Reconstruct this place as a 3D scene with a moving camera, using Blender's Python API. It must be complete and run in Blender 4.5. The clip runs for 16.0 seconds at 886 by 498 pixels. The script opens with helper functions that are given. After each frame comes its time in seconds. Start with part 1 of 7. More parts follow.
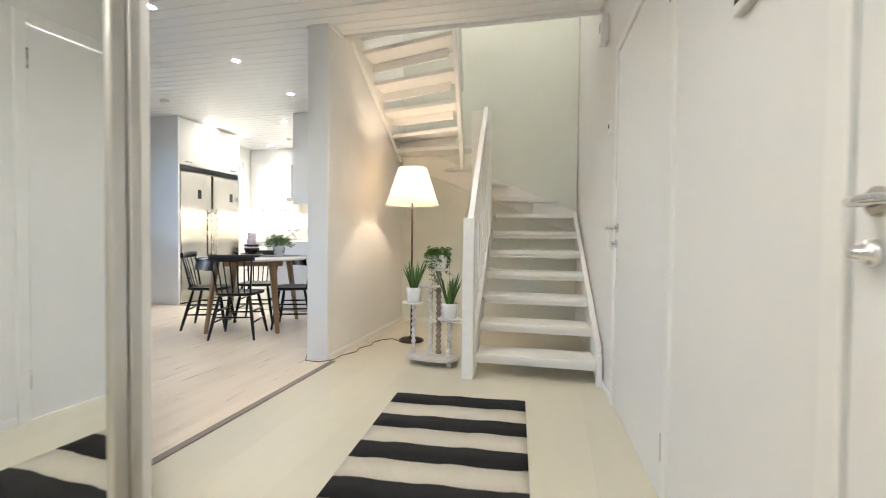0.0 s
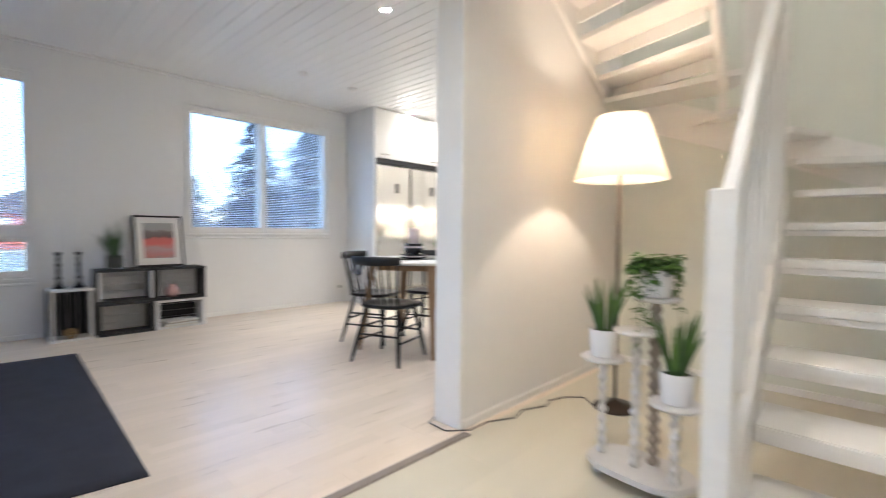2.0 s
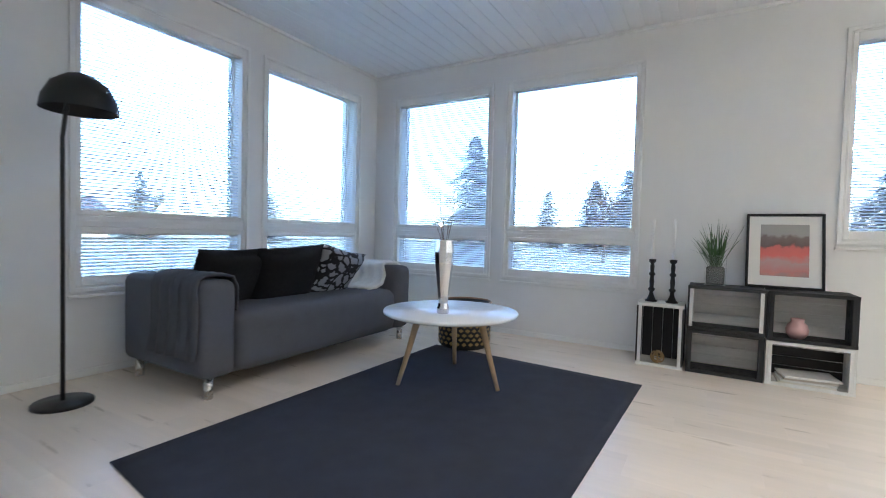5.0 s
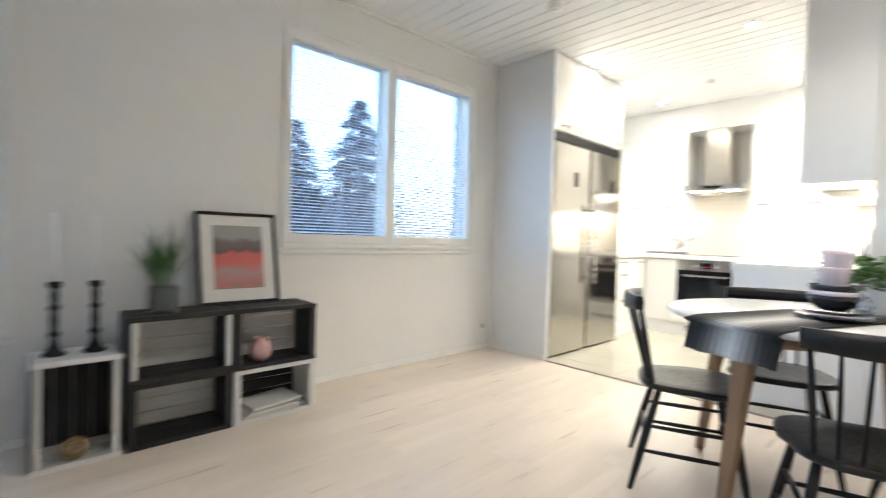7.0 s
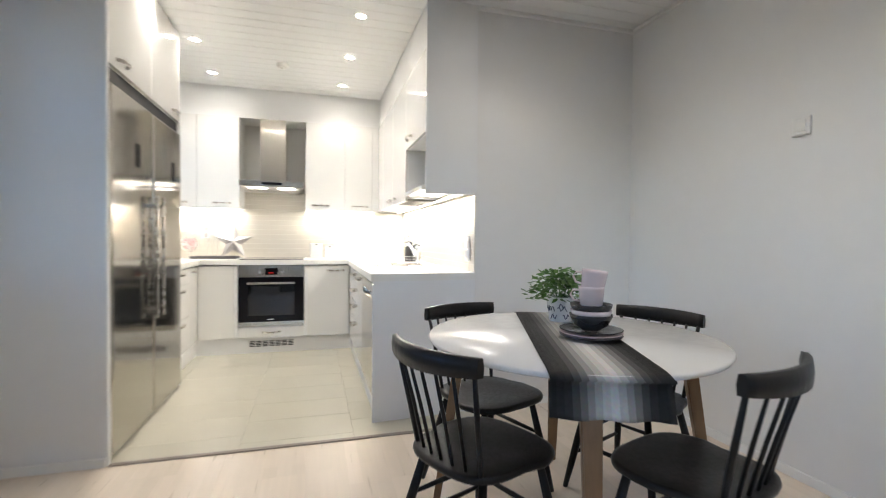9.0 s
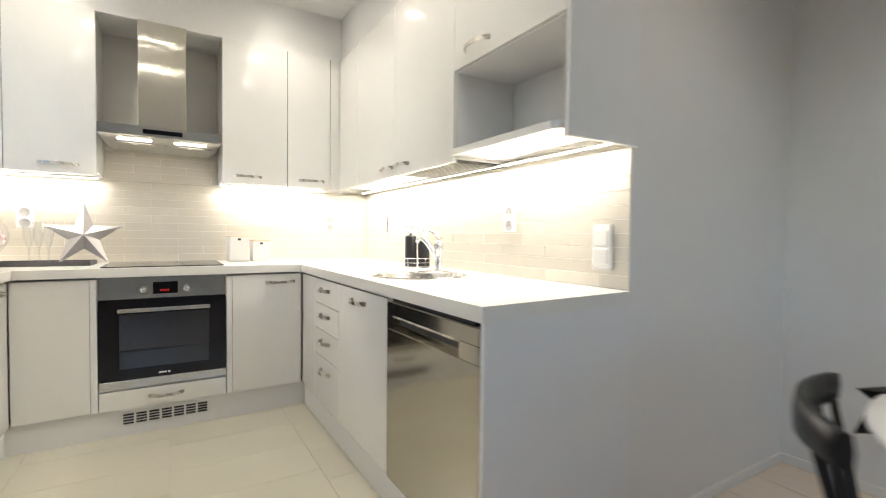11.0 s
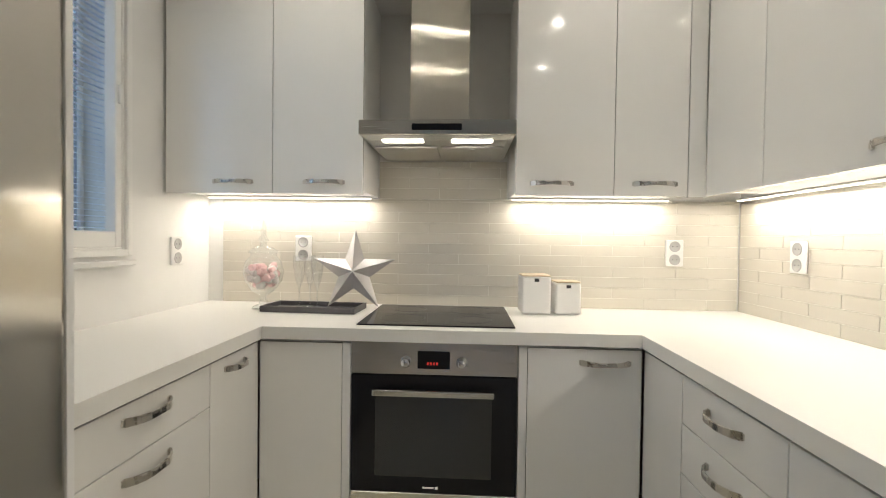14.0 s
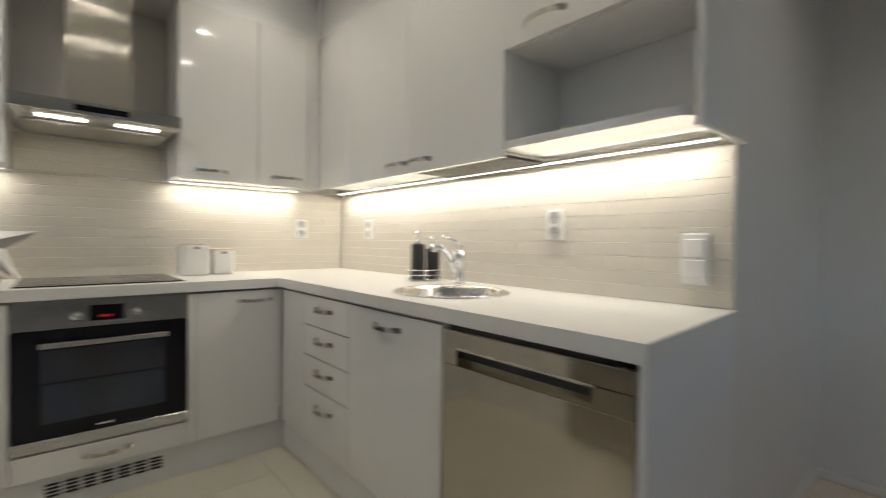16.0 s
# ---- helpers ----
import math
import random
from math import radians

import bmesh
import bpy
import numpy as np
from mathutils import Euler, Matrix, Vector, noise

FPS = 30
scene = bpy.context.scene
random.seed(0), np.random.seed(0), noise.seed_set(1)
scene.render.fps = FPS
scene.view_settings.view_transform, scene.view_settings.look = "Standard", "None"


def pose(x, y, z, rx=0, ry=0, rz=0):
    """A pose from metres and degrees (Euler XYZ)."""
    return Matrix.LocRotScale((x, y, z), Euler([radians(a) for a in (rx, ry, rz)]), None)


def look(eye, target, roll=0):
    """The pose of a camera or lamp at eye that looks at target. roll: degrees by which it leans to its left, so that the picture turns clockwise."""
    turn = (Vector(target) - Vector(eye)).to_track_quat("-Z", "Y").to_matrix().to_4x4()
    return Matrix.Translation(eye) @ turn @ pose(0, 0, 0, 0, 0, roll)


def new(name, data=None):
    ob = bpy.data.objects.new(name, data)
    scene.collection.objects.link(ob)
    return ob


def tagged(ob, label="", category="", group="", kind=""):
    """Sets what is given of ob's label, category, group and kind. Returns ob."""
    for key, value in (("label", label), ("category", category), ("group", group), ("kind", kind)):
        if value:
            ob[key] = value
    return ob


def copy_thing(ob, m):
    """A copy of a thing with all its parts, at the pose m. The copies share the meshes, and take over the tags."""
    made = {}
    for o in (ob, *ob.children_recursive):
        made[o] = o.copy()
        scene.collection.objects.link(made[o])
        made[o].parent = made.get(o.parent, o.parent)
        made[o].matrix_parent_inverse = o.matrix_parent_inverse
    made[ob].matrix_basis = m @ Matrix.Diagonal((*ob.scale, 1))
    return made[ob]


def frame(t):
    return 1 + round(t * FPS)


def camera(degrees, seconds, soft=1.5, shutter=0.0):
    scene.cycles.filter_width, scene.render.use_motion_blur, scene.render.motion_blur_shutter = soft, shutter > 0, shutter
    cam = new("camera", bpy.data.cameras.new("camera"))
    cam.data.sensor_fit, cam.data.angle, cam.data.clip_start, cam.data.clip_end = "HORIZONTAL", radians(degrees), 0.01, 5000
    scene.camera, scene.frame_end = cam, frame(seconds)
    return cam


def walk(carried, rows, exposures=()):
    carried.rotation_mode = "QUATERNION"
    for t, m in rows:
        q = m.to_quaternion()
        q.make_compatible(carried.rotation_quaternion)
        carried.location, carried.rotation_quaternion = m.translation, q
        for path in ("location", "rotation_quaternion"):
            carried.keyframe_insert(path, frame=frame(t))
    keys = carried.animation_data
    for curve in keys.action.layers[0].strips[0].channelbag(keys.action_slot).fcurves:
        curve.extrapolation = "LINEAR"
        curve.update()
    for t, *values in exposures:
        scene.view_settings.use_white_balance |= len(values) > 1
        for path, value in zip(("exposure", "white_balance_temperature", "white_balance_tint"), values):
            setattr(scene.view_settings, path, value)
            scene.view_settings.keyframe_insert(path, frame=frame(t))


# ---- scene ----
# ---------------------------------------------------------------- camera
cam = camera(88.6, 16.0, soft=1.05, shutter=0.5)
PATH = [
    (0.0, 0.052, 0.050, 0.971, 13.48, -1.44, -0.58),
    (0.5, 0.003, 0.404, 0.965, 13.62, -1.72, -0.46),
    (1.0, -0.040, 0.826, 0.938, 15.39, -1.42, -0.35),
    (1.5, -0.078, 1.251, 0.938, 25.27, -1.45, -0.61),
    (2.0, -0.178, 1.617, 0.976, 43.82, -2.12, -0.49),
    (2.5, -0.332, 1.930, 0.961, 64.80, -1.92, -0.45),
    (3.0, -0.524, 2.158, 0.905, 85.45, -1.52, 0.11),
    (3.5, -0.742, 2.454, 0.899, 101.65, -1.47, -0.52),
    (3.7, -0.885, 2.489, 0.891, 106.71, -1.20, -0.42),
    (4.2, -1.190, 2.535, 0.905, 115.60, -1.60, -1.20),
    (4.8, -1.500, 2.525, 0.915, 120.60, -1.90, -1.50),
    (5.4, -1.820, 2.480, 0.925, 118.00, -2.10, -1.70),
    (5.8, -2.051, 2.455, 0.930, 108.00, -2.15, -1.80),
    (6.0, -2.136, 2.428, 0.950, 100.42, -2.47, -1.80),
    (6.5, -2.409, 2.197, 0.970, 73.82, -1.92, -1.50),
    (7.0, -2.779, 2.031, 1.006, 46.93, -1.33, -1.66),
    (7.5, -3.143, 2.048, 1.043, 26.94, -0.96, -1.43),
    (8.0, -3.490, 2.104, 1.066, 7.16, -0.91, -0.85),
    (8.5, -3.745, 2.361, 1.096, -5.94, -1.20, -0.28),
    (9.0, -4.001, 2.750, 1.110, -15.89, -1.16, -0.52),
    (9.2, -4.028, 2.887, 1.119, -19.15, -1.48, -0.18),
    (10.2, -4.290, 3.790, 1.105, -29.30, -1.50, -0.55),
    (11.3, -4.423, 4.749, 1.071, -32.27, -1.65, -0.41),
    (11.5, -4.452, 4.899, 1.061, -33.02, -1.59, -0.32),
    (12.0, -4.330, 5.230, 1.093, -26.39, -1.96, -0.08),
    (12.5, -4.318, 5.525, 1.119, -11.27, -1.33, -0.36),
    (13.0, -4.290, 5.736, 1.186, -0.95, -1.38, -0.64),
    (13.5, -4.271, 5.821, 1.211, 2.49, -1.21, -0.70),
    (14.0, -4.279, 5.799, 1.220, 3.05, -1.13, -0.75),
    (14.5, -4.328, 5.659, 1.197, 2.66, -1.16, -0.80),
    (15.0, -4.395, 5.429, 1.154, -7.98, -1.17, -0.87),
    (15.5, -4.469, 5.248, 1.126, -22.12, -1.08, -0.99),
    (16.0, -4.561, 5.061, 1.100, -40.60, -0.98, -0.58),
]
EXPOSURES = [(0, 5.13, 6150, 10),
             (1.0, 5.08, 6150, 10),
             (2.0, 5.2, 6000, 14),
             (3.0, 5.35, 5800, 10),
             (6.0, 5.45, 5900, 10),
             (7.0, 5.25, 6300, 10),
             (8.0, 4.68, 6250, 12),
             (9.2, 4.44, 6300, 12),
             (11.3, 3.99, 6500, 10),
             (13.0, 3.45, 6500, 10),
             (14.0, 3.3, 6500, 10),
             (15.0, 3.15, 6500, 10),
             (16.0, 3.0, 6500, 10)]
walk(cam, [(t, pose(x, y, z, 90 + pitch, roll, yaw)) for t, x, y, z, yaw, pitch, roll in PATH], EXPOSURES)

# ---------------------------------------------------------------- main planes of the plan
WX, SY, EX, CEIL = -5.58, -0.72, 0.40, 2.61      # west wall, south wall, hall's east wall, ceiling
KB, KR = 8.02, -2.99                             # kitchen's back wall and its east wall
DN = 5.53                                        # dining corner's north wall
DE, HW = -1.81, -1.64                            # partition: dining face and hall face
PY = 3.28                                        # free end of the partition
CY, CX = 1.10, -1.05                             # wardrobe's end and its mirror front
SB = 5.08                                        # wall behind the stairs
TH = 5.28                                        # kitchen threshold

# ---------------------------------------------------------------- light
world = bpy.data.worlds.new("world")
scene.world = world
world.use_nodes = True
wn = world.node_tree
wn.nodes.clear()
sky = wn.nodes.new("ShaderNodeTexSky")
sky.sky_type, sky.sun_disc = "NISHITA", False
sky.sun_elevation, sky.sun_rotation = radians(32), radians(40)
sky.air_density, sky.dust_density, sky.ozone_density = 1.0, 1.5, 2.0
bg = wn.nodes.new("ShaderNodeBackground")
bg.inputs["Strength"].default_value = 0.15
wout = wn.nodes.new("ShaderNodeOutputWorld")
wn.links.new(sky.outputs[0], bg.inputs[0])
wn.links.new(bg.outputs[0], wout.inputs[0])


def lamp(name, kind, m, power, color, size=0.1, size_y=None, spot=None, blend=0.6):
    data = bpy.data.lights.new(name, kind)
    data.energy, data.color = power, color
    if kind == "AREA":
        data.shape = "RECTANGLE"
        data.size, data.size_y = size, size_y or size
    elif kind == "SUN":
        data.angle = size
    else:
        data.shadow_soft_size = size
    if spot:
        data.spot_size, data.spot_blend = radians(spot), blend
    ob = new(name, data)
    ob.matrix_world = m
    return ob


LED_POWER, SPOT_POWER, HALL_POWER, LAMP_POWER = 0.375, 0.70, 1.30, 0.55
WARM, NEUTRAL = (1.0, 0.75, 0.54), (1.0, 0.93, 0.83)
lamp("sun", "SUN", look((0, 0, 30), (-8, -10, 20)), 0.8, (1.0, 0.93, 0.85), radians(20))
# ---------------------------------------------------------------- mesh helpers
def rbox(bm, x0, x1, y0, y1, z0, z1, r=0.0, seg=1):
    made = bmesh.ops.create_cube(bm, size=1.0)["verts"]
    for v in made:
        v.co = Vector(((x0 + x1) / 2 + v.co.x * (x1 - x0), (y0 + y1) / 2 + v.co.y * (y1 - y0), (z0 + z1) / 2 + v.co.z * (z1 - z0)))
    if r > 0:
        edges = list({e for v in made for e in v.link_edges})
        out = bmesh.ops.bevel(bm, geom=edges, offset=r, segments=seg, affect="EDGES", profile=0.5)
        made = list({v for f in out["faces"] for v in f.verts} | {v for v in made if v.is_valid})
    return made


def rod(bm, a, b, r0, r1=None, n=10, caps=True):
    a, b = Vector(a), Vector(b)
    r1 = r0 if r1 is None else r1
    q = (b - a).to_track_quat("Z", "Y")
    rings = []
    for p, r in ((a, r0), (b, r1)):
        rings.append([bm.verts.new(p + q @ Vector((math.cos(2 * math.pi * i / n) * r, math.sin(2 * math.pi * i / n) * r, 0))) for i in range(n)])
    for i in range(n):
        j = (i + 1) % n
        bm.faces.new((rings[0][i], rings[0][j], rings[1][j], rings[1][i])).smooth = True
    if caps:
        bm.faces.new(rings[0][::-1])
        bm.faces.new(rings[1])
    return rings[0] + rings[1]


def lathe(bm, profile, c=(0, 0, 0), n=28, sx=1.0, sy=1.0, closed=True):
    rings = []
    for r, z in profile:
        rings.append([bm.verts.new((c[0] + math.cos(2 * math.pi * i / n) * r * sx, c[1] + math.sin(2 * math.pi * i / n) * r * sy, c[2] + z)) for i in range(n)])
    for a, b in zip(rings, rings[1:]):
        for i in range(n):
            j = (i + 1) % n
            bm.faces.new((a[i], a[j], b[j], b[i])).smooth = True
    if closed:
        if profile[0][0] > 1e-4:
            bm.faces.new(rings[0][::-1])
        if profile[-1][0] > 1e-4:
            bm.faces.new(rings[-1])
    return [v for ring in rings for v in ring]


def tube(bm, pts, r, n=8, caps=True):
    """A round tube along a polyline; r is one radius or one for each point."""
    pts = [Vector(p) for p in pts]
    rs = r if isinstance(r, (list, tuple)) else [r] * len(pts)
    rings = []
    up = Vector((0, 0, 1))
    for k, p in enumerate(pts):
        d = (pts[min(k + 1, len(pts) - 1)] - pts[max(k - 1, 0)]).normalized()
        side = d.cross(up)
        side = side.normalized() if side.length > 1e-3 else Vector((1, 0, 0))
        other = side.cross(d)
        rings.append([bm.verts.new(p + (side * math.cos(2 * math.pi * i / n) + other * math.sin(2 * math.pi * i / n)) * rs[k]) for i in range(n)])
    for a, b in zip(rings, rings[1:]):
        for i in range(n):
            j = (i + 1) % n
            bm.faces.new((a[i], a[j], b[j], b[i])).smooth = True
    if caps:
        bm.faces.new(rings[0][::-1])
        bm.faces.new(rings[-1])


def prism(bm, outline, z0, z1):
    """An upright prism over an outline in x and y."""
    lo = [bm.verts.new((x, y, z0)) for x, y in outline]
    hi = [bm.verts.new((x, y, z1)) for x, y in outline]
    n = len(lo)
    for i in range(n):
        j = (i + 1) % n
        bm.faces.new((lo[i], lo[j], hi[j], hi[i]))
    bm.faces.new(lo[::-1])
    bm.faces.new(hi)
    return lo + hi


def moved(bm, verts, m):
    bmesh.ops.transform(bm, matrix=m, verts=[v for v in verts if v.is_valid])


def part(name, bm, material, parent=None, label="", m=None):
    bmesh.ops.recalc_face_normals(bm, faces=bm.faces[:])
    mesh = bpy.data.meshes.new(name)
    bm.to_mesh(mesh)
    bm.free()
    mesh.materials.append(material)
    ob = new(name, mesh)
    if parent:
        ob.parent = parent
    if m is not None:
        ob.matrix_local = m
    if label:
        ob["label"] = label
    return ob


def thing(name, label, category, m=None, group="", kind=""):
    ob = new(name)
    ob.empty_display_size = 0.1
    if m is not None:
        ob.matrix_world = m
    return tagged(ob, label, category, group, kind)


def solid(name, material, label, category, *boxes, r=0.0, kind="structure", parent=None):
    bm = bmesh.new()
    for b in boxes:
        rbox(bm, *b, r=r)
    ob = part(name, bm, material, parent)
    return tagged(ob, label, category, kind=kind)


# ---------------------------------------------------------------- materials
def material(name, color, rough=0.5, metal=0.0, vary=0.05, scale=6.0, bump=0.0, bump_scale=120.0, coat=0.0, stretch=(1, 1, 1), rand=0.0, spec=0.5, rough_vary=0.08):
    m = bpy.data.materials.new(name)
    m.use_nodes = True
    nt = m.node_tree
    b = nt.nodes["Principled BSDF"]
    b.inputs["Metallic"].default_value = metal
    b.inputs["Specular IOR Level"].default_value = spec
    b.inputs["Coat Weight"].default_value = coat
    b.inputs["Coat Roughness"].default_value = 0.02
    tc = nt.nodes.new("ShaderNodeTexCoord")
    mp = nt.nodes.new("ShaderNodeMapping")
    mp.inputs["Scale"].default_value = stretch
    nt.links.new(tc.outputs["Object"], mp.inputs["Vector"])
    if rand:
        info = nt.nodes.new("ShaderNodeObjectInfo")
        off = nt.nodes.new("ShaderNodeVectorMath")
        off.operation = "MULTIPLY_ADD"
        off.inputs[1].default_value = (37, 53, 11)
        nt.links.new(info.outputs["Random"], off.inputs[0])
        nt.links.new(mp.outputs[0], off.inputs[2])
        vec = off.outputs[0]
    else:
        vec = mp.outputs[0]
    n1 = nt.nodes.new("ShaderNodeTexNoise")
    n1.inputs["Scale"].default_value, n1.inputs["Detail"].default_value = scale, 6
    n2 = nt.nodes.new("ShaderNodeTexNoise")
    n2.inputs["Scale"].default_value, n2.inputs["Detail"].default_value = scale * 0.17, 3
    for n in (n1, n2):
        nt.links.new(vec, n.inputs["Vector"])
    add = nt.nodes.new("ShaderNodeMath")
    add.operation = "ADD"
    nt.links.new(n1.outputs[0], add.inputs[0])
    nt.links.new(n2.outputs[0], add.inputs[1])
    ramp = nt.nodes.new("ShaderNodeMapRange")
    ramp.inputs["From Min"].default_value, ramp.inputs["From Max"].default_value = 0.6, 1.4
    nt.links.new(add.outputs[0], ramp.inputs["Value"])
    mix = nt.nodes.new("ShaderNodeMix")
    mix.data_type = "RGBA"
    lo = [max(0, c * (1 - vary)) for c in color]
    hi = [min(1, c * (1 + vary)) for c in color]
    mix.inputs["A"].default_value = (*lo, 1)
    mix.inputs["B"].default_value = (*hi, 1)
    nt.links.new(ramp.outputs[0], mix.inputs["Factor"])
    last = mix.outputs["Result"]
    if rand:
        hsv = nt.nodes.new("ShaderNodeHueSaturation")
        mr = nt.nodes.new("ShaderNodeMapRange")
        mr.inputs["To Min"].default_value, mr.inputs["To Max"].default_value = 1 - rand, 1 + rand
        nt.links.new(info.outputs["Random"], mr.inputs["Value"])
        nt.links.new(mr.outputs[0], hsv.inputs["Value"])
        nt.links.new(last, hsv.inputs["Color"])
        last = hsv.outputs[0]
    nt.links.new(last, b.inputs["Base Color"])
    rr = nt.nodes.new("ShaderNodeMapRange")
    rr.inputs["From Min"].default_value, rr.inputs["From Max"].default_value = 0.3, 0.7
    rr.inputs["To Min"].default_value, rr.inputs["To Max"].default_value = max(0.02, rough - rough_vary * rough), min(1, rough + rough_vary * rough)
    nt.links.new(n1.outputs[0], rr.inputs["Value"])
    nt.links.new(rr.outputs[0], b.inputs["Roughness"])
    if bump:
        n3 = nt.nodes.new("ShaderNodeTexNoise")
        n3.inputs["Scale"].default_value, n3.inputs["Detail"].default_value = bump_scale, 4
        nt.links.new(vec, n3.inputs["Vector"])
        bp = nt.nodes.new("ShaderNodeBump")
        bp.inputs["Strength"].default_value, bp.inputs["Distance"].default_value = bump, 0.002
        nt.links.new(n3.outputs[0], bp.inputs["Height"])
        nt.links.new(bp.outputs[0], b.inputs["Normal"])
    return m


def glass(name, tint=(1, 1, 1), rough=0.0, ior=1.45):
    m = bpy.data.materials.new(name)
    m.use_nodes = True
    b = m.node_tree.nodes["Principled BSDF"]
    b.inputs["Base Color"].default_value = (*tint, 1)
    b.inputs["Transmission Weight"].default_value = 1
    b.inputs["Roughness"].default_value, b.inputs["IOR"].default_value = rough, ior
    return m


def thin_glass(name):
    """Thin clear glassware: see-through, with a mirror gloss that grows at glancing angles."""
    m = bpy.data.materials.new(name)
    m.use_nodes = True
    nt = m.node_tree
    nt.nodes.clear()
    out, mix = nt.nodes.new("ShaderNodeOutputMaterial"), nt.nodes.new("ShaderNodeMixShader")
    clear, gloss, lw = nt.nodes.new("ShaderNodeBsdfTransparent"), nt.nodes.new("ShaderNodeBsdfGlossy"), nt.nodes.new("ShaderNodeLayerWeight")
    clear.inputs[0].default_value = (0.97, 0.98, 0.98, 1)
    gloss.inputs["Roughness"].default_value = 0.02
    lw.inputs["Blend"].default_value = 0.5
    steep, scaled = nt.nodes.new("ShaderNodeMath"), nt.nodes.new("ShaderNodeMath")
    steep.operation, scaled.operation = "POWER", "MULTIPLY_ADD"
    steep.inputs[1].default_value = 3.5
    scaled.inputs[1].default_value, scaled.inputs[2].default_value = 0.78, 0.11
    nt.links.new(lw.outputs["Facing"], steep.inputs[0])
    nt.links.new(steep.outputs[0], scaled.inputs[0])
    nt.links.new(scaled.outputs[0], mix.inputs[0])
    nt.links.new(clear.outputs[0], mix.inputs[1])
    nt.links.new(gloss.outputs[0], mix.inputs[2])
    nt.links.new(mix.outputs[0], out.inputs[0])
    return m


def brushed(m, spread=0.8):
    """Give an upright metal sheet a fine upright brushing: tiny grooves that draw highlights out sideways."""
    nt = m.node_tree
    b = nt.nodes["Principled BSDF"]
    tc, geo, grain = nt.nodes.new("ShaderNodeTexCoord"), nt.nodes.new("ShaderNodeNewGeometry"), nt.nodes.new("ShaderNodeTexWhiteNoise")
    far, sep, com = nt.nodes.new("ShaderNodeVectorMath"), nt.nodes.new("ShaderNodeSeparateXYZ"), nt.nodes.new("ShaderNodeCombineXYZ")
    far.operation = "SCALE"
    far.inputs["Scale"].default_value = 4000
    nt.links.new(tc.outputs["Object"], far.inputs[0])
    nt.links.new(far.outputs[0], grain.inputs["Vector"])
    nt.links.new(grain.outputs["Color"], sep.inputs[0])
    two = nt.nodes.new("ShaderNodeMath")
    two.operation = "SUBTRACT"
    nt.links.new(sep.outputs[0], two.inputs[0])
    nt.links.new(sep.outputs[1], two.inputs[1])
    size = nt.nodes.new("ShaderNodeMath")
    size.operation = "MULTIPLY"
    size.inputs[1].default_value = spread * 0.5
    nt.links.new(two.outputs[0], size.inputs[0])
    nt.links.new(size.outputs[0], com.inputs["X"])
    nt.links.new(size.outputs[0], com.inputs["Y"])
    add, unit = nt.nodes.new("ShaderNodeVectorMath"), nt.nodes.new("ShaderNodeVectorMath")
    unit.operation = "NORMALIZE"
    nt.links.new(geo.outputs["Normal"], add.inputs[0])
    nt.links.new(com.outputs[0], add.inputs[1])
    nt.links.new(add.outputs[0], unit.inputs[0])
    nt.links.new(unit.outputs[0], b.inputs["Normal"])
    return m


def staved(m, width=0.0643, length=0.45, lo=0.955, hi=1.03):
    """Break each laminate board into printed staves of slightly different tone."""
    nt = m.node_tree
    b = nt.nodes["Principled BSDF"]
    old = b.inputs["Base Color"].links[0].from_socket
    tc, info = nt.nodes.new("ShaderNodeTexCoord"), nt.nodes.new("ShaderNodeObjectInfo")
    sep, com, sh = nt.nodes.new("ShaderNodeSeparateXYZ"), nt.nodes.new("ShaderNodeCombineXYZ"), nt.nodes.new("ShaderNodeMath")
    sh.operation = "MULTIPLY_ADD"
    sh.inputs[1].default_value = 17.0
    nt.links.new(tc.outputs["Object"], sep.inputs[0])
    nt.links.new(info.outputs["Random"], sh.inputs[0])
    nt.links.new(sep.outputs["Y"], sh.inputs[2])
    nt.links.new(sh.outputs[0], com.inputs["X"])
    nt.links.new(sep.outputs["X"], com.inputs["Y"])
    br = nt.nodes.new("ShaderNodeTexBrick")
    br.offset, br.offset_frequency, br.squash = 0.41, 2, 1.0
    br.inputs["Color1"].default_value, br.inputs["Color2"].default_value = (lo, lo, lo * 0.985, 1), (hi, hi, hi * 1.01, 1)
    br.inputs["Mortar"].default_value = (lo * 0.97, lo * 0.96, lo * 0.94, 1)
    br.inputs["Scale"].default_value, br.inputs["Mortar Size"].default_value = 1.0, 0.0
    br.inputs["Brick Width"].default_value, br.inputs["Row Height"].default_value = length, width
    nt.links.new(com.outputs[0], br.inputs["Vector"])
    mx = nt.nodes.new("ShaderNodeMix")
    mx.data_type, mx.blend_type = "RGBA", "MULTIPLY"
    mx.inputs["Factor"].default_value = 1.0
    nt.links.new(old, mx.inputs["A"])
    nt.links.new(br.outputs["Color"], mx.inputs["B"])
    nt.links.new(mx.outputs["Result"], b.inputs["Base Color"])
    return m


def glow(name, color, strength):
    m = bpy.data.materials.new(name)
    m.use_nodes = True
    b = m.node_tree.nodes["Principled BSDF"]
    b.inputs["Base Color"].default_value = (*color, 1)
    b.inputs["Emission Color"].default_value = (*color, 1)
    b.inputs["Emission Strength"].default_value = strength
    return m


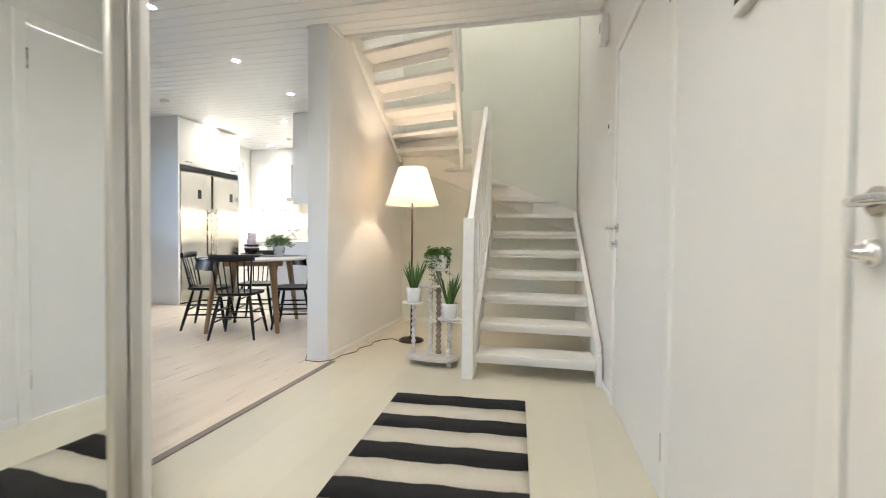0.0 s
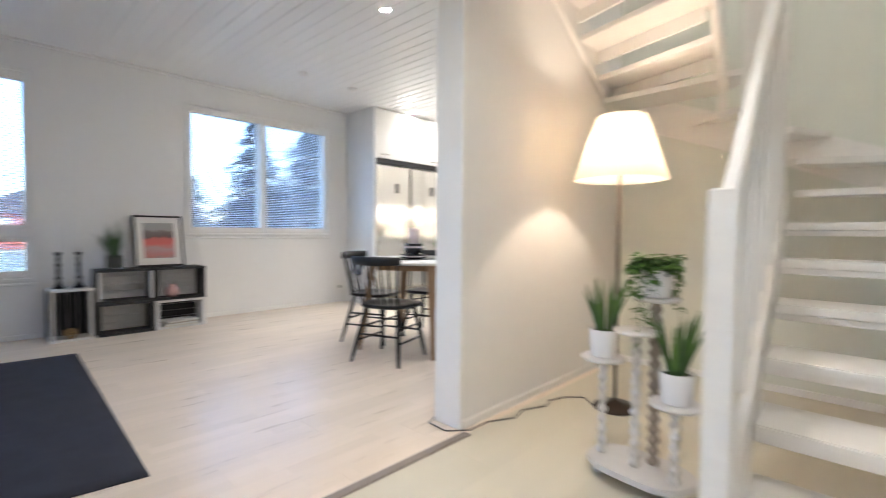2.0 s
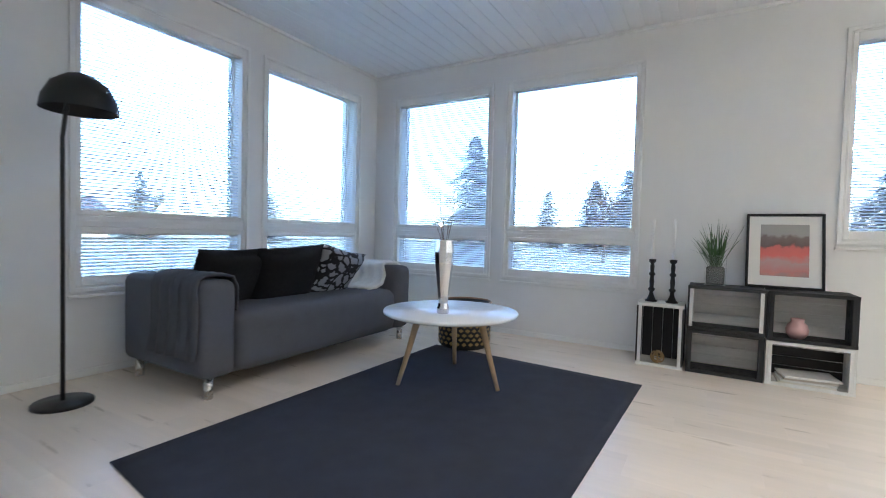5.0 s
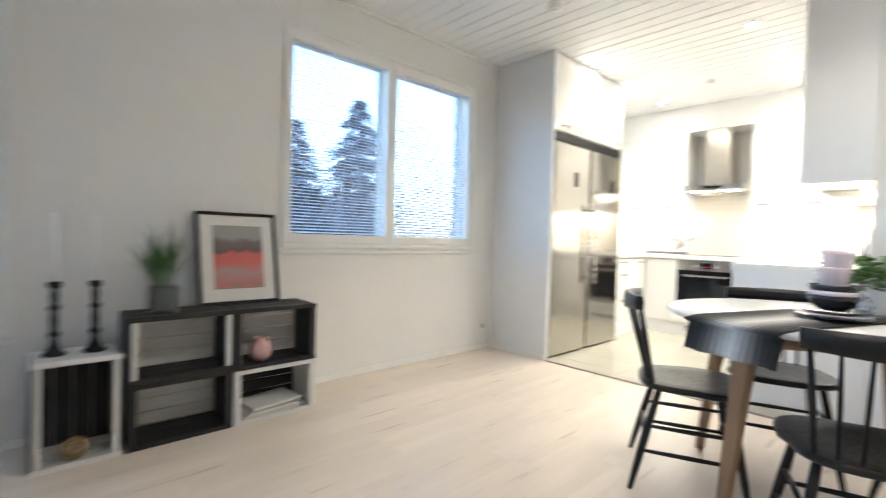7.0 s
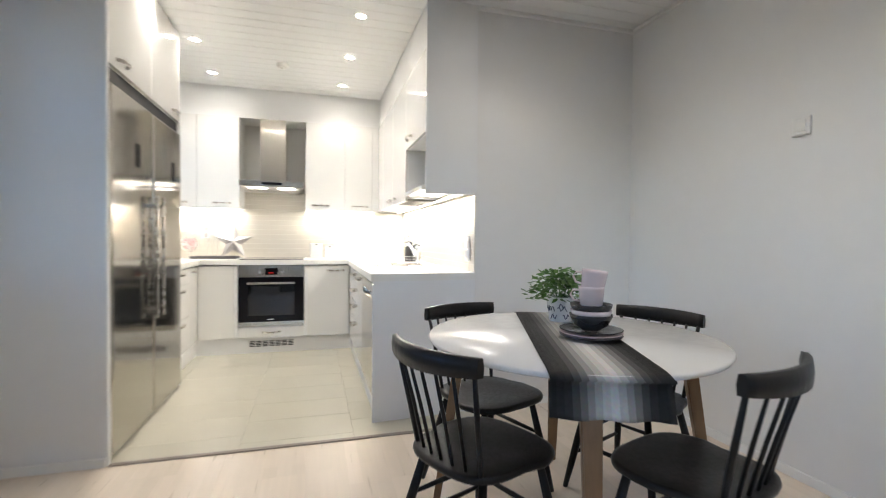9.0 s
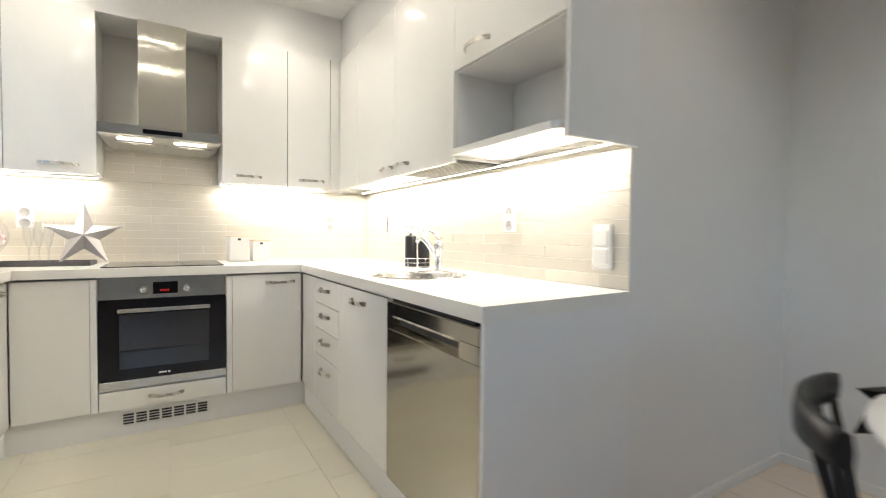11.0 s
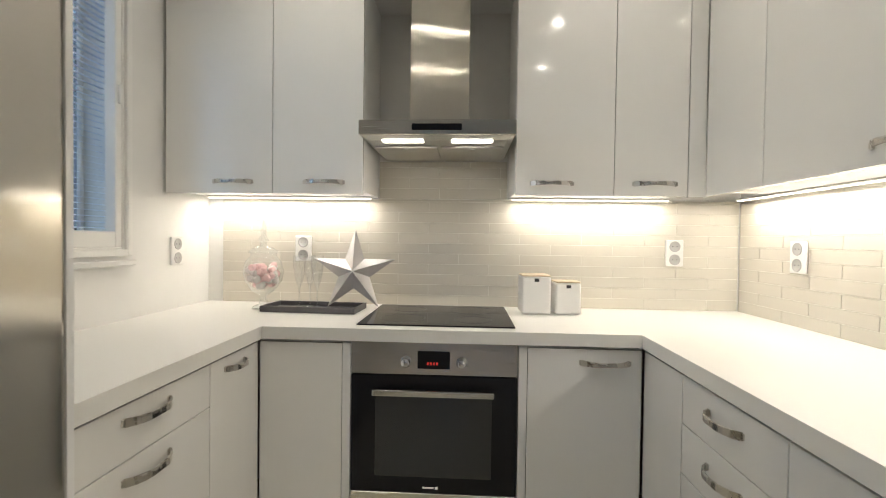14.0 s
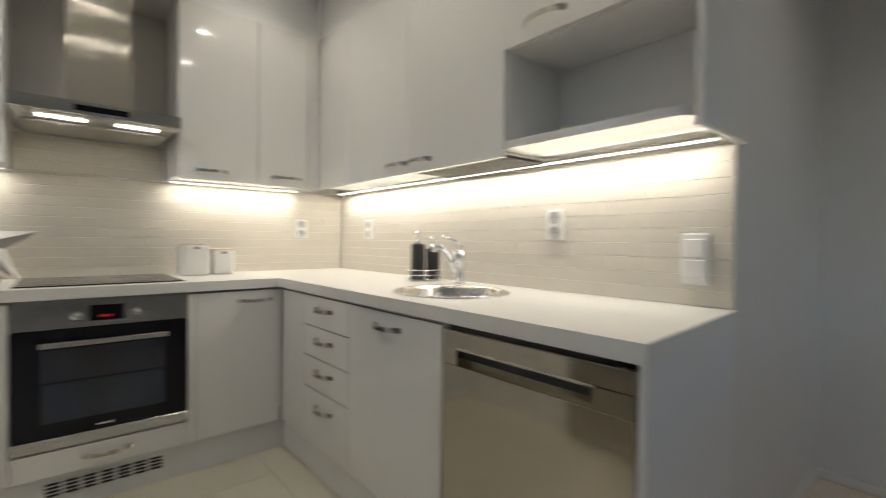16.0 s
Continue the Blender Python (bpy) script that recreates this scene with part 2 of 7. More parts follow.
wall_paint = material("wall_paint", (0.80, 0.79, 0.765), 0.6, vary=0.015, scale=14, bump=0.25, bump_scale=260)
# duller paint than wall_paint, with the greenish stairwell light put into its colour
stair_wall_dim_green = material("stair_wall_dim_green", (0.73, 0.745, 0.67), 0.6, vary=0.02, scale=9, bump=0.25, bump_scale=260)
ceiling_paint = material("ceiling_paint", (0.82, 0.82, 0.81), 0.36, vary=0.01, scale=5, stretch=(0.15, 1, 1), rough_vary=0.02)
trim_paint = material("trim_paint", (0.83, 0.82, 0.79), 0.32, vary=0.02, scale=9, bump=0.05, bump_scale=90)
stair_paint = material("stair_paint", (0.84, 0.82, 0.78), 0.30, vary=0.03, scale=7, bump=0.12, bump_scale=70, stretch=(1, 5, 5))
door_paint = material("door_paint", (0.82, 0.81, 0.79), 0.38, vary=0.015, scale=10, bump=0.05, bump_scale=180)
oak_laminate = staved(material("oak_laminate", (0.80, 0.69, 0.57), 0.30, vary=0.05, scale=7, bump=0.03, bump_scale=50, stretch=(5, 0.35, 1), rand=0.025, rough_vary=0.1))
vinyl_floor = material("vinyl_floor", (0.66, 0.62, 0.50), 0.34, vary=0.035, scale=5, bump=0.05, bump_scale=80, stretch=(3, 0.4, 1), rand=0.02)
floor_tile = material("floor_tile", (0.66, 0.63, 0.52), 0.16, vary=0.04, scale=4, bump=0.02, bump_scale=60, rand=0.025)
grout = material("grout", (0.58, 0.555, 0.47), 0.9, vary=0.08, scale=40, bump=0.3, bump_scale=300)
joint_dark = material("joint_dark", (0.60, 0.52, 0.43), 0.8, vary=0.1, scale=30)
cabinet_gloss = material("cabinet_gloss", (0.82, 0.81, 0.78), 0.12, vary=0.01, scale=8, coat=0.8, rough_vary=0.15)
cabinet_side = material("cabinet_side", (0.80, 0.80, 0.79), 0.35, vary=0.012, scale=12, bump=0.04, bump_scale=200)
worktop_white = material("worktop_white", (0.80, 0.79, 0.75), 0.28, vary=0.006, scale=2.5, rough_vary=0.0)
splash_tile = material("splash_tile", (0.64, 0.60, 0.52), 0.20, vary=0.02, scale=10, bump=0.05, bump_scale=30, rand=0.014)
splash_grout = material("splash_grout", (0.80, 0.78, 0.70), 0.8, vary=0.04, scale=60)
steel = material("steel", (0.50, 0.475, 0.43), 0.115, metal=1.0, vary=0.012, scale=12, stretch=(1, 1, 40), rough_vary=0.04)
steel_h = material("steel_h", (0.58, 0.56, 0.52), 0.22, metal=1.0, vary=0.05, scale=12, bump=0.02, bump_scale=25, stretch=(1, 40, 40), rough_vary=0.3)
steel_plain = material("steel_plain", (0.60, 0.57, 0.52), 0.26, metal=1.0, vary=0.04, scale=20, rough_vary=0.3)
chrome = material("chrome", (0.75, 0.75, 0.76), 0.07, metal=1.0, vary=0.02, scale=10)
black_glass = material("black_glass", (0.008, 0.008, 0.010), 0.05, vary=0.1, scale=4, spec=0.28)
black_plastic = material("black_plastic", (0.015, 0.015, 0.016), 0.4, vary=0.15, scale=30)
white_plastic = material("white_plastic", (0.82, 0.81, 0.78), 0.35, vary=0.015, scale=30)
black_wood = material("black_wood", (0.007, 0.0065, 0.0065), 0.36, vary=0.3, scale=20, bump=0.12, bump_scale=60, stretch=(4, 4, 1), rough_vary=0.2, spec=0.3)
clear_glass = thin_glass("clear_glass")
# dark tint put in only to dim the bright view outdoors
dimming_window_glass = glass("dimming_window_glass", (0.140, 0.150, 0.172))
mirror_silver = material("mirror_silver", (0.88, 0.90, 0.89), 0.02, metal=1.0, vary=0.01, scale=3)
aluminium = material("aluminium", (0.66, 0.65, 0.62), 0.32, metal=1.0, vary=0.04, scale=30, stretch=(1, 1, 0.05))
led_white = glow("led_white", (1.0, 0.92, 0.80), 0.6)
spot_glow = glow("spot_glow", (1.0, 0.92, 0.80), 9.0)
hood_glow = glow("hood_glow", (1.0, 0.92, 0.80), 0.9)
# grey for the white sockets' recesses: their shade put into the colour
socket_recess_shade = material("socket_recess_shade", (0.42, 0.41, 0.40), 0.4)
steel_sheet = brushed(material("steel_sheet", (0.66, 0.63, 0.56), 0.075, metal=1.0, vary=0.012, scale=12, rough_vary=0.04))
rack_grey = material("rack_grey", (0.22, 0.21, 0.19), 0.4, metal=0.5)
blind_slat = material("blind_slat", (0.74, 0.80, 0.88), 0.35, vary=0.02, scale=8)
threshold_metal = material("threshold_metal", (0.26, 0.22, 0.19), 0.5, metal=0.4, vary=0.12, scale=25, bump=0.1)


# ---------------------------------------------------------------- walls, floors, ceiling
def wall_boxes(u0, u1, z0, z1, holes):
    """Boxes in u and z that fill a wall round its openings (u0, u1, z0, z1)."""
    us = sorted({u0, u1, *[h[0] for h in holes], *[h[1] for h in holes]})
    out = []
    for a, b in zip(us, us[1:]):
        cuts = sorted((h[2], h[3]) for h in holes if h[0] <= a + 1e-6 and h[1] >= b - 1e-6)
        z = z0
        for lo, hi in cuts:
            if lo > z:
                out.append((a, b, z, lo))
            z = hi
        if z < z1:
            out.append((a, b, z, z1))
    return out


WEST_HOLES = [(-0.447, 0.677, 0.535, 2.335), (0.840, 1.992, 0.535, 2.335), (3.263, 4.975, 0.938, 2.330), (6.62, 7.46, 1.165, 2.325)]
SOUTH_HOLES = [(-5.30, -4.12, 0.535, 2.335), (-3.95, -2.80, 0.535, 2.335)]
TOP = 2.75
solid("wall_west", wall_paint, "white painted outer wall with windows", "wall", *[(WX - 0.25, WX, a, b, z0, z1) for a, b, z0, z1 in wall_boxes(SY - 0.25, KB + 0.2, 0, TOP, WEST_HOLES)])
solid("wall_south", wall_paint, "white painted living room wall with two windows", "wall", *[(a, b, SY - 0.25, SY, z0, z1) for a, b, z0, z1 in wall_boxes(WX, DE, 0, TOP, SOUTH_HOLES)])
solid("wall_kitchen_back", wall_paint, "white painted kitchen wall", "wall", (WX, KR + 0.16, KB, KB + 0.2, 0, TOP))
solid("wall_kitchen_side", wall_paint, "white painted wall between kitchen and stairs", "wall", (KR, KR + 0.16, DN, KB, 0, TOP))
solid("wall_dining_north", wall_paint, "white painted dining corner wall", "wall", (KR + 0.16, DE, DN, DN + 0.16, 0, TOP))
solid("wall_partition", wall_paint, "white painted partition with a free end", "wall", (DE, HW, PY, DN + 0.16, 0, TOP))
solid("wall_stairs_back", stair_wall_dim_green, "pale painted wall behind the stairs", "wall", (HW, EX - 0.095, SB, SB + 0.16, 0, 5.2))
solid("wall_stairwell_west", wall_paint, "pale painted upper wall beside the stairs", "wall", (HW - 0.17, HW, 3.3, SB, TOP + 0.002, 5.2))
DOORS = [(1.80, 2.83, 0.0, 2.05), (-0.10, 0.885, 0.0, 2.05)]
HINGE_Y = 3.12                                   # the hall's east wall stands slightly askew about this point
ASKEW = pose(EX, HINGE_Y, 0, 0, 0, 2.6) @ pose(-EX, -HINGE_Y, 0)
solid("wall_east", wall_paint, "white painted hall wall with two doors", "wall", *[(EX, EX + 0.16, a, b, z0, z1) for a, b, z0, z1 in wall_boxes(-1.9, SB + 0.2, 0, 5.2, DOORS)]).matrix_world = ASKEW
solid("wall_hall_south", wall_paint, "white painted wall at the hall's end", "wall", (DE, EX + 0.3, -1.86, -1.7, 0, TOP))
solid("wall_wardrobe_back", wall_paint, "white painted wall behind the wardrobe", "wall", (DE - 0.02, DE + 0.10, SY - 0.25, CY, 0, TOP), (DE - 0.02, DE + 0.10, -1.7, SY - 0.25, 0, TOP))
solid("wall_beyond_doors", wall_paint, "plain wall beyond the hall doors", "wall", (EX + 0.7, EX + 0.8, -1.7, 3.2, 0, TOP))
solid("wall_stairwell_front", wall_paint, "white painted edge of the stair opening", "wall", (HW - 0.17, EX, 3.34, 3.5, CEIL + 0.15, 5.2))

# boarded ceiling: boards along x with open V joints, one sheet over hall, living room and kitchen
bm = bmesh.new()
BOARD = 0.118


def ceiling_field(x0, x1, y0, y1):
    k = math.floor(y0 / BOARD)
    while k * BOARD < y1:
        a, b = max(y0, k * BOARD), min(y1, (k + 1) * BOARD)
        if b - a > 0.01:
            g = 0.004
            prof = [(a, CEIL + 0.006), (a + g, CEIL), (b - g, CEIL), (b, CEIL + 0.006), (b, CEIL + 0.05), (a, CEIL + 0.05)]
            lo = [bm.verts.new((x0, y, z)) for y, z in prof]
            hi = [bm.verts.new((x1, y, z)) for y, z in prof]
            for i in range(6):
                j = (i + 1) % 6
                bm.faces.new((lo[i], lo[j], hi[j], hi[i]))
            bm.faces.new(lo[::-1])
            bm.faces.new(hi)
        k += 1


ceiling_field(WX, DE + 0.1, SY, DN)
ceiling_field(WX, KR, DN, KB)
ceiling_field(DE + 0.1, EX + 0.22, -1.7, 3.5)
tagged(part("ceiling", bm, ceiling_paint), "white painted tongue-and-groove board ceiling", "ceiling", kind="structure")
solid("ceiling_upper", ceiling_paint, "white ceiling above the stairwell", "ceiling", (HW - 0.17, EX + 0.16, 3.34, SB + 0.16, 5.2, 5.3))
# unseen deck, added to keep sun and sky out from above
solid("sun_block_deck", wall_paint, "unseen deck added above the boards to block sun and sky", "ceiling", (WX - 0.25, EX + 0.16, SY - 0.25, 3.33, 2.76, 2.86), (WX - 0.25, HW - 0.18, 3.33, KB + 0.2, 2.76, 2.86), (HW - 0.18, EX + 0.16, SY - 1.2, SY - 0.25, 2.76, 2.86))

solid("floor", joint_dark, "sub-floor under the boards", "floor", (WX - 0.2, EX + 0.8, -1.8, KB + 0.1, -0.12, -0.011))

# ceiling cornices and skirting boards
def strip(name, label, segs, w, h, z):
    bm = bmesh.new()
    for x0, x1, y0, y1 in segs:
        rbox(bm, x0, x1, y0, y1, z, z + h, r=0.003)
    return tagged(part(name, bm, trim_paint), label, "trim", kind="structure")


T = 0.012
strip("baseboard_hall", "white painted skirting boards of the hall", [(EX - T, EX, 2.88, 3.22), (EX - T, EX, 0.93, 1.755)], T, 0.045, 0.0).matrix_world = ASKEW
strip("trim_hall", "white painted ceiling cornice of the hall", [(EX - 0.025, EX, -1.6, 3.48)], T, 0.025, CEIL - 0.025).matrix_world = ASKEW
strip("baseboard", "white painted skirting boards", [
    (WX, WX + T, SY + T, TH - 0.01), (WX + T, DE - 0.03, SY, SY + T), (DE - T, DE, PY, DN - T), (KR + 0.03, DE, DN - T, DN), (HW, HW + T, PY, SB - T),
    (HW, EX - 0.10, SB - T, SB), (DE - T - 0.02, DE - 0.02, SY + T, CY), (WX + T, -4.96, TH - 0.012, TH)], T, 0.045, 0.0)
strip("trim", "white painted ceiling cornices", [
    (WX, WX + 0.025, SY, TH), (WX + 0.025, DE, SY, SY + 0.025), (DE - 0.025, DE, PY, DN - 0.025), (KR, DE, DN - 0.025, DN), (WX, KR, KB - 0.025, KB),
    (HW, HW + 0.02, PY, 3.49)], T, 0.025, CEIL - 0.025)
solid("partition_trim", trim_paint, "white painted boards round the partition's end", "trim", (DE - 0.004, HW + 0.004, PY - 0.012, PY + 0.02, 0.0, CEIL - 0.001), r=0.003)
solid("stairwell_trim", trim_paint, "white painted edge board of the stair opening", "trim", (HW + 0.02, EX, 3.50, 3.52, CEIL - 0.03, CEIL + 0.14), r=0.003)
solid("threshold_hall", threshold_metal, "dark metal floor strip between hall and living room", "threshold", (-1.61, -1.565, CY, PY - 0.012, 0.0, 0.006), r=0.002)
solid("threshold_kitchen", threshold_metal, "dark metal floor strip at the kitchen", "threshold", (-4.95, KR, TH - 0.01, TH + 0.022, 0.0, 0.006), r=0.002)


# ---------------------------------------------------------------- windows with blinds
def window(name, label, m, u0, u1, z0, z1, lights, transom=None, sill=True):
    """A timber window: casing on the wall, frame in the opening, panes and, in front of each, its venetian blind. u runs along the wall, y outwards."""
    w = thing(name, label, "window", m, kind="structure")
    c = 0.022
    bm = bmesh.new()
    for a, b, lo, hi in ((u0 - c, u0 + 0.004, z0 - c, z1 + c), (u1 - 0.004, u1 + c, z0 - c, z1 + c), (u0, u1, z1 - 0.004, z1 + c), (u0, u1, z0 - c, z0 + 0.004)):
        rbox(bm, a, b, -0.016, 0.0, lo, hi, r=0.003)
    part("casing", bm, trim_paint, w)
    bm = bmesh.new()
    f = 0.012
    for a, b, lo, hi in ((u0, u0 + f, z0, z1), (u1 - f, u1, z0, z1), (u0 + f, u1 - f, z1 - f, z1), (u0 + f, u1 - f, z0, z0 + f)):
        rbox(bm, a, b, 0.0, 0.20, lo, hi, r=0.002)
    part("window_frame", bm, trim_paint, w)
    if transom:
        bm = bmesh.new()
        rbox(bm, u0 + f, u1 - f, 0.006, 0.19, transom[0], transom[1], r=0.004)
        rbox(bm, u0 + f, u1 - f, 0.002, 0.007, (transom[0] + transom[1]) / 2 - 0.006, (transom[0] + transom[1]) / 2 + 0.006, r=0.001)
        part("transom", bm, trim_paint, w)
    for a, b in zip(lights, lights[1:]):
        if a[1] < b[0]:
            bm = bmesh.new()
            rbox(bm, a[1], b[0], 0.006, 0.19, z0 + f, z1 - f, r=0.004)
            part("mullion", bm, trim_paint, w)
    if sill:
        bm = bmesh.new()
        rbox(bm, u0 - c - 0.01, u1 + c + 0.01, -0.024, 0.0, z0 - c - 0.036, z0 - c - 0.014, r=0.004)
        part("window_sill", bm, trim_paint, w)
    spans = []
    for a, b in lights:
        if transom:
            spans += [(a, b, z0 + f, transom[0], 0.06, 0.03), (a, b, transom[1], z1 - f, 0.03, 0.06)]
        else:
            spans.append((a, b, z0 + f, z1 - f, 0.06, 0.06))
    for a, b, lo, hi, sl, sh_ in spans:
        s = 0.030
        for y0, y1, k in ((0.002, 0.046, 1.0), (0.150, 0.180, 0.6)):
            bm = bmesh.new()
            for p in ((a, a + s * k, lo, hi), (b - s * k, b, lo, hi), (a + s * k, b - s * k, hi - sh_ * k, hi), (a + s * k, b - s * k, lo, lo + sl * k)):
                rbox(bm, p[0], p[1], y0, y1, p[2], p[3], r=0.003)
            part("inner_sash" if k == 1.0 else "outer_sash", bm, trim_paint, w)
        bm = bmesh.new()
        rbox(bm, a + s * 0.6, b - s * 0.6, 0.163, 0.167, lo + sl * 0.6, hi - sh_ * 0.6)
        pane = part("pane", bm, dimming_window_glass, w)
        pane.visible_shadow = False
        bm = bmesh.new()
        rbox(bm, b - 0.024, b - 0.012, -0.012, 0.002, (lo + hi) / 2 - 0.035, (lo + hi) / 2 + 0.035, r=0.003)
        part("latch", bm, white_plastic, w, "small white window latch")
    return w, spans


def blind(m, span, tilt):
    """A lowered venetian blind between the panes: head rail, bottom rail, two cords and the slats."""
    a, b, lo, hi = span[0] + 0.014, span[1] - 0.014, span[2] + 0.024, span[3] - 0.024
    t = thing("window_blind", "white venetian blind with thin open slats", "blind", m, group="window blinds")
    bm = bmesh.new()
    rbox(bm, a, b, 0.048, 0.070, hi - 0.02, hi, r=0.002)
    part("head_rail", bm, white_plastic, t)
    bm = bmesh.new()
    rbox(bm, a, b, 0.049, 0.069, lo, lo + 0.012, r=0.002)
    part("bottom_rail", bm, white_plastic, t)
    bm = bmesh.new()
    z = lo + 0.026
    dy, dz = 0.0125 * math.cos(radians(tilt)), 0.0125 * math.sin(radians(tilt))
    while z < hi - 0.03:
        vs = [bm.verts.new(p) for p in ((a, 0.060 - dy, z - dz), (b, 0.060 - dy, z - dz), (b, 0.060, z + 0.0012), (a, 0.060, z + 0.0012), (b, 0.060 + dy, z + dz), (a, 0.060 + dy, z + dz))]
        bm.faces.new((vs[0], vs[1], vs[2], vs[3]))
        bm.faces.new((vs[3], vs[2], vs[4], vs[5]))
        z += 0.0215
    tagged(part("slats", bm, blind_slat, t), kind="stuff")
    for u in (a + 0.15, b - 0.15):
        bm = bmesh.new()
        rod(bm, (u, 0.060, lo), (u, 0.060, hi), 0.0009, n=4)
        part("cord", bm, white_plastic, t)


M_WEST, M_SOUTH = pose(WX, 0, 0, 0, 0, 90), pose(0, SY, 0, 0, 0, 180)
F = 0.012
TR = (0.905, 0.975)
for name, m, h, tilt, label in (
        ("window_1", M_WEST, WEST_HOLES[0], 34, "white timber window with a low lower pane"),
        ("window_2", M_WEST, WEST_HOLES[1], 20, "white timber window with a low lower pane"),
        ("window_4", M_SOUTH, (4.12, 5.30, 0.535, 2.335), 26, "white timber window behind the sofa"),
        ("window_5", M_SOUTH, (2.80, 3.95, 0.535, 2.335), 26, "white timber window behind the sofa")):
    w, spans = window(name, label, m, *h, [(h[0] + F, h[1] - F)], TR)
    for s in spans:
        blind(m, s, tilt)
h = WEST_HOLES[2]
w, spans = window("window_3", "white timber window with two side-by-side lights", M_WEST, *h, [(h[0] + F, 4.087), (4.106, h[1] - F)])
blind(M_WEST, spans[0], 22)
blind(M_WEST, spans[1], 28)
h = WEST_HOLES[3]
w, spans = window("window_6", "white timber kitchen window above the worktop", M_WEST, *h, [(h[0] + F, h[1] - F)])
blind(M_WEST, spans[0], 10)

# ---------------------------------------------------------------- kitchen
def bow_handle(name, parent, length, m, mat=None):
    """A flat bowed bar handle; x along the bar, y away from the front."""
    bm = bmesh.new()
    n = 10
    prev = None
    for i in range(n + 1):
        s = i / n * 2 - 1
        d = 0.030 * (1 - abs(s) ** 3) + 0.004
        w = 0.007 + 0.003 * abs(s)
        ring = [bm.verts.new((s * length / 2, d + dy, dz)) for dy, dz in ((-0.003, -w), (0.003, -w), (0.003, w), (-0.003, w))]
        if prev:
            for k in range(4):
                bm.faces.new((prev[k], prev[(k + 1) % 4], ring[(k + 1) % 4], ring[k])).smooth = k % 2 == 0
        else:
            bm.faces.new(ring)
        prev = ring
    bm.faces.new(prev[::-1])
    for s in (-1, 1):
        rbox(bm, s * length / 2 - 0.006, s * length / 2 + 0.006, 0.0, 0.006, -0.008, 0.008, r=0.001)
    return part(name, bm, mat or steel_plain, parent, "brushed steel bow handle", m)


def cabinet(name, label, m, w, z0, z1, depth, fronts, group, side=None, lift=0.0):
    """A cabinet unit: x from 0 to w along the front, y=0 at the front's face, body towards -y. fronts: (x0, x1, z0, z1, handle) with handle None, or (x, z, length)."""
    c = thing(name, label, "cabinet", m, group=group)
    bm = bmesh.new()
    rbox(bm, 0.001, w - 0.001, -depth, -0.021, z0 + lift, z1, r=0.001)
    part("body", bm, side or cabinet_side, c)
    for x0, x1, a, b, handle in fronts:
        bm = bmesh.new()
        rbox(bm, x0 + 0.0015, x1 - 0.0015, -0.019, 0.0, a + 0.0015, b - 0.0015, r=0.0015, seg=2)
        d = part("drawer_front" if (b - a) < 0.4 else "door", bm, cabinet_gloss, c)
        if handle:
            bow_handle("handle", d, handle[2], pose(handle[0], 0.0, handle[1]))
    return c


BF, LF, RF = 7.415, -5.035, -3.655     # faces of the base fronts: back run, left run, right run
M_BACK = lambda x: pose(x, BF, 0, 0, 0, 180)      # x runs to the west
M_LEFT = lambda y: pose(LF, y, 0, 0, 0, -90)      # x runs to the south
M_RIGHT = lambda y: pose(RF, y, 0, 0, 0, 90)      # x runs to the north
CT, CB = 0.90, 0.855
G = "kitchen base cabinets"
H = 0.125
# left run: three drawers, then a narrow door, towards the corner
cabinet("base_cabinet", "white gloss base cabinet with two wide drawers", M_LEFT(7.10), 0.55, 0.15, CB - 0.012, 0.53, [(0, 0.55, 0.715, 0.843, (0.265, 0.805, H + 0.03)), (0, 0.55, 0.435, 0.715, (0.265, 0.67, H + 0.03)), (0, 0.55, 0.15, 0.435, (0.265, 0.39, H + 0.03))], G)
cabinet("base_cabinet", "narrow white gloss base cabinet beside the corner", M_LEFT(7.412), 0.312, 0.15, CB - 0.012, 0.53, [(0, 0.312, 0.15, 0.843, (0.17, 0.805, 0.12))], G)
# back run
cabinet("base_cabinet", "white gloss corner base cabinet without a handle", M_BACK(-4.725), 0.308, 0.15, CB - 0.012, 0.56, [(0, 0.308, 0.15, 0.843, None)], G)
cabinet("oven_housing", "white oven housing with a low drawer", M_BACK(-4.06), 0.665, 0.15, 0.255, 0.56, [(0.033, 0.632, 0.15, 0.252, (0.3325, 0.205, 0.16))], G)
solid("oven_stile", cabinet_side, "white filler strip beside the oven", "cabinet panel", (-4.725, -4.695, BF + 0.002, BF + 0.5, 0.15, CB - 0.012), r=0.001, kind="")
solid("oven_stile", cabinet_side, "white filler strip beside the oven", "cabinet panel", (-4.090, -4.060, BF + 0.002, BF + 0.5, 0.15, CB - 0.012), r=0.001, kind="")
cabinet("base_cabinet", "white gloss base cabinet with one door", M_BACK(-3.66), 0.40, 0.15, CB - 0.012, 0.56, [(0, 0.40, 0.15, 0.843, (0.13, 0.795, 0.165))], G)
# right run: blind corner strip, four drawers, sink door, dishwasher, end panel
cabinet("base_cabinet", "white gloss corner filler cabinet", M_RIGHT(7.13), 0.282, 0.15, CB - 0.012, 0.60, [(0, 0.282, 0.15, 0.843, None)], G)
zz = [0.15, 0.413, 0.560, 0.703, 0.843]
cabinet("base_cabinet", "white gloss base cabinet with four drawers", M_RIGHT(6.70), 0.43, 0.15, CB - 0.012, 0.60, [(0, 0.43, a, b, (0.215, b - 0.055 if a > 0.2 else b - 0.07, H + 0.02)) for a, b in zip(zz, zz[1:])], G)
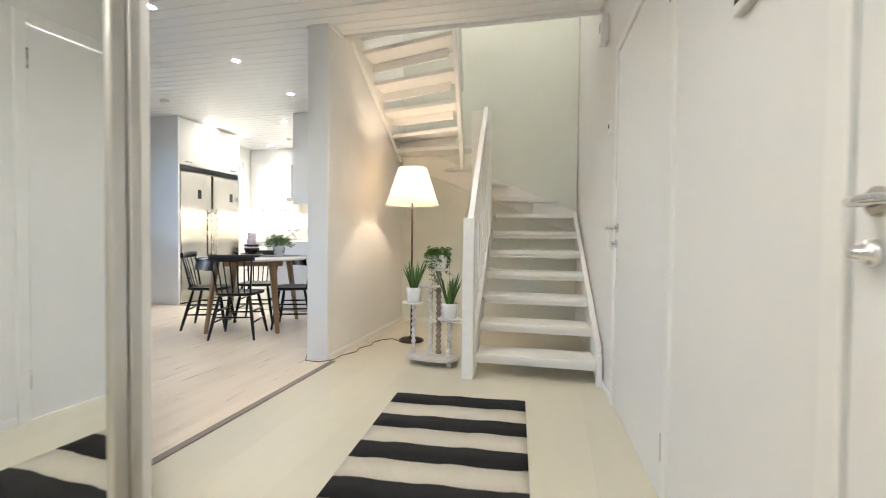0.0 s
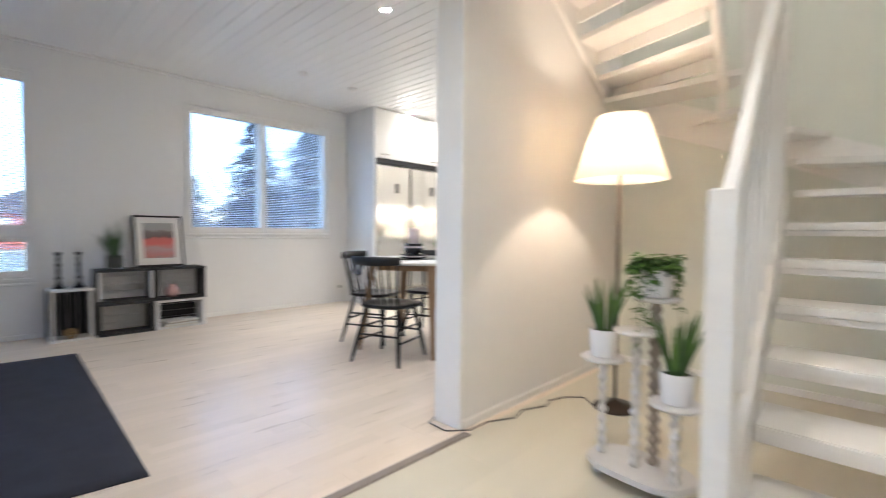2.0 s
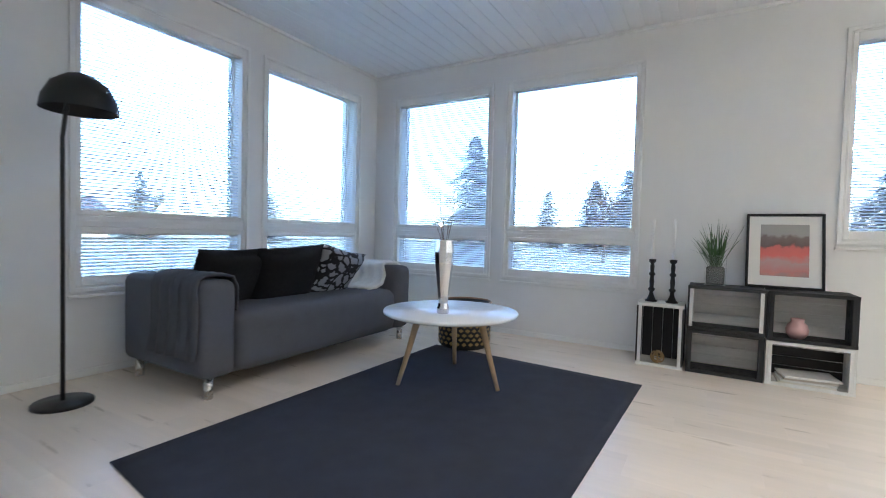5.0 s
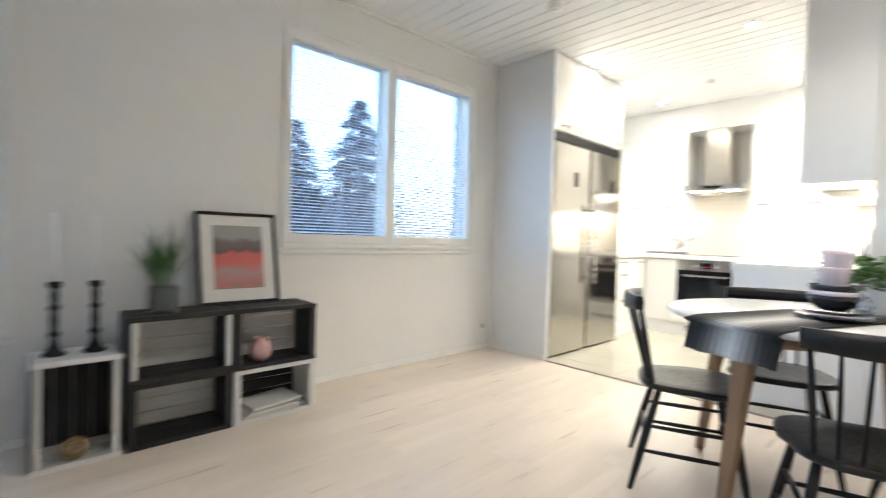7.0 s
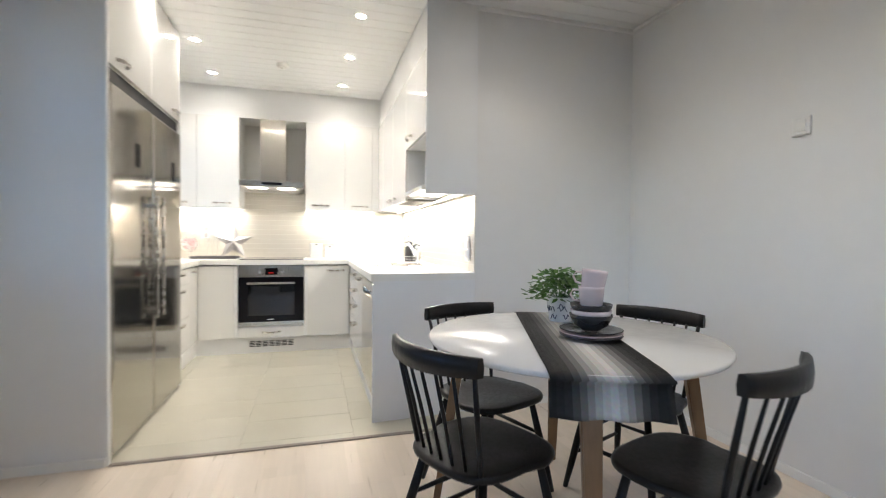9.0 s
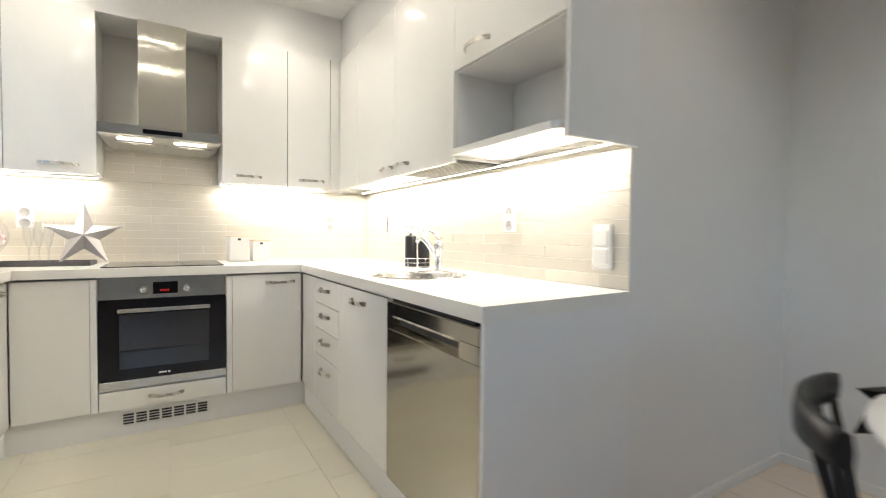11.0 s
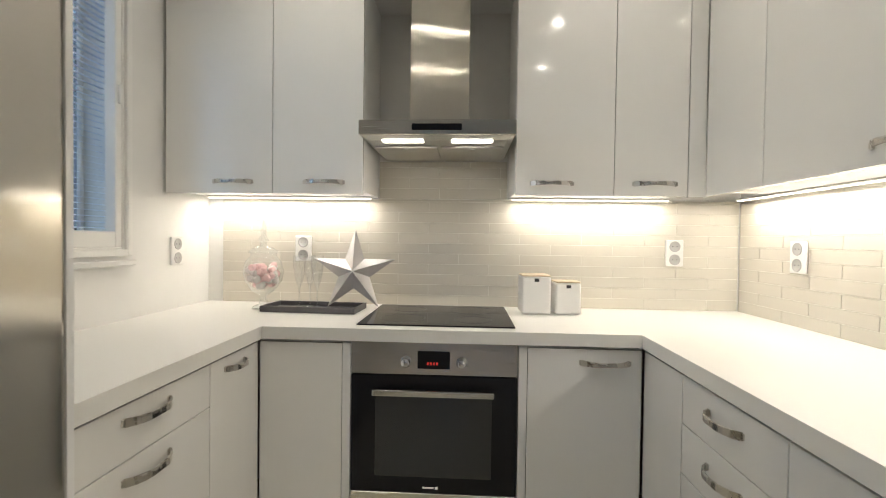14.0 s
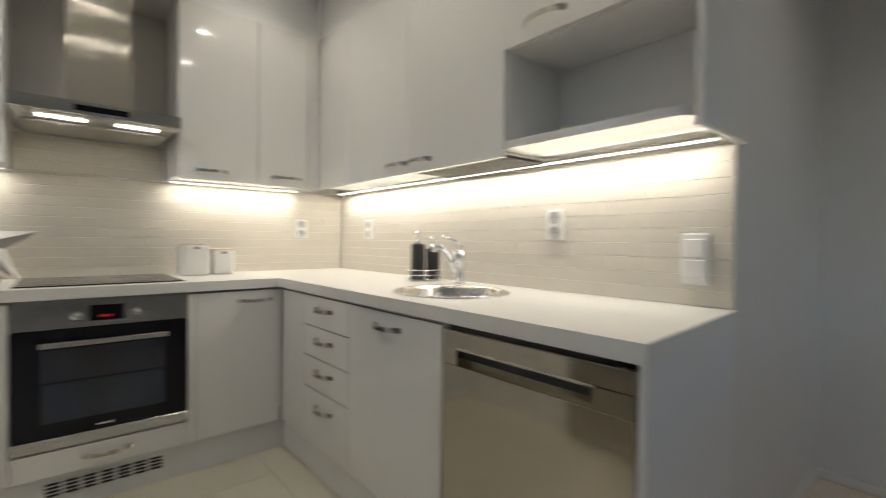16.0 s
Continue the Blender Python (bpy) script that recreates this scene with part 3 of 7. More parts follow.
cabinet("base_cabinet", "white gloss sink cabinet with one door", M_RIGHT(6.118), 0.582, 0.15, CB - 0.012, 0.60, [(0, 0.582, 0.15, 0.843, (0.30, 0.79, 0.16))], G)
bm = bmesh.new()
prism(bm, [(RF - 0.004, 5.480), (KR - 0.002, 5.526), (KR - 0.002, 5.543), (RF - 0.004, 5.497)], 0.0, CB)
tagged(part("end_panel", bm, cabinet_side), "white end panel of the sink run", "cabinet panel")
solid("plinth", cabinet_side, "white kitchen plinth under the back run", "plinth", (-5.08, -3.634, BF + 0.025, BF + 0.041, 0.0, 0.148), kind="")
solid("plinth", cabinet_side, "white kitchen plinth below the drawers", "plinth", (-5.076, -5.06, 6.52, BF + 0.041, 0.0, 0.148), kind="")
solid("plinth", cabinet_side, "white kitchen plinth under the sink run", "plinth", (-3.634, -3.618, 5.50, BF + 0.041, 0.0, 0.148), kind="")

# vent grille in the plinth below the oven
g = thing("vent_grille", "dark slotted vent grille in the plinth", "vent")
bm = bmesh.new()
rbox(bm, -4.60, -4.18, BF + 0.021, BF + 0.025, 0.055, 0.125, r=0.001)
part("plate", bm, white_plastic, g)
for i in range(7):
    for j in range(4):
        bm = bmesh.new()
        x = -4.59 + i * 0.0585
        rbox(bm, x, x + 0.047, BF + 0.018, BF + 0.0212, 0.063 + j * 0.015, 0.072 + j * 0.015)
        part("slot", bm, black_plastic, g)

# worktop: one continuous U-shaped slab with a round cut-out for the sink
SINK = (-3.36, 6.41, 0.215)
bm = bmesh.new()
outline = [(WX + 0.001, 6.556), (-5.016, 6.556), (-5.016, 7.395), (-3.67, 7.395), (-3.67, 5.476), (KR - 0.001, 5.522), (KR - 0.001, KB - 0.001), (WX + 0.001, KB - 0.001)]
SX0, SX1, SY0, SY1 = SINK[0] - 0.25, SINK[0] + 0.25, SINK[1] - 0.25, SINK[1] + 0.25
TURN40 = [2 * math.pi * i / 40 for i in range(40)]
for z in (CB, CT):
    for x0, x1, y0, y1 in ((WX + 0.001, -5.016, 6.556, 7.395), (WX + 0.001, KR - 0.001, 7.395, KB - 0.001), (-3.67, KR - 0.001, 5.60, SY0), (-3.67, KR - 0.001, SY1, 7.395), (-3.67, SX0, SY0, SY1), (SX1, KR - 0.001, SY0, SY1)):
        vs = [bm.verts.new(p) for p in ((x0, y0, z), (x1, y0, z), (x1, y1, z), (x0, y1, z))]
        bm.faces.new(vs if z == CT else vs[::-1])
    end = [bm.verts.new(p) for p in ((-3.67, 5.476, z), (KR - 0.001, 5.522, z), (KR - 0.001, 5.60, z), (-3.67, 5.60, z))]
    bm.faces.new(end if z == CT else end[::-1])
    rin, rout = [], []
    for a in TURN40:
        c, s_ = math.cos(a), math.sin(a)
        q = 0.25 / max(abs(c), abs(s_))
        rin.append(bm.verts.new((SINK[0] + c * SINK[2], SINK[1] + s_ * SINK[2], z)))
        rout.append(bm.verts.new((SINK[0] + c * q, SINK[1] + s_ * q, z)))
    for i in range(40):
        j = (i + 1) % 40
        f = (rin[i], rout[i], rout[j], rin[j])
        bm.faces.new(f if z == CT else f[::-1])
for i in range(8):
    (x0, y0), (x1, y1) = outline[i], outline[(i + 1) % 8]
    bm.faces.new([bm.verts.new(p) for p in ((x0, y0, CB), (x1, y1, CB), (x1, y1, CT), (x0, y0, CT))])
tagged(part("worktop", bm, worktop_white), "continuous white laminate kitchen worktop", "worktop")

# round steel sink with basin, rim and drain
s = thing("sink", "round stainless steel sink with a drain", "sink", pose(SINK[0], SINK[1], CT))
bm = bmesh.new()
lathe(bm, [(0.232, 0.0005), (0.232, 0.004), (0.222, 0.007), (0.205, 0.004), (0.197, -0.01), (0.188, -0.12), (0.16, -0.150), (0.05, -0.158), (0.0, -0.158)], n=48, closed=False)
part("basin", bm, steel_plain, s)
bm = bmesh.new()
lathe(bm, [(0.0, -0.1535), (0.036, -0.1535), (0.042, -0.157)], n=24, closed=False)
part("drain", bm, chrome, s)

# mixer tap
t = thing("kitchen_tap", "chrome single-lever kitchen tap beside the sink", "tap", pose(-3.135, 6.605, CT, 0, 0, 138))
bm = bmesh.new()
lathe(bm, [(0.027, 0.0), (0.027, 0.01), (0.021, 0.016), (0.020, 0.10), (0.024, 0.105), (0.025, 0.140), (0.018, 0.156), (0.0, 0.160)])
part("tap_body", bm, chrome, t)
bm = bmesh.new()
tube(bm, [(0.0, 0, 0.05), (0.035, 0, 0.105), (0.065, 0, 0.150), (0.095, 0, 0.172), (0.115, 0, 0.168), (0.120, 0, 0.150)], [0.016, 0.0145, 0.013, 0.012, 0.012, 0.0125], n=14)
part("spout", bm, chrome, t)
bm = bmesh.new()
tube(bm, [(0, 0, 0.148), (-0.012, 0.0, 0.168), (0.03, 0.0, 0.205), (0.075, 0.0, 0.222)], [0.011, 0.010, 0.008, 0.006], n=10)
part("lever", bm, chrome, t)

# soap caddy: wire rack with two black bottles
rk = thing("soap_rack", "round chrome wire rack on the worktop", "rack", pose(-3.13, 6.88, CT))
for z in (0.008, 0.03, 0.055):
    bm = bmesh.new()
    tube(bm, [(math.cos(a) * 0.090, math.sin(a) * 0.072, z) for a in [2 * math.pi * i / 24 for i in range(25)]], 0.0018, n=6, caps=False)
    part("wire_ring", bm, chrome, rk)
for i in range(10):
    a = 2 * math.pi * i / 10
    bm = bmesh.new()
    rod(bm, (math.cos(a) * 0.090, math.sin(a) * 0.072, 0.0), (math.cos(a) * 0.090, math.sin(a) * 0.072, 0.056), 0.0016, n=6)
    part("wire_post", bm, chrome, rk)
for dx, hh in ((-0.031, 0.185), (0.034, 0.160)):
    b = thing("soap_bottle", "black pump bottle standing in the wire rack", "bottle", pose(-3.122 + dx, 6.88 - dx * 0.6, CT + 0.001), group="soap bottles")
    bm = bmesh.new()
    lathe(bm, [(0.033, 0.0), (0.035, 0.004), (0.035, hh - 0.008), (0.031, hh), (0.012, hh + 0.004)])
    part("bottle_body", bm, black_plastic, b)
    bm = bmesh.new()
    lathe(bm, [(0.011, hh + 0.004), (0.011, hh + 0.022), (0.005, hh + 0.025), (0.005, hh + 0.05), (0.010, hh + 0.052), (0.010, hh + 0.062), (0.0, hh + 0.064)], n=14)
    rod(bm, (0, 0, hh + 0.057), (-0.04, 0, hh + 0.052), 0.004, 0.003, n=8)
    part("pump", bm, chrome, b)

# built-in oven
ov = thing("oven", "stainless built-in oven with a black glass door", "oven", pose(-4.3925, BF, 0, 0, 0, 180))
bm = bmesh.new()
rbox(bm, -0.296, 0.296, -0.54, -0.022, 0.256, CB - 0.013)
part("casing", bm, black_plastic, ov)
bm = bmesh.new()
rbox(bm, -0.2985, 0.2985, -0.020, 0.004, 0.735, 0.853, r=0.002)
pn = part("control_panel", bm, steel_h, ov, "brushed steel control panel")
bm = bmesh.new()
rbox(bm, -0.058, 0.058, 0.0035, 0.0052, 0.758, 0.822, r=0.0006)
part("display", bm, black_glass, pn, "black display with red digits")
bm = bmesh.new()
for k in range(4):
    rbox(bm, -0.015 + k * 0.011, -0.009 + k * 0.011, 0.0052, 0.0056, 0.772, 0.782)
part("digits", bm, glow("red_digits", (1.0, 0.03, 0.02), 0.025), pn, "red glowing clock digits")
for x in (-0.100, 0.100):
    bm = bmesh.new()
    moved(bm, lathe(bm, [(0.020, 0.0), (0.020, 0.004), (0.016, 0.006), (0.0155, 0.024), (0.013, 0.027), (0.0, 0.0275)], n=28), pose(x, 0.004, 0.782, -90, 0, 0))
    part("knob", bm, chrome, pn)
bm = bmesh.new()
rbox(bm, -0.2985, 0.2985, -0.018, 0.003, 0.306, 0.732, r=0.002)
dr = part("door", bm, black_glass, ov, "black glass oven door")
bm = bmesh.new()
rbox(bm, -0.210, 0.210, 0.003, 0.0038, 0.365, 0.655, r=0.0003)
part("window", bm, material("oven_window", (0.012, 0.014, 0.018), 0.03, vary=0.1, spec=0.7), dr)
bm = bmesh.new()
rbox(bm, -0.2985, 0.2985, -0.018, 0.003, 0.258, 0.305, r=0.002)
part("bottom_trim", bm, steel_h, dr, "brushed steel trim")
bm = bmesh.new()
rbox(bm, -0.215, 0.215, 0.034, 0.046, 0.668, 0.690, r=0.004, seg=2)
for x in (-0.19, 0.19):
    rbox(bm, x - 0.008, x + 0.008, 0.002, 0.036, 0.672, 0.686, r=0.002)
part("handle", bm, steel_h, dr, "brushed steel bar handle")
bm = bmesh.new()
rbox(bm, -0.005, 0.035, 0.003, 0.0036, 0.324, 0.330)
rbox(bm, -0.020, -0.010, 0.003, 0.0036, 0.322, 0.332)
part("logo_bar", bm, white_plastic, dr)

# induction hob
hb = thing("hob", "black glass hob set in the worktop", "hob", pose(-4.392, 7.715, CT))
bm = bmesh.new()
rbox(bm, -0.293, 0.293, -0.257, 0.257, 0.0005, 0.006, r=0.002, seg=2)
top = part("glass_plate", bm, black_glass, hb)
for x, y, r in ((-0.14, -0.11, 0.09), (0.14, -0.12, 0.075), (-0.14, 0.13, 0.075), (0.14, 0.12, 0.10)):
    bm = bmesh.new()
    lathe(bm, [(r - 0.0015, 0.0061), (r - 0.0015, 0.0064), (r, 0.0064), (r, 0.0061)], (x, y, 0), n=40, closed=False)
    part("zone_ring", bm, material("zone_ring", (0.05, 0.05, 0.05), 0.3), top)

# cooker hood with chimney
UB, UT = 1.405, 2.31
hd = thing("cooker_hood", "stainless chimney cooker hood with two lit lamps", "cooker hood", pose(-4.40, 0, 0.014))
bm = bmesh.new()
rbox(bm, -0.30, 0.30, 7.52, KB - 0.003, 1.605, 1.662, r=0.003)
canopy = part("canopy", bm, steel_h, hd)
bm = bmesh.new()
lo = [bm.verts.new(p) for p in ((-0.268, 7.56, 1.592), (0.268, 7.56, 1.592), (0.268, KB - 0.02, 1.586), (-0.268, KB - 0.02, 1.586))]
hi = [bm.verts.new(p) for p in ((-0.296, 7.524, 1.606), (0.296, 7.524, 1.606), (0.296, KB - 0.004, 1.606), (-0.296, KB - 0.004, 1.606))]
bm.faces.new(lo[::-1])
for i in range(4):
    bm.faces.new((lo[i], lo[(i + 1) % 4], hi[(i + 1) % 4], hi[i]))
part("underside", bm, aluminium, canopy)
for x in (-0.135, 0.135):
    bm = bmesh.new()
    rbox(bm, x - 0.128, x + 0.128, 7.66, 7.98, 1.582, 1.590, r=0.002)
    rbox(bm, x - 0.012, x + 0.012, 7.672, 7.684, 1.578, 1.583, r=0.001)
    part("grease_filter", bm, aluminium, canopy)
    bm = bmesh.new()
    rbox(bm, x - 0.08, x + 0.08, 7.556, 7.596, 1.5885, 1.5935, r=0.001)
    part("lamp_glass", bm, hood_glow, canopy, "lit white hood lamp")
    lamp("hood_light", "AREA", pose(-4.40 + x, 7.585, 1.560), 0.022, NEUTRAL, 0.14, 0.05)
bm = bmesh.new()
rbox(bm, -0.095, 0.095, 7.517, 7.521, 1.622, 1.646, r=0.0008)
part("control_strip", bm, black_glass, canopy)
bm = bmesh.new()
rbox(bm, -0.122, 0.122, 7.66, KB - 0.003, 1.662, UT - 0.016, r=0.003)
part("chimney", bm, steel_sheet, hd)

# wall cabinets on the back wall
UF = 7.67
MU = lambda x: pose(x, UF, 0, 0, 0, 180)
GU = "kitchen wall cabinets"
HZ = 1.455
cabinet("wall_cabinet", "tall white gloss wall cabinet", MU(-5.10), 0.465, UB, UT, KB - UF - 0.002, [(0, 0.465, UB, UT, (0.17, HZ, 0.165))], GU, lift=0.016)
cabinet("wall_cabinet", "tall white gloss wall cabinet beside the hood", MU(-4.715), 0.385, UB, UT, KB - UF - 0.002, [(0, 0.385, UB, UT, (0.165, HZ, 0.165))], GU, lift=0.016)
cabinet("wall_cabinet", "tall white gloss wall cabinet beside the hood", MU(-3.69), 0.395, UB, UT, KB - UF - 0.002, [(0, 0.395, UB, UT, (0.25, HZ, 0.165))], GU, lift=0.016)
cabinet("wall_cabinet", "narrow tall white gloss wall cabinet by the corner", MU(-3.40), 0.29, UB, UT, KB - UF - 0.002, [(0, 0.29, UB, UT, (0.13, HZ, 0.165))], GU, lift=0.016)
# wall cabinets on the east wall: corner, two doors, an open shelf with a short door above
XF = -3.33
solid("corner_filler", cabinet_gloss, "white filler strip between the wall cabinets", "cabinet panel", (-3.398, XF - 0.002, UF + 0.001, UF + 0.020, UB, UT), r=0.001, kind="")
MR = lambda y: pose(XF, y, 0, 0, 0, 90)
cabinet("wall_cabinet", "white gloss corner wall cabinet", MR(7.32), 0.35, UB, UT, 0.338, [(0, 0.35, UB, UT, None)], GU, lift=0.016)
cabinet("wall_cabinet", "tall white gloss wall cabinet above the sink", MR(6.76), 0.56, UB, UT, 0.338, [(0, 0.56, UB, UT, (0.08, HZ, 0.165))], GU, lift=0.016)
cabinet("wall_cabinet", "tall white gloss wall cabinet above the sink", MR(6.165), 0.595, UB, UT, 0.338, [(0, 0.595, UB, UT, (0.50, HZ, 0.165))], GU, lift=0.016)
cabinet("wall_cabinet", "short white gloss cabinet above an open shelf", MR(5.525), 0.64, 1.788, UT, 0.338, [(0, 0.64, 1.788, UT, (0.47, 1.845, 0.165))], GU)
sh = thing("open_shelf", "white open shelf niche with a rounded lower board", "shelf")
bm = bmesh.new()
rbox(bm, KR - 0.012, KR - 0.002, 5.545, 6.164, 1.43, 1.787)
part("back_panel", bm, cabinet_side, sh)
bm = bmesh.new()
pts = [(KR - 0.012, 6.163), (XF - 0.005, 6.163), (XF - 0.02, 6.14), (XF - 0.02, 5.58)] + [(XF - 0.02 + 0.055 * (1 - math.cos(a)), 5.58 - 0.055 * math.sin(a)) for a in [math.pi / 2 * i / 6 for i in range(1, 7)]] + [(KR - 0.012, 5.525)]
prism(bm, pts, 1.428, 1.455)
part("shelf_board", bm, cabinet_gloss, sh)
solid("end_panel", cabinet_side, "white end panel of the wall cabinets", "cabinet panel", (XF + 0.0, KR - 0.002, 5.505, 5.523, 1.40, CEIL - 0.002), r=0.001, kind="")
solid("fascia", cabinet_side, "white fascia above the wall cabinets of the back run", "cabinet panel", (WX + 0.002, -3.316, UF + 0.015, KB - 0.002, UT + 0.0008, CEIL + 0.004), r=0.001, kind="")
solid("fascia", cabinet_side, "white fascia above the wall cabinets by the sink", "cabinet panel", (XF + 0.015, KR - 0.002, 5.525, UF + 0.014, UT + 0.0008, CEIL + 0.004), r=0.001, kind="")
# dish-drying grille seen under the sink's wall cabinet
gr = thing("drying_rack", "grey slatted dish rack base under a wall cabinet", "dish rack")
for i in range(11):
    bm = bmesh.new()
    x = XF + 0.045 + i * 0.022
    rbox(bm, x, x + 0.010, 6.18, 6.74, UB + 0.004, UB + 0.013, r=0.002)
    part("slat", bm, rack_grey, gr)
bm = bmesh.new()
rbox(bm, XF + 0.02, XF + 0.03, 6.17, 6.75, UB + 0.002, UB + 0.015, r=0.002)
rbox(bm, XF + 0.29, XF + 0.30, 6.17, 6.75, UB + 0.002, UB + 0.015, r=0.002)
part("frame", bm, rack_grey, gr)
# added black sheet: the shade between the slats, put into colour
bm = bmesh.new()
rbox(bm, XF + 0.031, XF + 0.289, 6.18, 6.74, UB + 0.0135, UB + 0.0155)
part("dark_gap_sheet", bm, black_plastic, gr)

# LED strips and their light, close to the tiles
for x0, x1, y0, y1 in ((WX + 0.05, -4.74, 7.935, 7.950), (-4.07, -3.36, 7.935, 7.950), (-3.075, -3.060, 5.56, 7.90)):
    zb = UB + 0.004
    ln = max(x1 - x0, y1 - y0)
    st = thing("led_strip", "lit white LED strip under the wall cabinets", "light strip")
    bm = bmesh.new()
    rbox(bm, x0 - 0.004, x1 + 0.004, y0 - 0.004, y1 + 0.004, zb + 0.004, UB + 0.0155, r=0.001)
    part("profile", bm, aluminium, st)
    bm = bmesh.new()
    rbox(bm, x0, x1, y0, y1, zb, zb + 0.0045, r=0.001)
    part("diffuser", bm, led_white, st, "glowing white diffuser")
    lamp("led_light", "AREA", pose((x0 + x1) / 2, (y0 + y1) / 2, zb - 0.004), LED_POWER * ln, NEUTRAL, max(0.02, x1 - x0), max(0.02, y1 - y0))

# dishwasher
dw = thing("dishwasher", "brushed steel dishwasher with a recessed grip", "dishwasher", M_RIGHT(5.4985))
bm = bmesh.new()
rbox(bm, 0.060, 0.612, -0.56, -0.022, 0.12, CB - 0.012)
part("casing", bm, black_plastic, dw)
bm = bmesh.new()
rbox(bm, 0.004, 0.612, -0.02, 0.004, 0.15, 0.733, r=0.003)
rbox(bm, 0.004, 0.612, -0.02, 0.004, 0.783, 0.836, r=0.003)
rbox(bm, 0.004, 0.105, -0.02, 0.004, 0.7325, 0.7835)
rbox(bm, 0.548, 0.612, -0.02, 0.004, 0.7325, 0.7835)
dd = part("door", bm, steel, dw)
bm = bmesh.new()
rings = []
for k in range(9):
    q = k / 8
    y, z = -0.030 * math.sin(math.pi * q) + 0.003, 0.783 - 0.050 * q
    rings.append([bm.verts.new((x, y, z)) for x in (0.105, 0.548)])
for a, b in zip(rings, rings[1:]):
    bm.faces.new((a[0], a[1], b[1], b[0])).smooth = True
part("grip_recess", bm, steel, dd, "curved steel grip recess")
bm = bmesh.new()
rbox(bm, 0.10, 0.553, -0.004, 0.007, 0.779, 0.786, r=0.002)
part("grip_lip", bm, steel_plain, dd)

# two tall steel fridges side by side with cabinets above and a white end panel
FX = -4.95
for y0, hinge in ((5.325, 1), (5.94, 0)):
    fr = thing("fridge", "tall brushed steel fridge with a vertical bar handle", "fridge", pose(FX, y0, 0, 0, 0, 90), group="pair of fridges")
    bm = bmesh.new()
    rbox(bm, 0.004, 0.588, 0.065, 0.62, 0.03, 1.875, r=0.004)
    part("casing", bm, material("fridge_side", (0.30, 0.31, 0.33), 0.4, metal=0.6, vary=0.03), fr)
    bm = bmesh.new()
    rbox(bm, 0.004, 0.588, 0.0, 0.06, 0.022, 1.868, r=0.012, seg=3)
    dr = part("door", bm, steel, fr)
    x = 0.545 if hinge else 0.047
    bm = bmesh.new()
    rbox(bm, x - 0.011, x + 0.011, -0.048, -0.030, 0.62, 1.36, r=0.006, seg=2)
    for z in (0.68, 1.30):
        rbox(bm, x - 0.008, x + 0.008, -0.034, 0.002, z - 0.012, z + 0.012, r=0.002)
    part("handle", bm, steel_plain, dr, "steel bar handle")
    bm = bmesh.new()
    xd = 0.35 if hinge else 0.40
    rbox(bm, xd - 0.035, xd + 0.035, -0.002, 0.001, 1.50, 1.63, r=0.0005)
    part("display", bm, black_glass, dr, "small black display")
    bm = bmesh.new()
    rbox(bm, 0.02, 0.57, 0.03, 0.06, 0.0, 0.020, r=0.003)
    part("kick_plate", bm, black_plastic, fr)
solid("fridge_end_panel", cabinet_side, "white panel enclosing the fridges", "cabinet panel", (WX, FX - 0.004, 5.285, 5.315, 0.0, CEIL - 0.002), r=0.001, kind="")
solid("fridge_end_panel", cabinet_side, "white panel between fridge and worktop", "cabinet panel", (WX, FX - 0.012, 6.538, 6.554, 0.0, CEIL - 0.002), r=0.001, kind="")
MF = lambda y: pose(FX - 0.006, y, 0, 0, 0, -90)
for y in (5.922, 6.530):
    cabinet("fridge_cabinet", "white gloss cabinet above the fridge", MF(y), 0.606, 1.955, CEIL - 0.01, 0.60, [(0, 0.606, 1.955, CEIL - 0.012, (0.45 if y < 6 else 0.14, 2.0, 0.12))], "cabinets above the fridges")
# plain black strip filling the gap between fridges and cabinets
solid("fridge_gap_strip", black_plastic, "black strip set back in the gap above the fridges", "vent", (FX - 0.06, FX - 0.03, 5.316, 6.536, 1.885, 1.953), kind="")

# ---------------------------------------------------------------- small things in the kitchen
st = thing("star_ornament", "grey metal five-pointed star leaning on the tiles", "star", pose(-4.80, 7.86, CT + 0.0, -8, 0, 4))
bm = bmesh.new()
R, r0 = 0.200, 0.076
ring = []
for i in range(10):
    a = math.pi / 2 + 2 * math.pi * i / 10
    q = R if i % 2 == 0 else r0
    ring.append(bm.verts.new((math.cos(a) * q, 0.0, 0.168 + math.sin(a) * q)))
tip, back = bm.verts.new((0, -0.055, 0.168)), bm.verts.new((0, 0.004, 0.168))
for i in range(10):
    bm.faces.new((ring[i], ring[(i + 1) % 10], tip))
    bm.faces.new((ring[(i + 1) % 10], ring[i], back))
part("star", bm, material("zinc", (0.52, 0.50, 0.49), 0.42, metal=0.35, vary=0.06, scale=15, bump=0.1), st)
tr = thing("tray", "dark grey rectangular metal tray", "tray", pose(-4.955, 7.79, CT, 0, 0, -3))
bm = bmesh.new()
rbox(bm, -0.20, 0.20, -0.085, 0.085, 0.001, 0.006, r=0.001)
for a, b, c, d in ((-0.21, -0.20, -0.095, 0.095), (0.20, 0.21, -0.095, 0.095), (-0.2, 0.2, -0.095, -0.085), (-0.2, 0.2, 0.085, 0.095)):
    rbox(bm, a, b, c, d, 0.001, 0.026, r=0.001)
part("tray_body", bm, material("tray_metal", (0.11, 0.105, 0.11), 0.45, metal=0.3, vary=0.1, scale=20), tr)
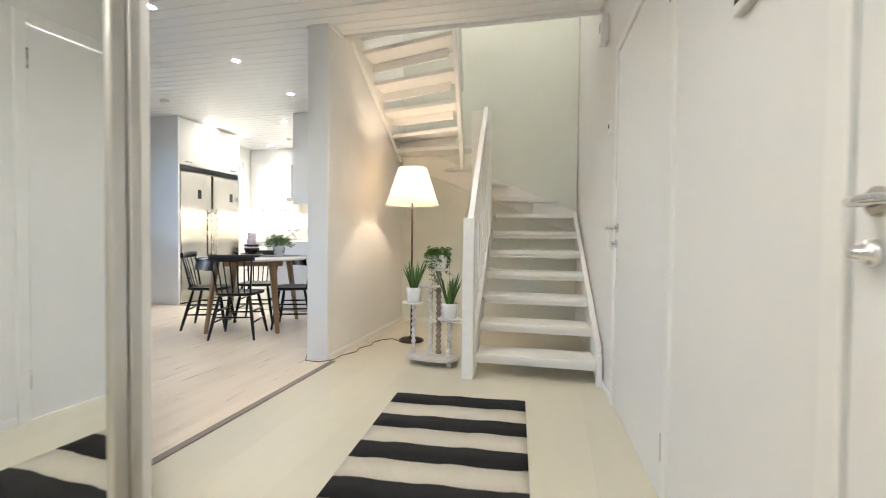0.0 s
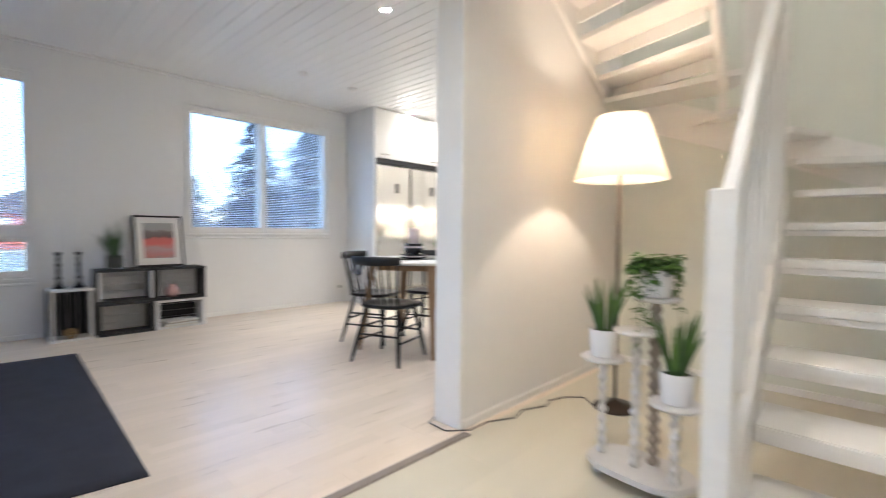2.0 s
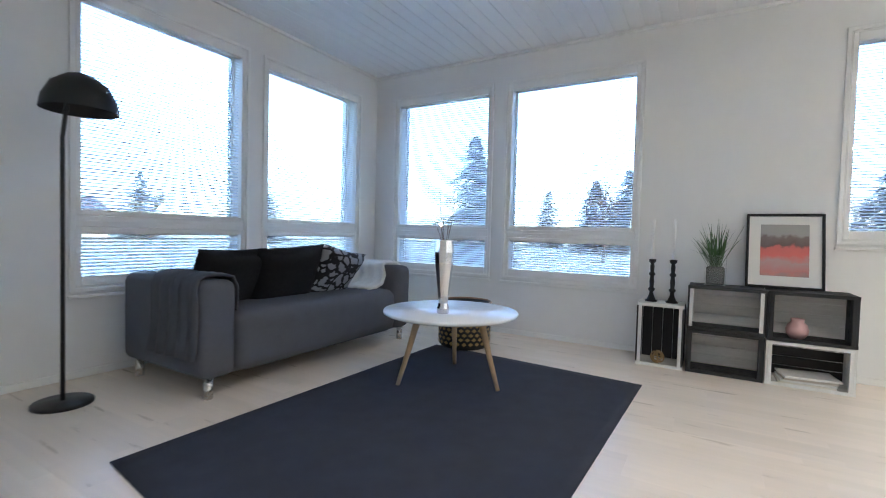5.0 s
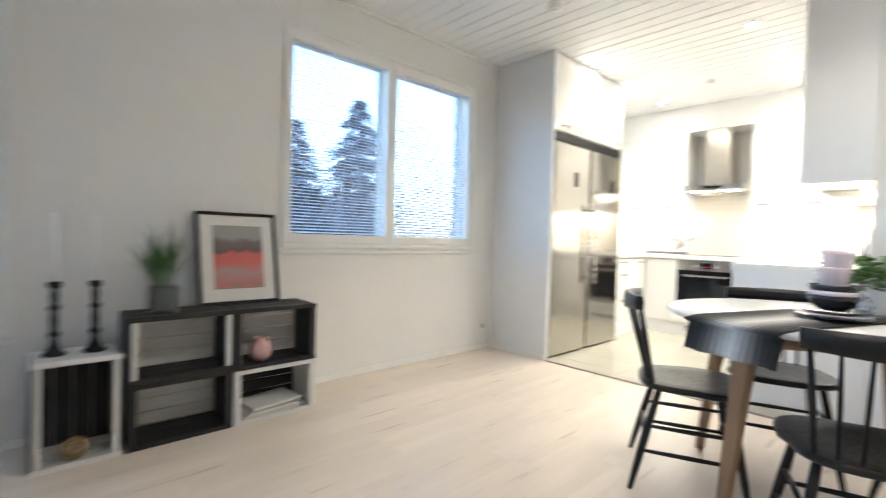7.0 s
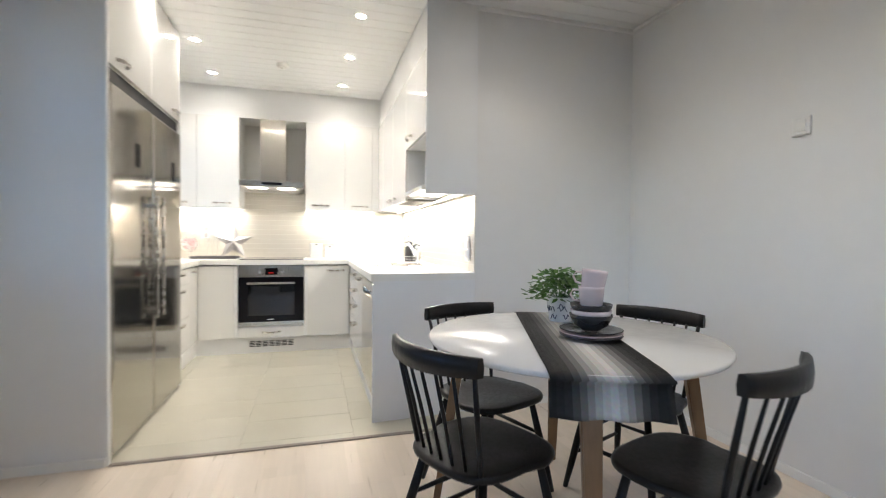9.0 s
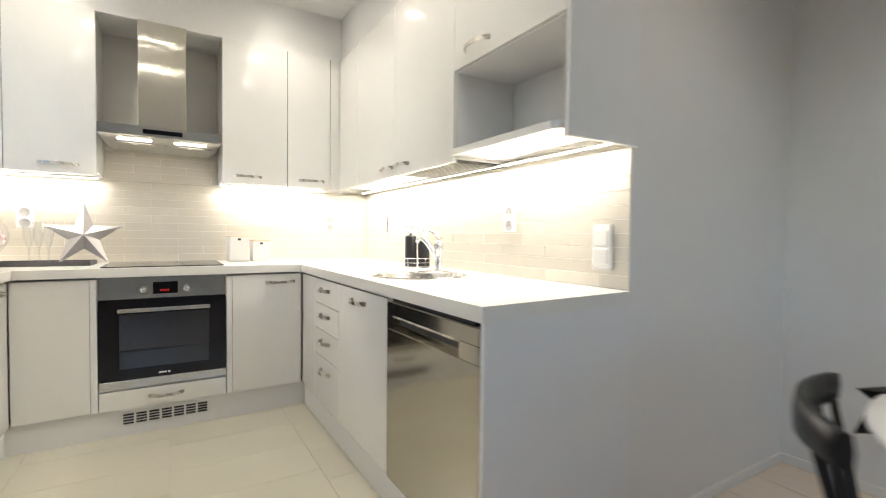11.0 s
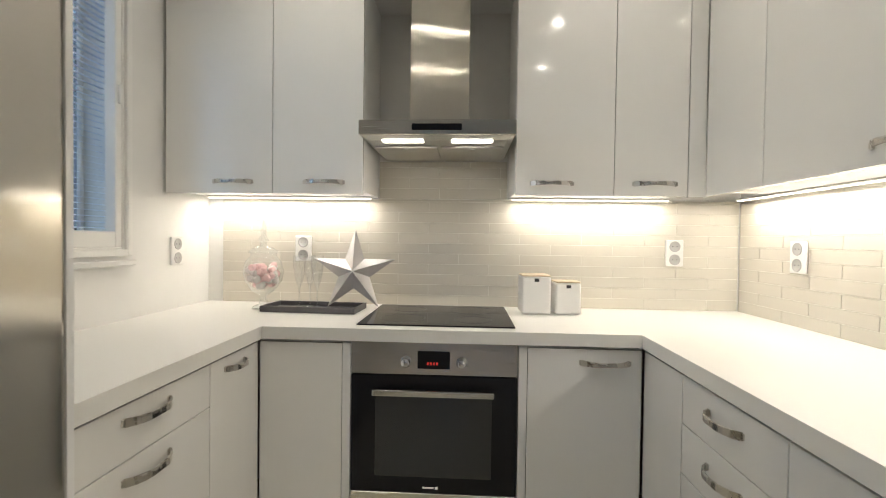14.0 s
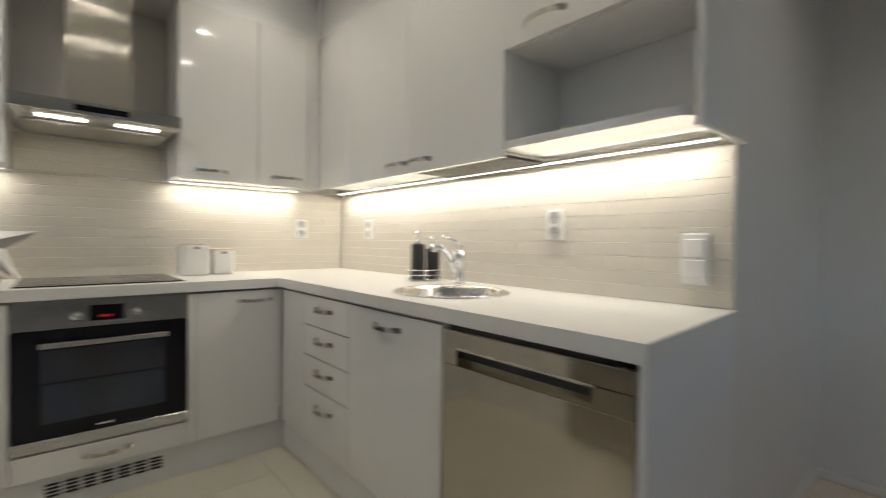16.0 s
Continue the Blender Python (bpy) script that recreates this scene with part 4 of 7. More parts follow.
for x, y in ((-5.03, 7.80), (-4.995, 7.84), (-4.945, 7.79)):
    gl = thing("champagne_flute", "clear empty champagne flute on the tray", "glass", pose(x, y, CT + 0.006), group="flutes on the tray")
    bm = bmesh.new()
    lathe(bm, [(0.0, 0.0), (0.030, 0.001), (0.028, 0.003), (0.006, 0.008), (0.0035, 0.02), (0.0035, 0.085), (0.012, 0.11), (0.022, 0.15), (0.0265, 0.20), (0.0265, 0.235), (0.0258, 0.2365)], n=20, closed=False)
    part("flute", bm, clear_glass, gl)
jr = thing("candy_jar", "clear footed glass jar with a finial lid", "jar", pose(-5.195, 7.80, CT) @ Matrix.Diagonal((1.03, 1.03, 1.12, 1)))
bm = bmesh.new()
lathe(bm, [(0.0, 0.0), (0.048, 0.002), (0.042, 0.010), (0.016, 0.022), (0.018, 0.035), (0.013, 0.048), (0.020, 0.058), (0.050, 0.075), (0.078, 0.115), (0.085, 0.150), (0.074, 0.190), (0.054, 0.212), (0.054, 0.222), (0.052, 0.2235)], n=32, closed=False)
part("jar_body", bm, clear_glass, jr)
bm = bmesh.new()
lathe(bm, [(0.0, 0.224), (0.060, 0.224), (0.060, 0.232), (0.040, 0.246), (0.014, 0.254), (0.012, 0.262), (0.022, 0.276), (0.012, 0.292), (0.010, 0.305), (0.016, 0.318), (0.008, 0.335), (0.005, 0.360), (0.0, 0.366)], n=24)
part("lid", bm, clear_glass, jr, "clear glass lid with a tall finial")
sweet_a, sweet_b = material("marshmallow_pink", (0.88, 0.60, 0.60), 0.8, vary=0.06, scale=50), material("marshmallow_white", (0.88, 0.82, 0.79), 0.8, vary=0.05, scale=50)
rnd = random.Random(5)
for i in range(64):
    a, q, z = rnd.uniform(0, 6.28), rnd.uniform(0, 1) ** 0.6, rnd.uniform(0.092, 0.172)
    rr = 0.062 if z > 0.115 else 0.045
    bm = bmesh.new()
    moved(bm, lathe(bm, [(0.009, -0.012), (0.013, -0.010), (0.013, 0.010), (0.009, 0.012)], n=12), pose(math.cos(a) * q * rr, math.sin(a) * q * rr, z, rnd.uniform(0, 180), rnd.uniform(0, 180), 0))
    part("marshmallow", bm, sweet_a if i % 2 else sweet_b, jr, "pink marshmallow" if i % 2 else "white marshmallow")
for x, w, hh in ((-3.975, 0.128, 0.165), (-3.835, 0.112, 0.138)):
    cn = thing("canister", "square white canister with a pale wooden lid", "canister", pose(x, 7.86, CT, 0, 0, 2), group="white canisters")
    bm = bmesh.new()
    rbox(bm, -w / 2, w / 2, -w / 2, w / 2, 0.0005, hh, r=0.010, seg=3)
    part("canister_body", bm, white_plastic, cn)
    bm = bmesh.new()
    rbox(bm, -w / 2 + 0.003, w / 2 - 0.003, -w / 2 + 0.003, w / 2 - 0.003, hh + 0.0005, hh + 0.007, r=0.002)
    part("lid", bm, material("lid_wood", (0.62, 0.50, 0.35), 0.5, vary=0.1, scale=15, stretch=(1, 8, 1)), cn, "pale wooden lid")
    bm = bmesh.new()
    rbox(bm, -0.010, 0.010, -w / 2 - 0.0012, -w / 2 + 0.0005, hh - 0.022, hh - 0.008)
    part("tag", bm, black_plastic, cn, "small black tag")


def socket(m, kind=2, w=0.082, h=0.125, label="white double wall socket"):
    """A wall plate; y=0 at the wall, -y into the room."""
    s = thing("wall_socket", label, "socket", m)
    bm = bmesh.new()
    rbox(bm, -w / 2, w / 2, -0.012, -0.0005, -h / 2, h / 2, r=0.004, seg=2)
    part("plate", bm, white_plastic, s)
    for z in ((-0.031, 0.031) if kind == 2 else (0.0,)):
        bm = bmesh.new()
        moved(bm, lathe(bm, [(0.0, 0.0126), (0.021, 0.0126), (0.023, 0.0145), (0.025, 0.0145), (0.025, 0.012)], n=28, closed=False), pose(0, 0, z, 90, 0, 0))
        part("socket_ring", bm, socket_recess_shade, s)
        bm = bmesh.new()
        for x in (-0.0095, 0.0095):
            moved(bm, lathe(bm, [(0.0028, 0.0127), (0.0028, 0.0131), (0.0, 0.0131)], n=10), pose(x, 0, z, 90, 0, 0))
        part("pin_holes", bm, black_plastic, s)
    return s


socket(pose(WX, 7.76, 1.156, 0, 0, 90))
socket(pose(-5.085, KB - 0.012, 1.170, 0, 0, 0), 2)
socket(pose(-3.30, KB - 0.012, 1.172, 0, 0, 0))
socket(pose(KR - 0.012, 7.61, 1.172, 0, 0, -90))
socket(pose(KR - 0.012, 6.17, 1.170, 0, 0, -90))
sw = thing("switch_panel", "tall white double light switch panel", "switch", pose(KR - 0.012, 5.635, 1.052, 0, 0, -90))
bm = bmesh.new()
rbox(bm, -0.043, 0.043, -0.014, -0.0005, -0.085, 0.085, r=0.010, seg=3)
part("plate", bm, white_plastic, sw)
for z in (-0.033, 0.033):
    bm = bmesh.new()
    rbox(bm, -0.030, 0.030, -0.019, -0.012, z - 0.030, z + 0.030, r=0.003)
    part("rocker", bm, white_plastic, sw)

# backsplash: glossy beige tiles in a running bond, joints recessed

def splash(name, label, m, u0, u1, z0, z1):
    """Tiles 0.30 by 0.0505, x along the wall, y=0 at the wall, -y into the room."""
    w = thing(name, label, "tiles", m, kind="structure")
    bm = bmesh.new()
    rbox(bm, u0, u1, -0.006, -0.0005, z0, z1)
    part("grout_bed", bm, splash_grout, w)
    meshes = {}
    n = 0
    z = z0
    row = 0
    while z < z1 - 0.008:
        hgt = min(0.0505, z1 - z)
        u = u0 - (0.0, 0.1475)[row % 2]
        while u < u1:
            a, b = max(u0, u), min(u1, u + 0.295)
            if b - a > 0.012:
                key = (round(b - a, 3), round(hgt, 3))
                if key not in meshes:
                    q = bmesh.new()
                    rbox(q, 0.001, b - a - 0.001, -0.0078, -0.005, 0.001, hgt - 0.001, r=0.0007)
                    bmesh.ops.recalc_face_normals(q, faces=q.faces[:])
                    mesh = bpy.data.meshes.new("tile")
                    q.to_mesh(mesh)
                    q.free()
                    mesh.materials.append(splash_tile)
                    meshes[key] = mesh
                ob = new("tile", meshes[key])
                ob.parent = w
                ob.location = (a, 0, z)
                ob.rotation_euler = (radians(rnd.uniform(-0.12, 0.12)), 0, radians(rnd.uniform(-0.08, 0.08)))
            u += 0.295
        z += 0.0505
        row += 1


splash("backsplash_back", "beige glossy narrow tiles behind the hob", pose(0, KB, 0), -5.50, KR - 0.011, CT, 1.418)
splash("backsplash_hood", "beige glossy narrow tiles under the hood", pose(0, KB, 0), -4.712, -4.09, 1.4195, 1.60)
splash("backsplash_side", "beige glossy narrow tiles above the sink", pose(KR, 0, 0, 0, 0, -90), -KB + 0.011, -5.53, CT, 1.418)
# ---------------------------------------------------------------- dining corner
table_white = material("table_white", (0.80, 0.80, 0.79), 0.22, vary=0.01, scale=20)
walnut = material("walnut", (0.28, 0.165, 0.085), 0.42, vary=0.18, scale=12, bump=0.1, bump_scale=60, stretch=(6, 6, 0.7))
light_wood = material("light_wood", (0.50, 0.34, 0.19), 0.45, vary=0.15, scale=12, bump=0.1, bump_scale=60, stretch=(6, 6, 0.7))
TC = (-3.04, 4.312)
TZ = 0.745
tb = thing("dining_table", "round white dining table on four brown wooden legs", "table", pose(TC[0], TC[1], 0))
bm = bmesh.new()
lathe(bm, [(0.0, TZ - 0.026), (0.522, TZ - 0.026), (0.543, TZ - 0.018), (0.549, TZ - 0.008), (0.545, TZ), (0.0, TZ)], n=72, closed=False)
part("tabletop", bm, table_white, tb)
bm = bmesh.new()
for a in (45, 135, 225, 315):
    moved(bm, rbox(bm, -0.28, 0.28, -0.012, 0.012, TZ - 0.085, TZ - 0.027, r=0.002), pose(math.cos(radians(a - 13)) * 0.27, math.sin(radians(a - 13)) * 0.27, 0, 0, 0, a - 13 + 90))
part("apron", bm, walnut, tb)
for a in (157, 247, 329, 67):
    bm = bmesh.new()
    c, s = math.cos(radians(a)), math.sin(radians(a))
    lo, hi = Vector((c * 0.525, s * 0.525, 0)), Vector((c * 0.415, s * 0.415, TZ - 0.027))
    t1, t2 = Vector((-s, c, 0)), Vector((c, s, 0))
    ring = []
    for p, w1, w2 in ((lo, 0.019, 0.013), (hi, 0.034, 0.022)):
        ring.append([bm.verts.new(p + t1 * w1 * u + t2 * w2 * v) for u, v in ((-1, -1), (1, -1), (1, 1), (-1, 1))])
    for i in range(4):
        bm.faces.new((ring[0][i], ring[0][(i + 1) % 4], ring[1][(i + 1) % 4], ring[1][i]))
    bm.faces.new(ring[0][::-1])
    bm.faces.new(ring[1])
    bmesh.ops.bevel(bm, geom=bm.edges[:], offset=0.004, segments=2, affect="EDGES")
    part("leg", bm, walnut, tb)

# runner of woven stripes, dark at the edges and pale in the middle, hanging over both table edges
def stripes_material():
    m = material("runner_cloth", (0.5, 0.5, 0.5), 0.9, vary=0.05, scale=60, bump=0.5, bump_scale=700)
    nt = m.node_tree
    b = nt.nodes["Principled BSDF"]
    tc = nt.nodes.new("ShaderNodeTexCoord")
    sep = nt.nodes.new("ShaderNodeSeparateXYZ")
    nt.links.new(tc.outputs["Object"], sep.inputs[0])
    mr = nt.nodes.new("ShaderNodeMapRange")
    mr.inputs["From Min"].default_value, mr.inputs["From Max"].default_value = -0.165, 0.165
    nt.links.new(sep.outputs["X"], mr.inputs["Value"])
    ramp = nt.nodes.new("ShaderNodeValToRGB")
    ramp.color_ramp.interpolation = "CONSTANT"
    tones = [0.012, 0.02, 0.03, 0.075, 0.16, 0.30, 0.46, 0.62, 0.72, 0.55, 0.36, 0.20, 0.08, 0.03, 0.014, 0.010]
    el = ramp.color_ramp.elements
    el[0].color = (tones[0], tones[0], tones[0], 1)
    el[1].position = 1 / 16
    el[1].color = (tones[1], tones[1], tones[1], 1)
    for i in range(2, 16):
        e = el.new(i / 16)
        e.color = (tones[i], tones[i] * 0.99, tones[i] * 0.97, 1)
    nt.links.new(mr.outputs[0], ramp.inputs[0])
    wave = nt.nodes.new("ShaderNodeTexNoise")
    wave.inputs["Scale"].default_value = 90
    nt.links.new(tc.outputs["Object"], wave.inputs["Vector"])
    mix = nt.nodes.new("ShaderNodeMix")
    mix.data_type, mix.blend_type = "RGBA", "MULTIPLY"
    mix.inputs["Factor"].default_value = 0.35
    nt.links.new(ramp.outputs[0], mix.inputs["A"])
    nt.links.new(wave.outputs["Color"], mix.inputs["B"])
    nt.links.new(mix.outputs["Result"], b.inputs["Base Color"])
    return m


bm = bmesh.new()
path = []
half = 0.488
for i in range(9):
    path.append((-half - 0.078 + 0.004 * i * (i < 8), TZ - 0.115 + i * 0.0135))
path += [(-half - 0.035, TZ + 0.001), (-half, TZ + 0.003)] + [(-half + 2 * half * i / 24, TZ + 0.003) for i in range(1, 24)] + [(half, TZ + 0.003), (half + 0.035, TZ + 0.001)]
for i in range(8, -1, -1):
    path.append((half + 0.078 - 0.004 * i * (i < 8), TZ - 0.115 + i * 0.0135))
rows_ = []
for k, (y, z) in enumerate(path):
    row = []
    for j in range(19):
        x = -0.165 + 0.33 * j / 18
        hang = max(0.0, TZ - z)
        row.append(bm.verts.new((x, y + 0.012 * math.sin(j * 0.9 + 1) * hang / 0.15, z)))
    rows_.append(row)
for a, b in zip(rows_, rows_[1:]):
    for j in range(18):
        bm.faces.new((a[j], a[j + 1], b[j + 1], b[j])).smooth = True
bm.normal_update()
bmesh.ops.solidify(bm, geom=bm.faces[:], thickness=-0.0022)
run = part("table_runner", bm, stripes_material())
run.matrix_world = pose(TC[0], TC[1], 0, 0, 0, -20)
tagged(run, "striped black, grey and white table runner on the table", "table runner")

# spindle-back chair
def chair(m):
    c = thing("dining_chair", "black painted wooden spindle-back chair at the table", "chair", m, group="chairs round the table")
    bm = bmesh.new()
    pts = []
    n = 40
    for i in range(n):
        a = 2 * math.pi * i / n
        x, y = math.cos(a), math.sin(a)
        e = 0.62
        w = 0.215 if y > 0 else 0.195
        pts.append((math.copysign(abs(x) ** e, x) * w, math.copysign(abs(y) ** e, y) * 0.205))
    levels = ((0.90, 0.405), (0.985, 0.412), (1.0, 0.422), (0.985, 0.432), (0.93, 0.434), (0.6, 0.428), (0.001, 0.424))
    rings = [[bm.verts.new((x * f, y * f, z)) for x, y in pts] for f, z in levels]
    for a, b in zip(rings, rings[1:]):
        for i in range(n):
            bm.faces.new((a[i], a[(i + 1) % n], b[(i + 1) % n], b[i])).smooth = True
    bm.faces.new(rings[0][::-1])
    bm.faces.new(rings[-1])
    part("seat", bm, black_wood, c)
    legs = []
    for sx, sy in ((-1, 1), (1, 1), (-1, -1), (1, -1)):
        top = Vector((sx * 0.135, sy * 0.125, 0.412))
        foot = Vector((sx * 0.205, sy * (0.195 if sy > 0 else 0.225), 0.0))
        bm = bmesh.new()
        tube(bm, [foot, foot.lerp(top, 0.25), foot.lerp(top, 0.55), top], [0.0105, 0.0145, 0.0165, 0.013], n=10)
        part("leg", bm, black_wood, c)
        legs.append((foot, top))
    at = lambda k, s: legs[k][0].lerp(legs[k][1], s)
    for k0, k1, s in ((0, 2, 0.38), (1, 3, 0.38), (0, 2, 0.62), (1, 3, 0.62)):
        bm = bmesh.new()
        a, b = at(k0, s), at(k1, s)
        tube(bm, [a, a.lerp(b, 0.5), b], [0.007, 0.010, 0.007], n=8)
        part("stretcher", bm, black_wood, c)
    for k0, k1, s in ((0, 1, 0.50), (2, 3, 0.50)):
        bm = bmesh.new()
        a, b = at(k0, s), at(k1, s)
        tube(bm, [a, a.lerp(b, 0.5), b], [0.007, 0.010, 0.007], n=8)
        part("stretcher", bm, black_wood, c)
    # curved top rail, leaning back
    bm = bmesh.new()
    prev = None
    N = 16
    for i in range(N + 1):
        s = i / N * 2 - 1
        x = s * 0.205
        y = -0.265 + 0.055 * s * s
        hh = 0.033 - 0.006 * s * s
        th = 0.011
        z = 0.762 + 0.004 * s * s
        ring = [bm.verts.new((x, y + dy, z + dz)) for dy, dz in ((th, -hh), (th * 1.2, 0), (th * 0.8, hh), (-th * 0.8, hh), (-th * 1.2, 0), (-th, -hh))]
        if prev:
            for k in range(6):
                bm.faces.new((prev[k], prev[(k + 1) % 6], ring[(k + 1) % 6], ring[k])).smooth = True
        else:
            bm.faces.new(ring)
        prev = ring
    bm.faces.new(prev[::-1])
    part("top_rail", bm, black_wood, c)
    for i in range(7):
        s = (i - 3) / 3
        bm = bmesh.new()
        r = 0.0095 if abs(i - 3) == 3 else 0.0065
        tube(bm, [(s * 0.150, -0.172 + 0.022 * s * s, 0.425), (s * 0.165, -0.215 + 0.035 * s * s, 0.59), (s * 0.182, -0.258 + 0.048 * s * s, 0.74)], [r * 0.9, r, r * 0.8], n=8)
        part("spindle", bm, black_wood, c)
    return c


ch = chair(pose(-3.462, 4.155, 0, 0, 0, -66))
for x, y, a in ((-2.885, 3.86, 109), (-3.24, 4.645, -70), (-2.645, 4.435, 202)):
    copy_thing(ch, pose(x, y, 0, 0, 0, a - 90))

# crockery and plant on the table
black_ceramic = material("black_ceramic", (0.018, 0.017, 0.018), 0.18, vary=0.1, scale=10)
pink_ceramic = material("pink_ceramic", (0.72, 0.60, 0.60), 0.25, vary=0.03, scale=10)
white_ceramic = material("white_ceramic", (0.80, 0.79, 0.78), 0.22, vary=0.02, scale=10)
PX, PY2, PZ = -3.01, 4.215, TZ + 0.0055
z = PZ
for col, nm in ((black_ceramic, "black"), (pink_ceramic, "pale pink"), (black_ceramic, "black")):
    p = thing("plate", nm + " ceramic plate in a stack", "plate", pose(PX, PY2, z), group="stacked plates")
    bm = bmesh.new()
    lathe(bm, [(0.0, 0.0), (0.065, 0.0), (0.07, 0.003), (0.112, 0.012), (0.114, 0.015), (0.110, 0.016), (0.068, 0.007), (0.0, 0.006)], n=40, closed=False)
    part("plate_body", bm, col, p)
    z += 0.0105
z += 0.001
for col, nm, rr, hh in ((black_ceramic, "black", 0.078, 0.058), (pink_ceramic, "pale pink", 0.074, 0.050), (black_ceramic, "black", 0.076, 0.050)):
    p = thing("bowl", nm + " ceramic bowl in a stack", "bowl", pose(PX, PY2, z), group="stacked bowls")
    bm = bmesh.new()
    lathe(bm, [(0.0, 0.0), (0.035, 0.0), (0.037, 0.004), (0.060, 0.018), (rr - 0.004, hh - 0.015), (rr, hh), (rr - 0.004, hh), (rr - 0.009, hh - 0.016), (0.055, 0.022), (0.0, 0.008)], n=40, closed=False)
    part("bowl_body", bm, col, p)
    z += 0.0235 if nm == "black" and hh > 0.055 else 0.022
z += 0.020
for k, (tx, tilt) in enumerate(((0.0, 0), (0.004, -7))):
    mg = thing("mug", "pale pink ceramic mug in a stack", "mug", pose(PX + tx, PY2, z, 0, tilt, 150), group="stacked mugs")
    bm = bmesh.new()
    lathe(bm, [(0.0, 0.0), (0.036, 0.0), (0.041, 0.006), (0.046, 0.062), (0.0465, 0.072), (0.0435, 0.072), (0.038, 0.010), (0.0, 0.006)], n=36, closed=False)
    part("mug_body", bm, pink_ceramic, mg)
    bm = bmesh.new()
    tube(bm, [(0.042, 0, 0.058), (0.066, 0, 0.058), (0.075, 0, 0.040), (0.062, 0, 0.020), (0.040, 0, 0.016)], 0.0045, n=8)
    part("handle", bm, pink_ceramic, mg)
    z += 0.060

leaf_green = material("leaf_green", (0.075, 0.17, 0.028), 0.45, vary=0.35, scale=25)
leaf_dark = material("leaf_dark", (0.035, 0.095, 0.022), 0.42, vary=0.35, scale=25)
soil = material("soil", (0.03, 0.02, 0.015), 0.95, vary=0.3, scale=60, bump=0.6)


def leaf(bm, p, direction, length, width, bend=0.3, roll=0.0, n=3):
    """One pointed leaf blade of two strips that bends downwards."""
    d = Vector(direction).normalized()
    side = d.cross(Vector((0, 0, 1)))
    side = side.normalized() if side.length > 1e-3 else Vector((1, 0, 0))
    side = (side * math.cos(roll) + Vector((0, 0, 1)) * math.sin(roll)).normalized()
    prev = None
    for i in range(n + 1):
        s = i / n
        c = Vector(p) + d * length * s + Vector((0, 0, -bend * length * s * s))
        w = width * math.sin(math.pi * min(0.97, 0.12 + 0.86 * s)) / 2
        row = (bm.verts.new(c - side * w), bm.verts.new(c + Vector((0, 0, -w * 0.35))), bm.verts.new(c + side * w))
        if prev:
            bm.faces.new((prev[0], prev[1], row[1], row[0])).smooth = True
            bm.faces.new((prev[1], prev[2], row[2], row[1])).smooth = True
        prev = row


def pot(parent, mat_, r0, r1, h, m=None):
    bm = bmesh.new()
    lathe(bm, [(0.0, 0.0), (r0 * 0.96, 0.0), (r0, 0.004), (r1, h - 0.003), (r1 - 0.002, h), (r1 - 0.006, h), (r1 - 0.008, h - 0.012), (0.0, h - 0.012)], n=36, closed=False)
    part("pot", bm, mat_, parent)
    bm = bmesh.new()
    lathe(bm, [(0.0, h - 0.010), (r1 - 0.009, h - 0.011)], n=24, closed=False)
    part("soil", bm, soil, parent)


pl = thing("potted_herb", "leafy green herb in a white and blue pot", "plant", pose(-2.925, 4.575, TZ + 0.0055))
pot(pl, white_ceramic, 0.050, 0.064, 0.11)
bm = bmesh.new()
rnd = random.Random(11)
for i in range(14):
    a, z = rnd.uniform(0, 6.28), rnd.uniform(0.02, 0.085)
    q = 0.0505 + 0.014 * z / 0.11 + 0.0012
    tube(bm, [(math.cos(a + k * 0.11) * q, math.sin(a + k * 0.11) * q, z + 0.012 * math.sin(k * 1.7 + i)) for k in range(6)], 0.0022, n=5)
tagged(part("pattern", bm, material("pot_blue", (0.03, 0.04, 0.09), 0.3), pl, "dark blue scroll pattern"), "dark blue scroll pattern", kind="stuff")
bm = bmesh.new()
for i in range(420):
    a = rnd.uniform(0, 6.28)
    el = rnd.uniform(-0.15, 1.45)
    q = rnd.uniform(0.055, 0.125)
    p = (math.cos(a) * math.cos(el) * q * 1.25, math.sin(a) * math.cos(el) * q * 1.25, 0.115 + math.sin(el) * q * 0.95)
    leaf(bm, p, (math.cos(a + rnd.uniform(-1, 1)), math.sin(a + rnd.uniform(-1, 1)), rnd.uniform(-0.3, 0.6)), rnd.uniform(0.024, 0.042), rnd.uniform(0.02, 0.03), rnd.uniform(0, 0.5), rnd.uniform(-0.6, 0.6), n=2)
tagged(part("foliage", bm, leaf_green, pl), kind="stuff")
for i in range(26):
    a, el = rnd.uniform(0, 6.28), rnd.uniform(0.2, 1.5)
    bm = bmesh.new()
    tube(bm, [(math.cos(a) * 0.02, math.sin(a) * 0.02, 0.10), (math.cos(a) * math.cos(el) * 0.12, math.sin(a) * math.cos(el) * 0.12, 0.115 + math.sin(el) * 0.09)], [0.0014, 0.0008], n=4)
    part("stem", bm, leaf_dark, pl)

# switch on the dining wall and detectors on the ceiling
sw = thing("light_switch", "white wall switch with a rocker", "switch", pose(DE, 4.34, 1.655, 0, 0, -90))
bm = bmesh.new()
rbox(bm, -0.043, 0.043, -0.012, -0.0005, -0.043, 0.043, r=0.005, seg=2)
part("plate", bm, white_plastic, sw)
bm = bmesh.new()
rbox(bm, -0.026, 0.026, -0.017, -0.011, -0.026, 0.026, r=0.002)
part("rocker", bm, white_plastic, sw)
socket(pose(WX, 5.165, 0.21, 0, 0, 90), 1, 0.082, 0.082, "white single wall socket above the skirting")
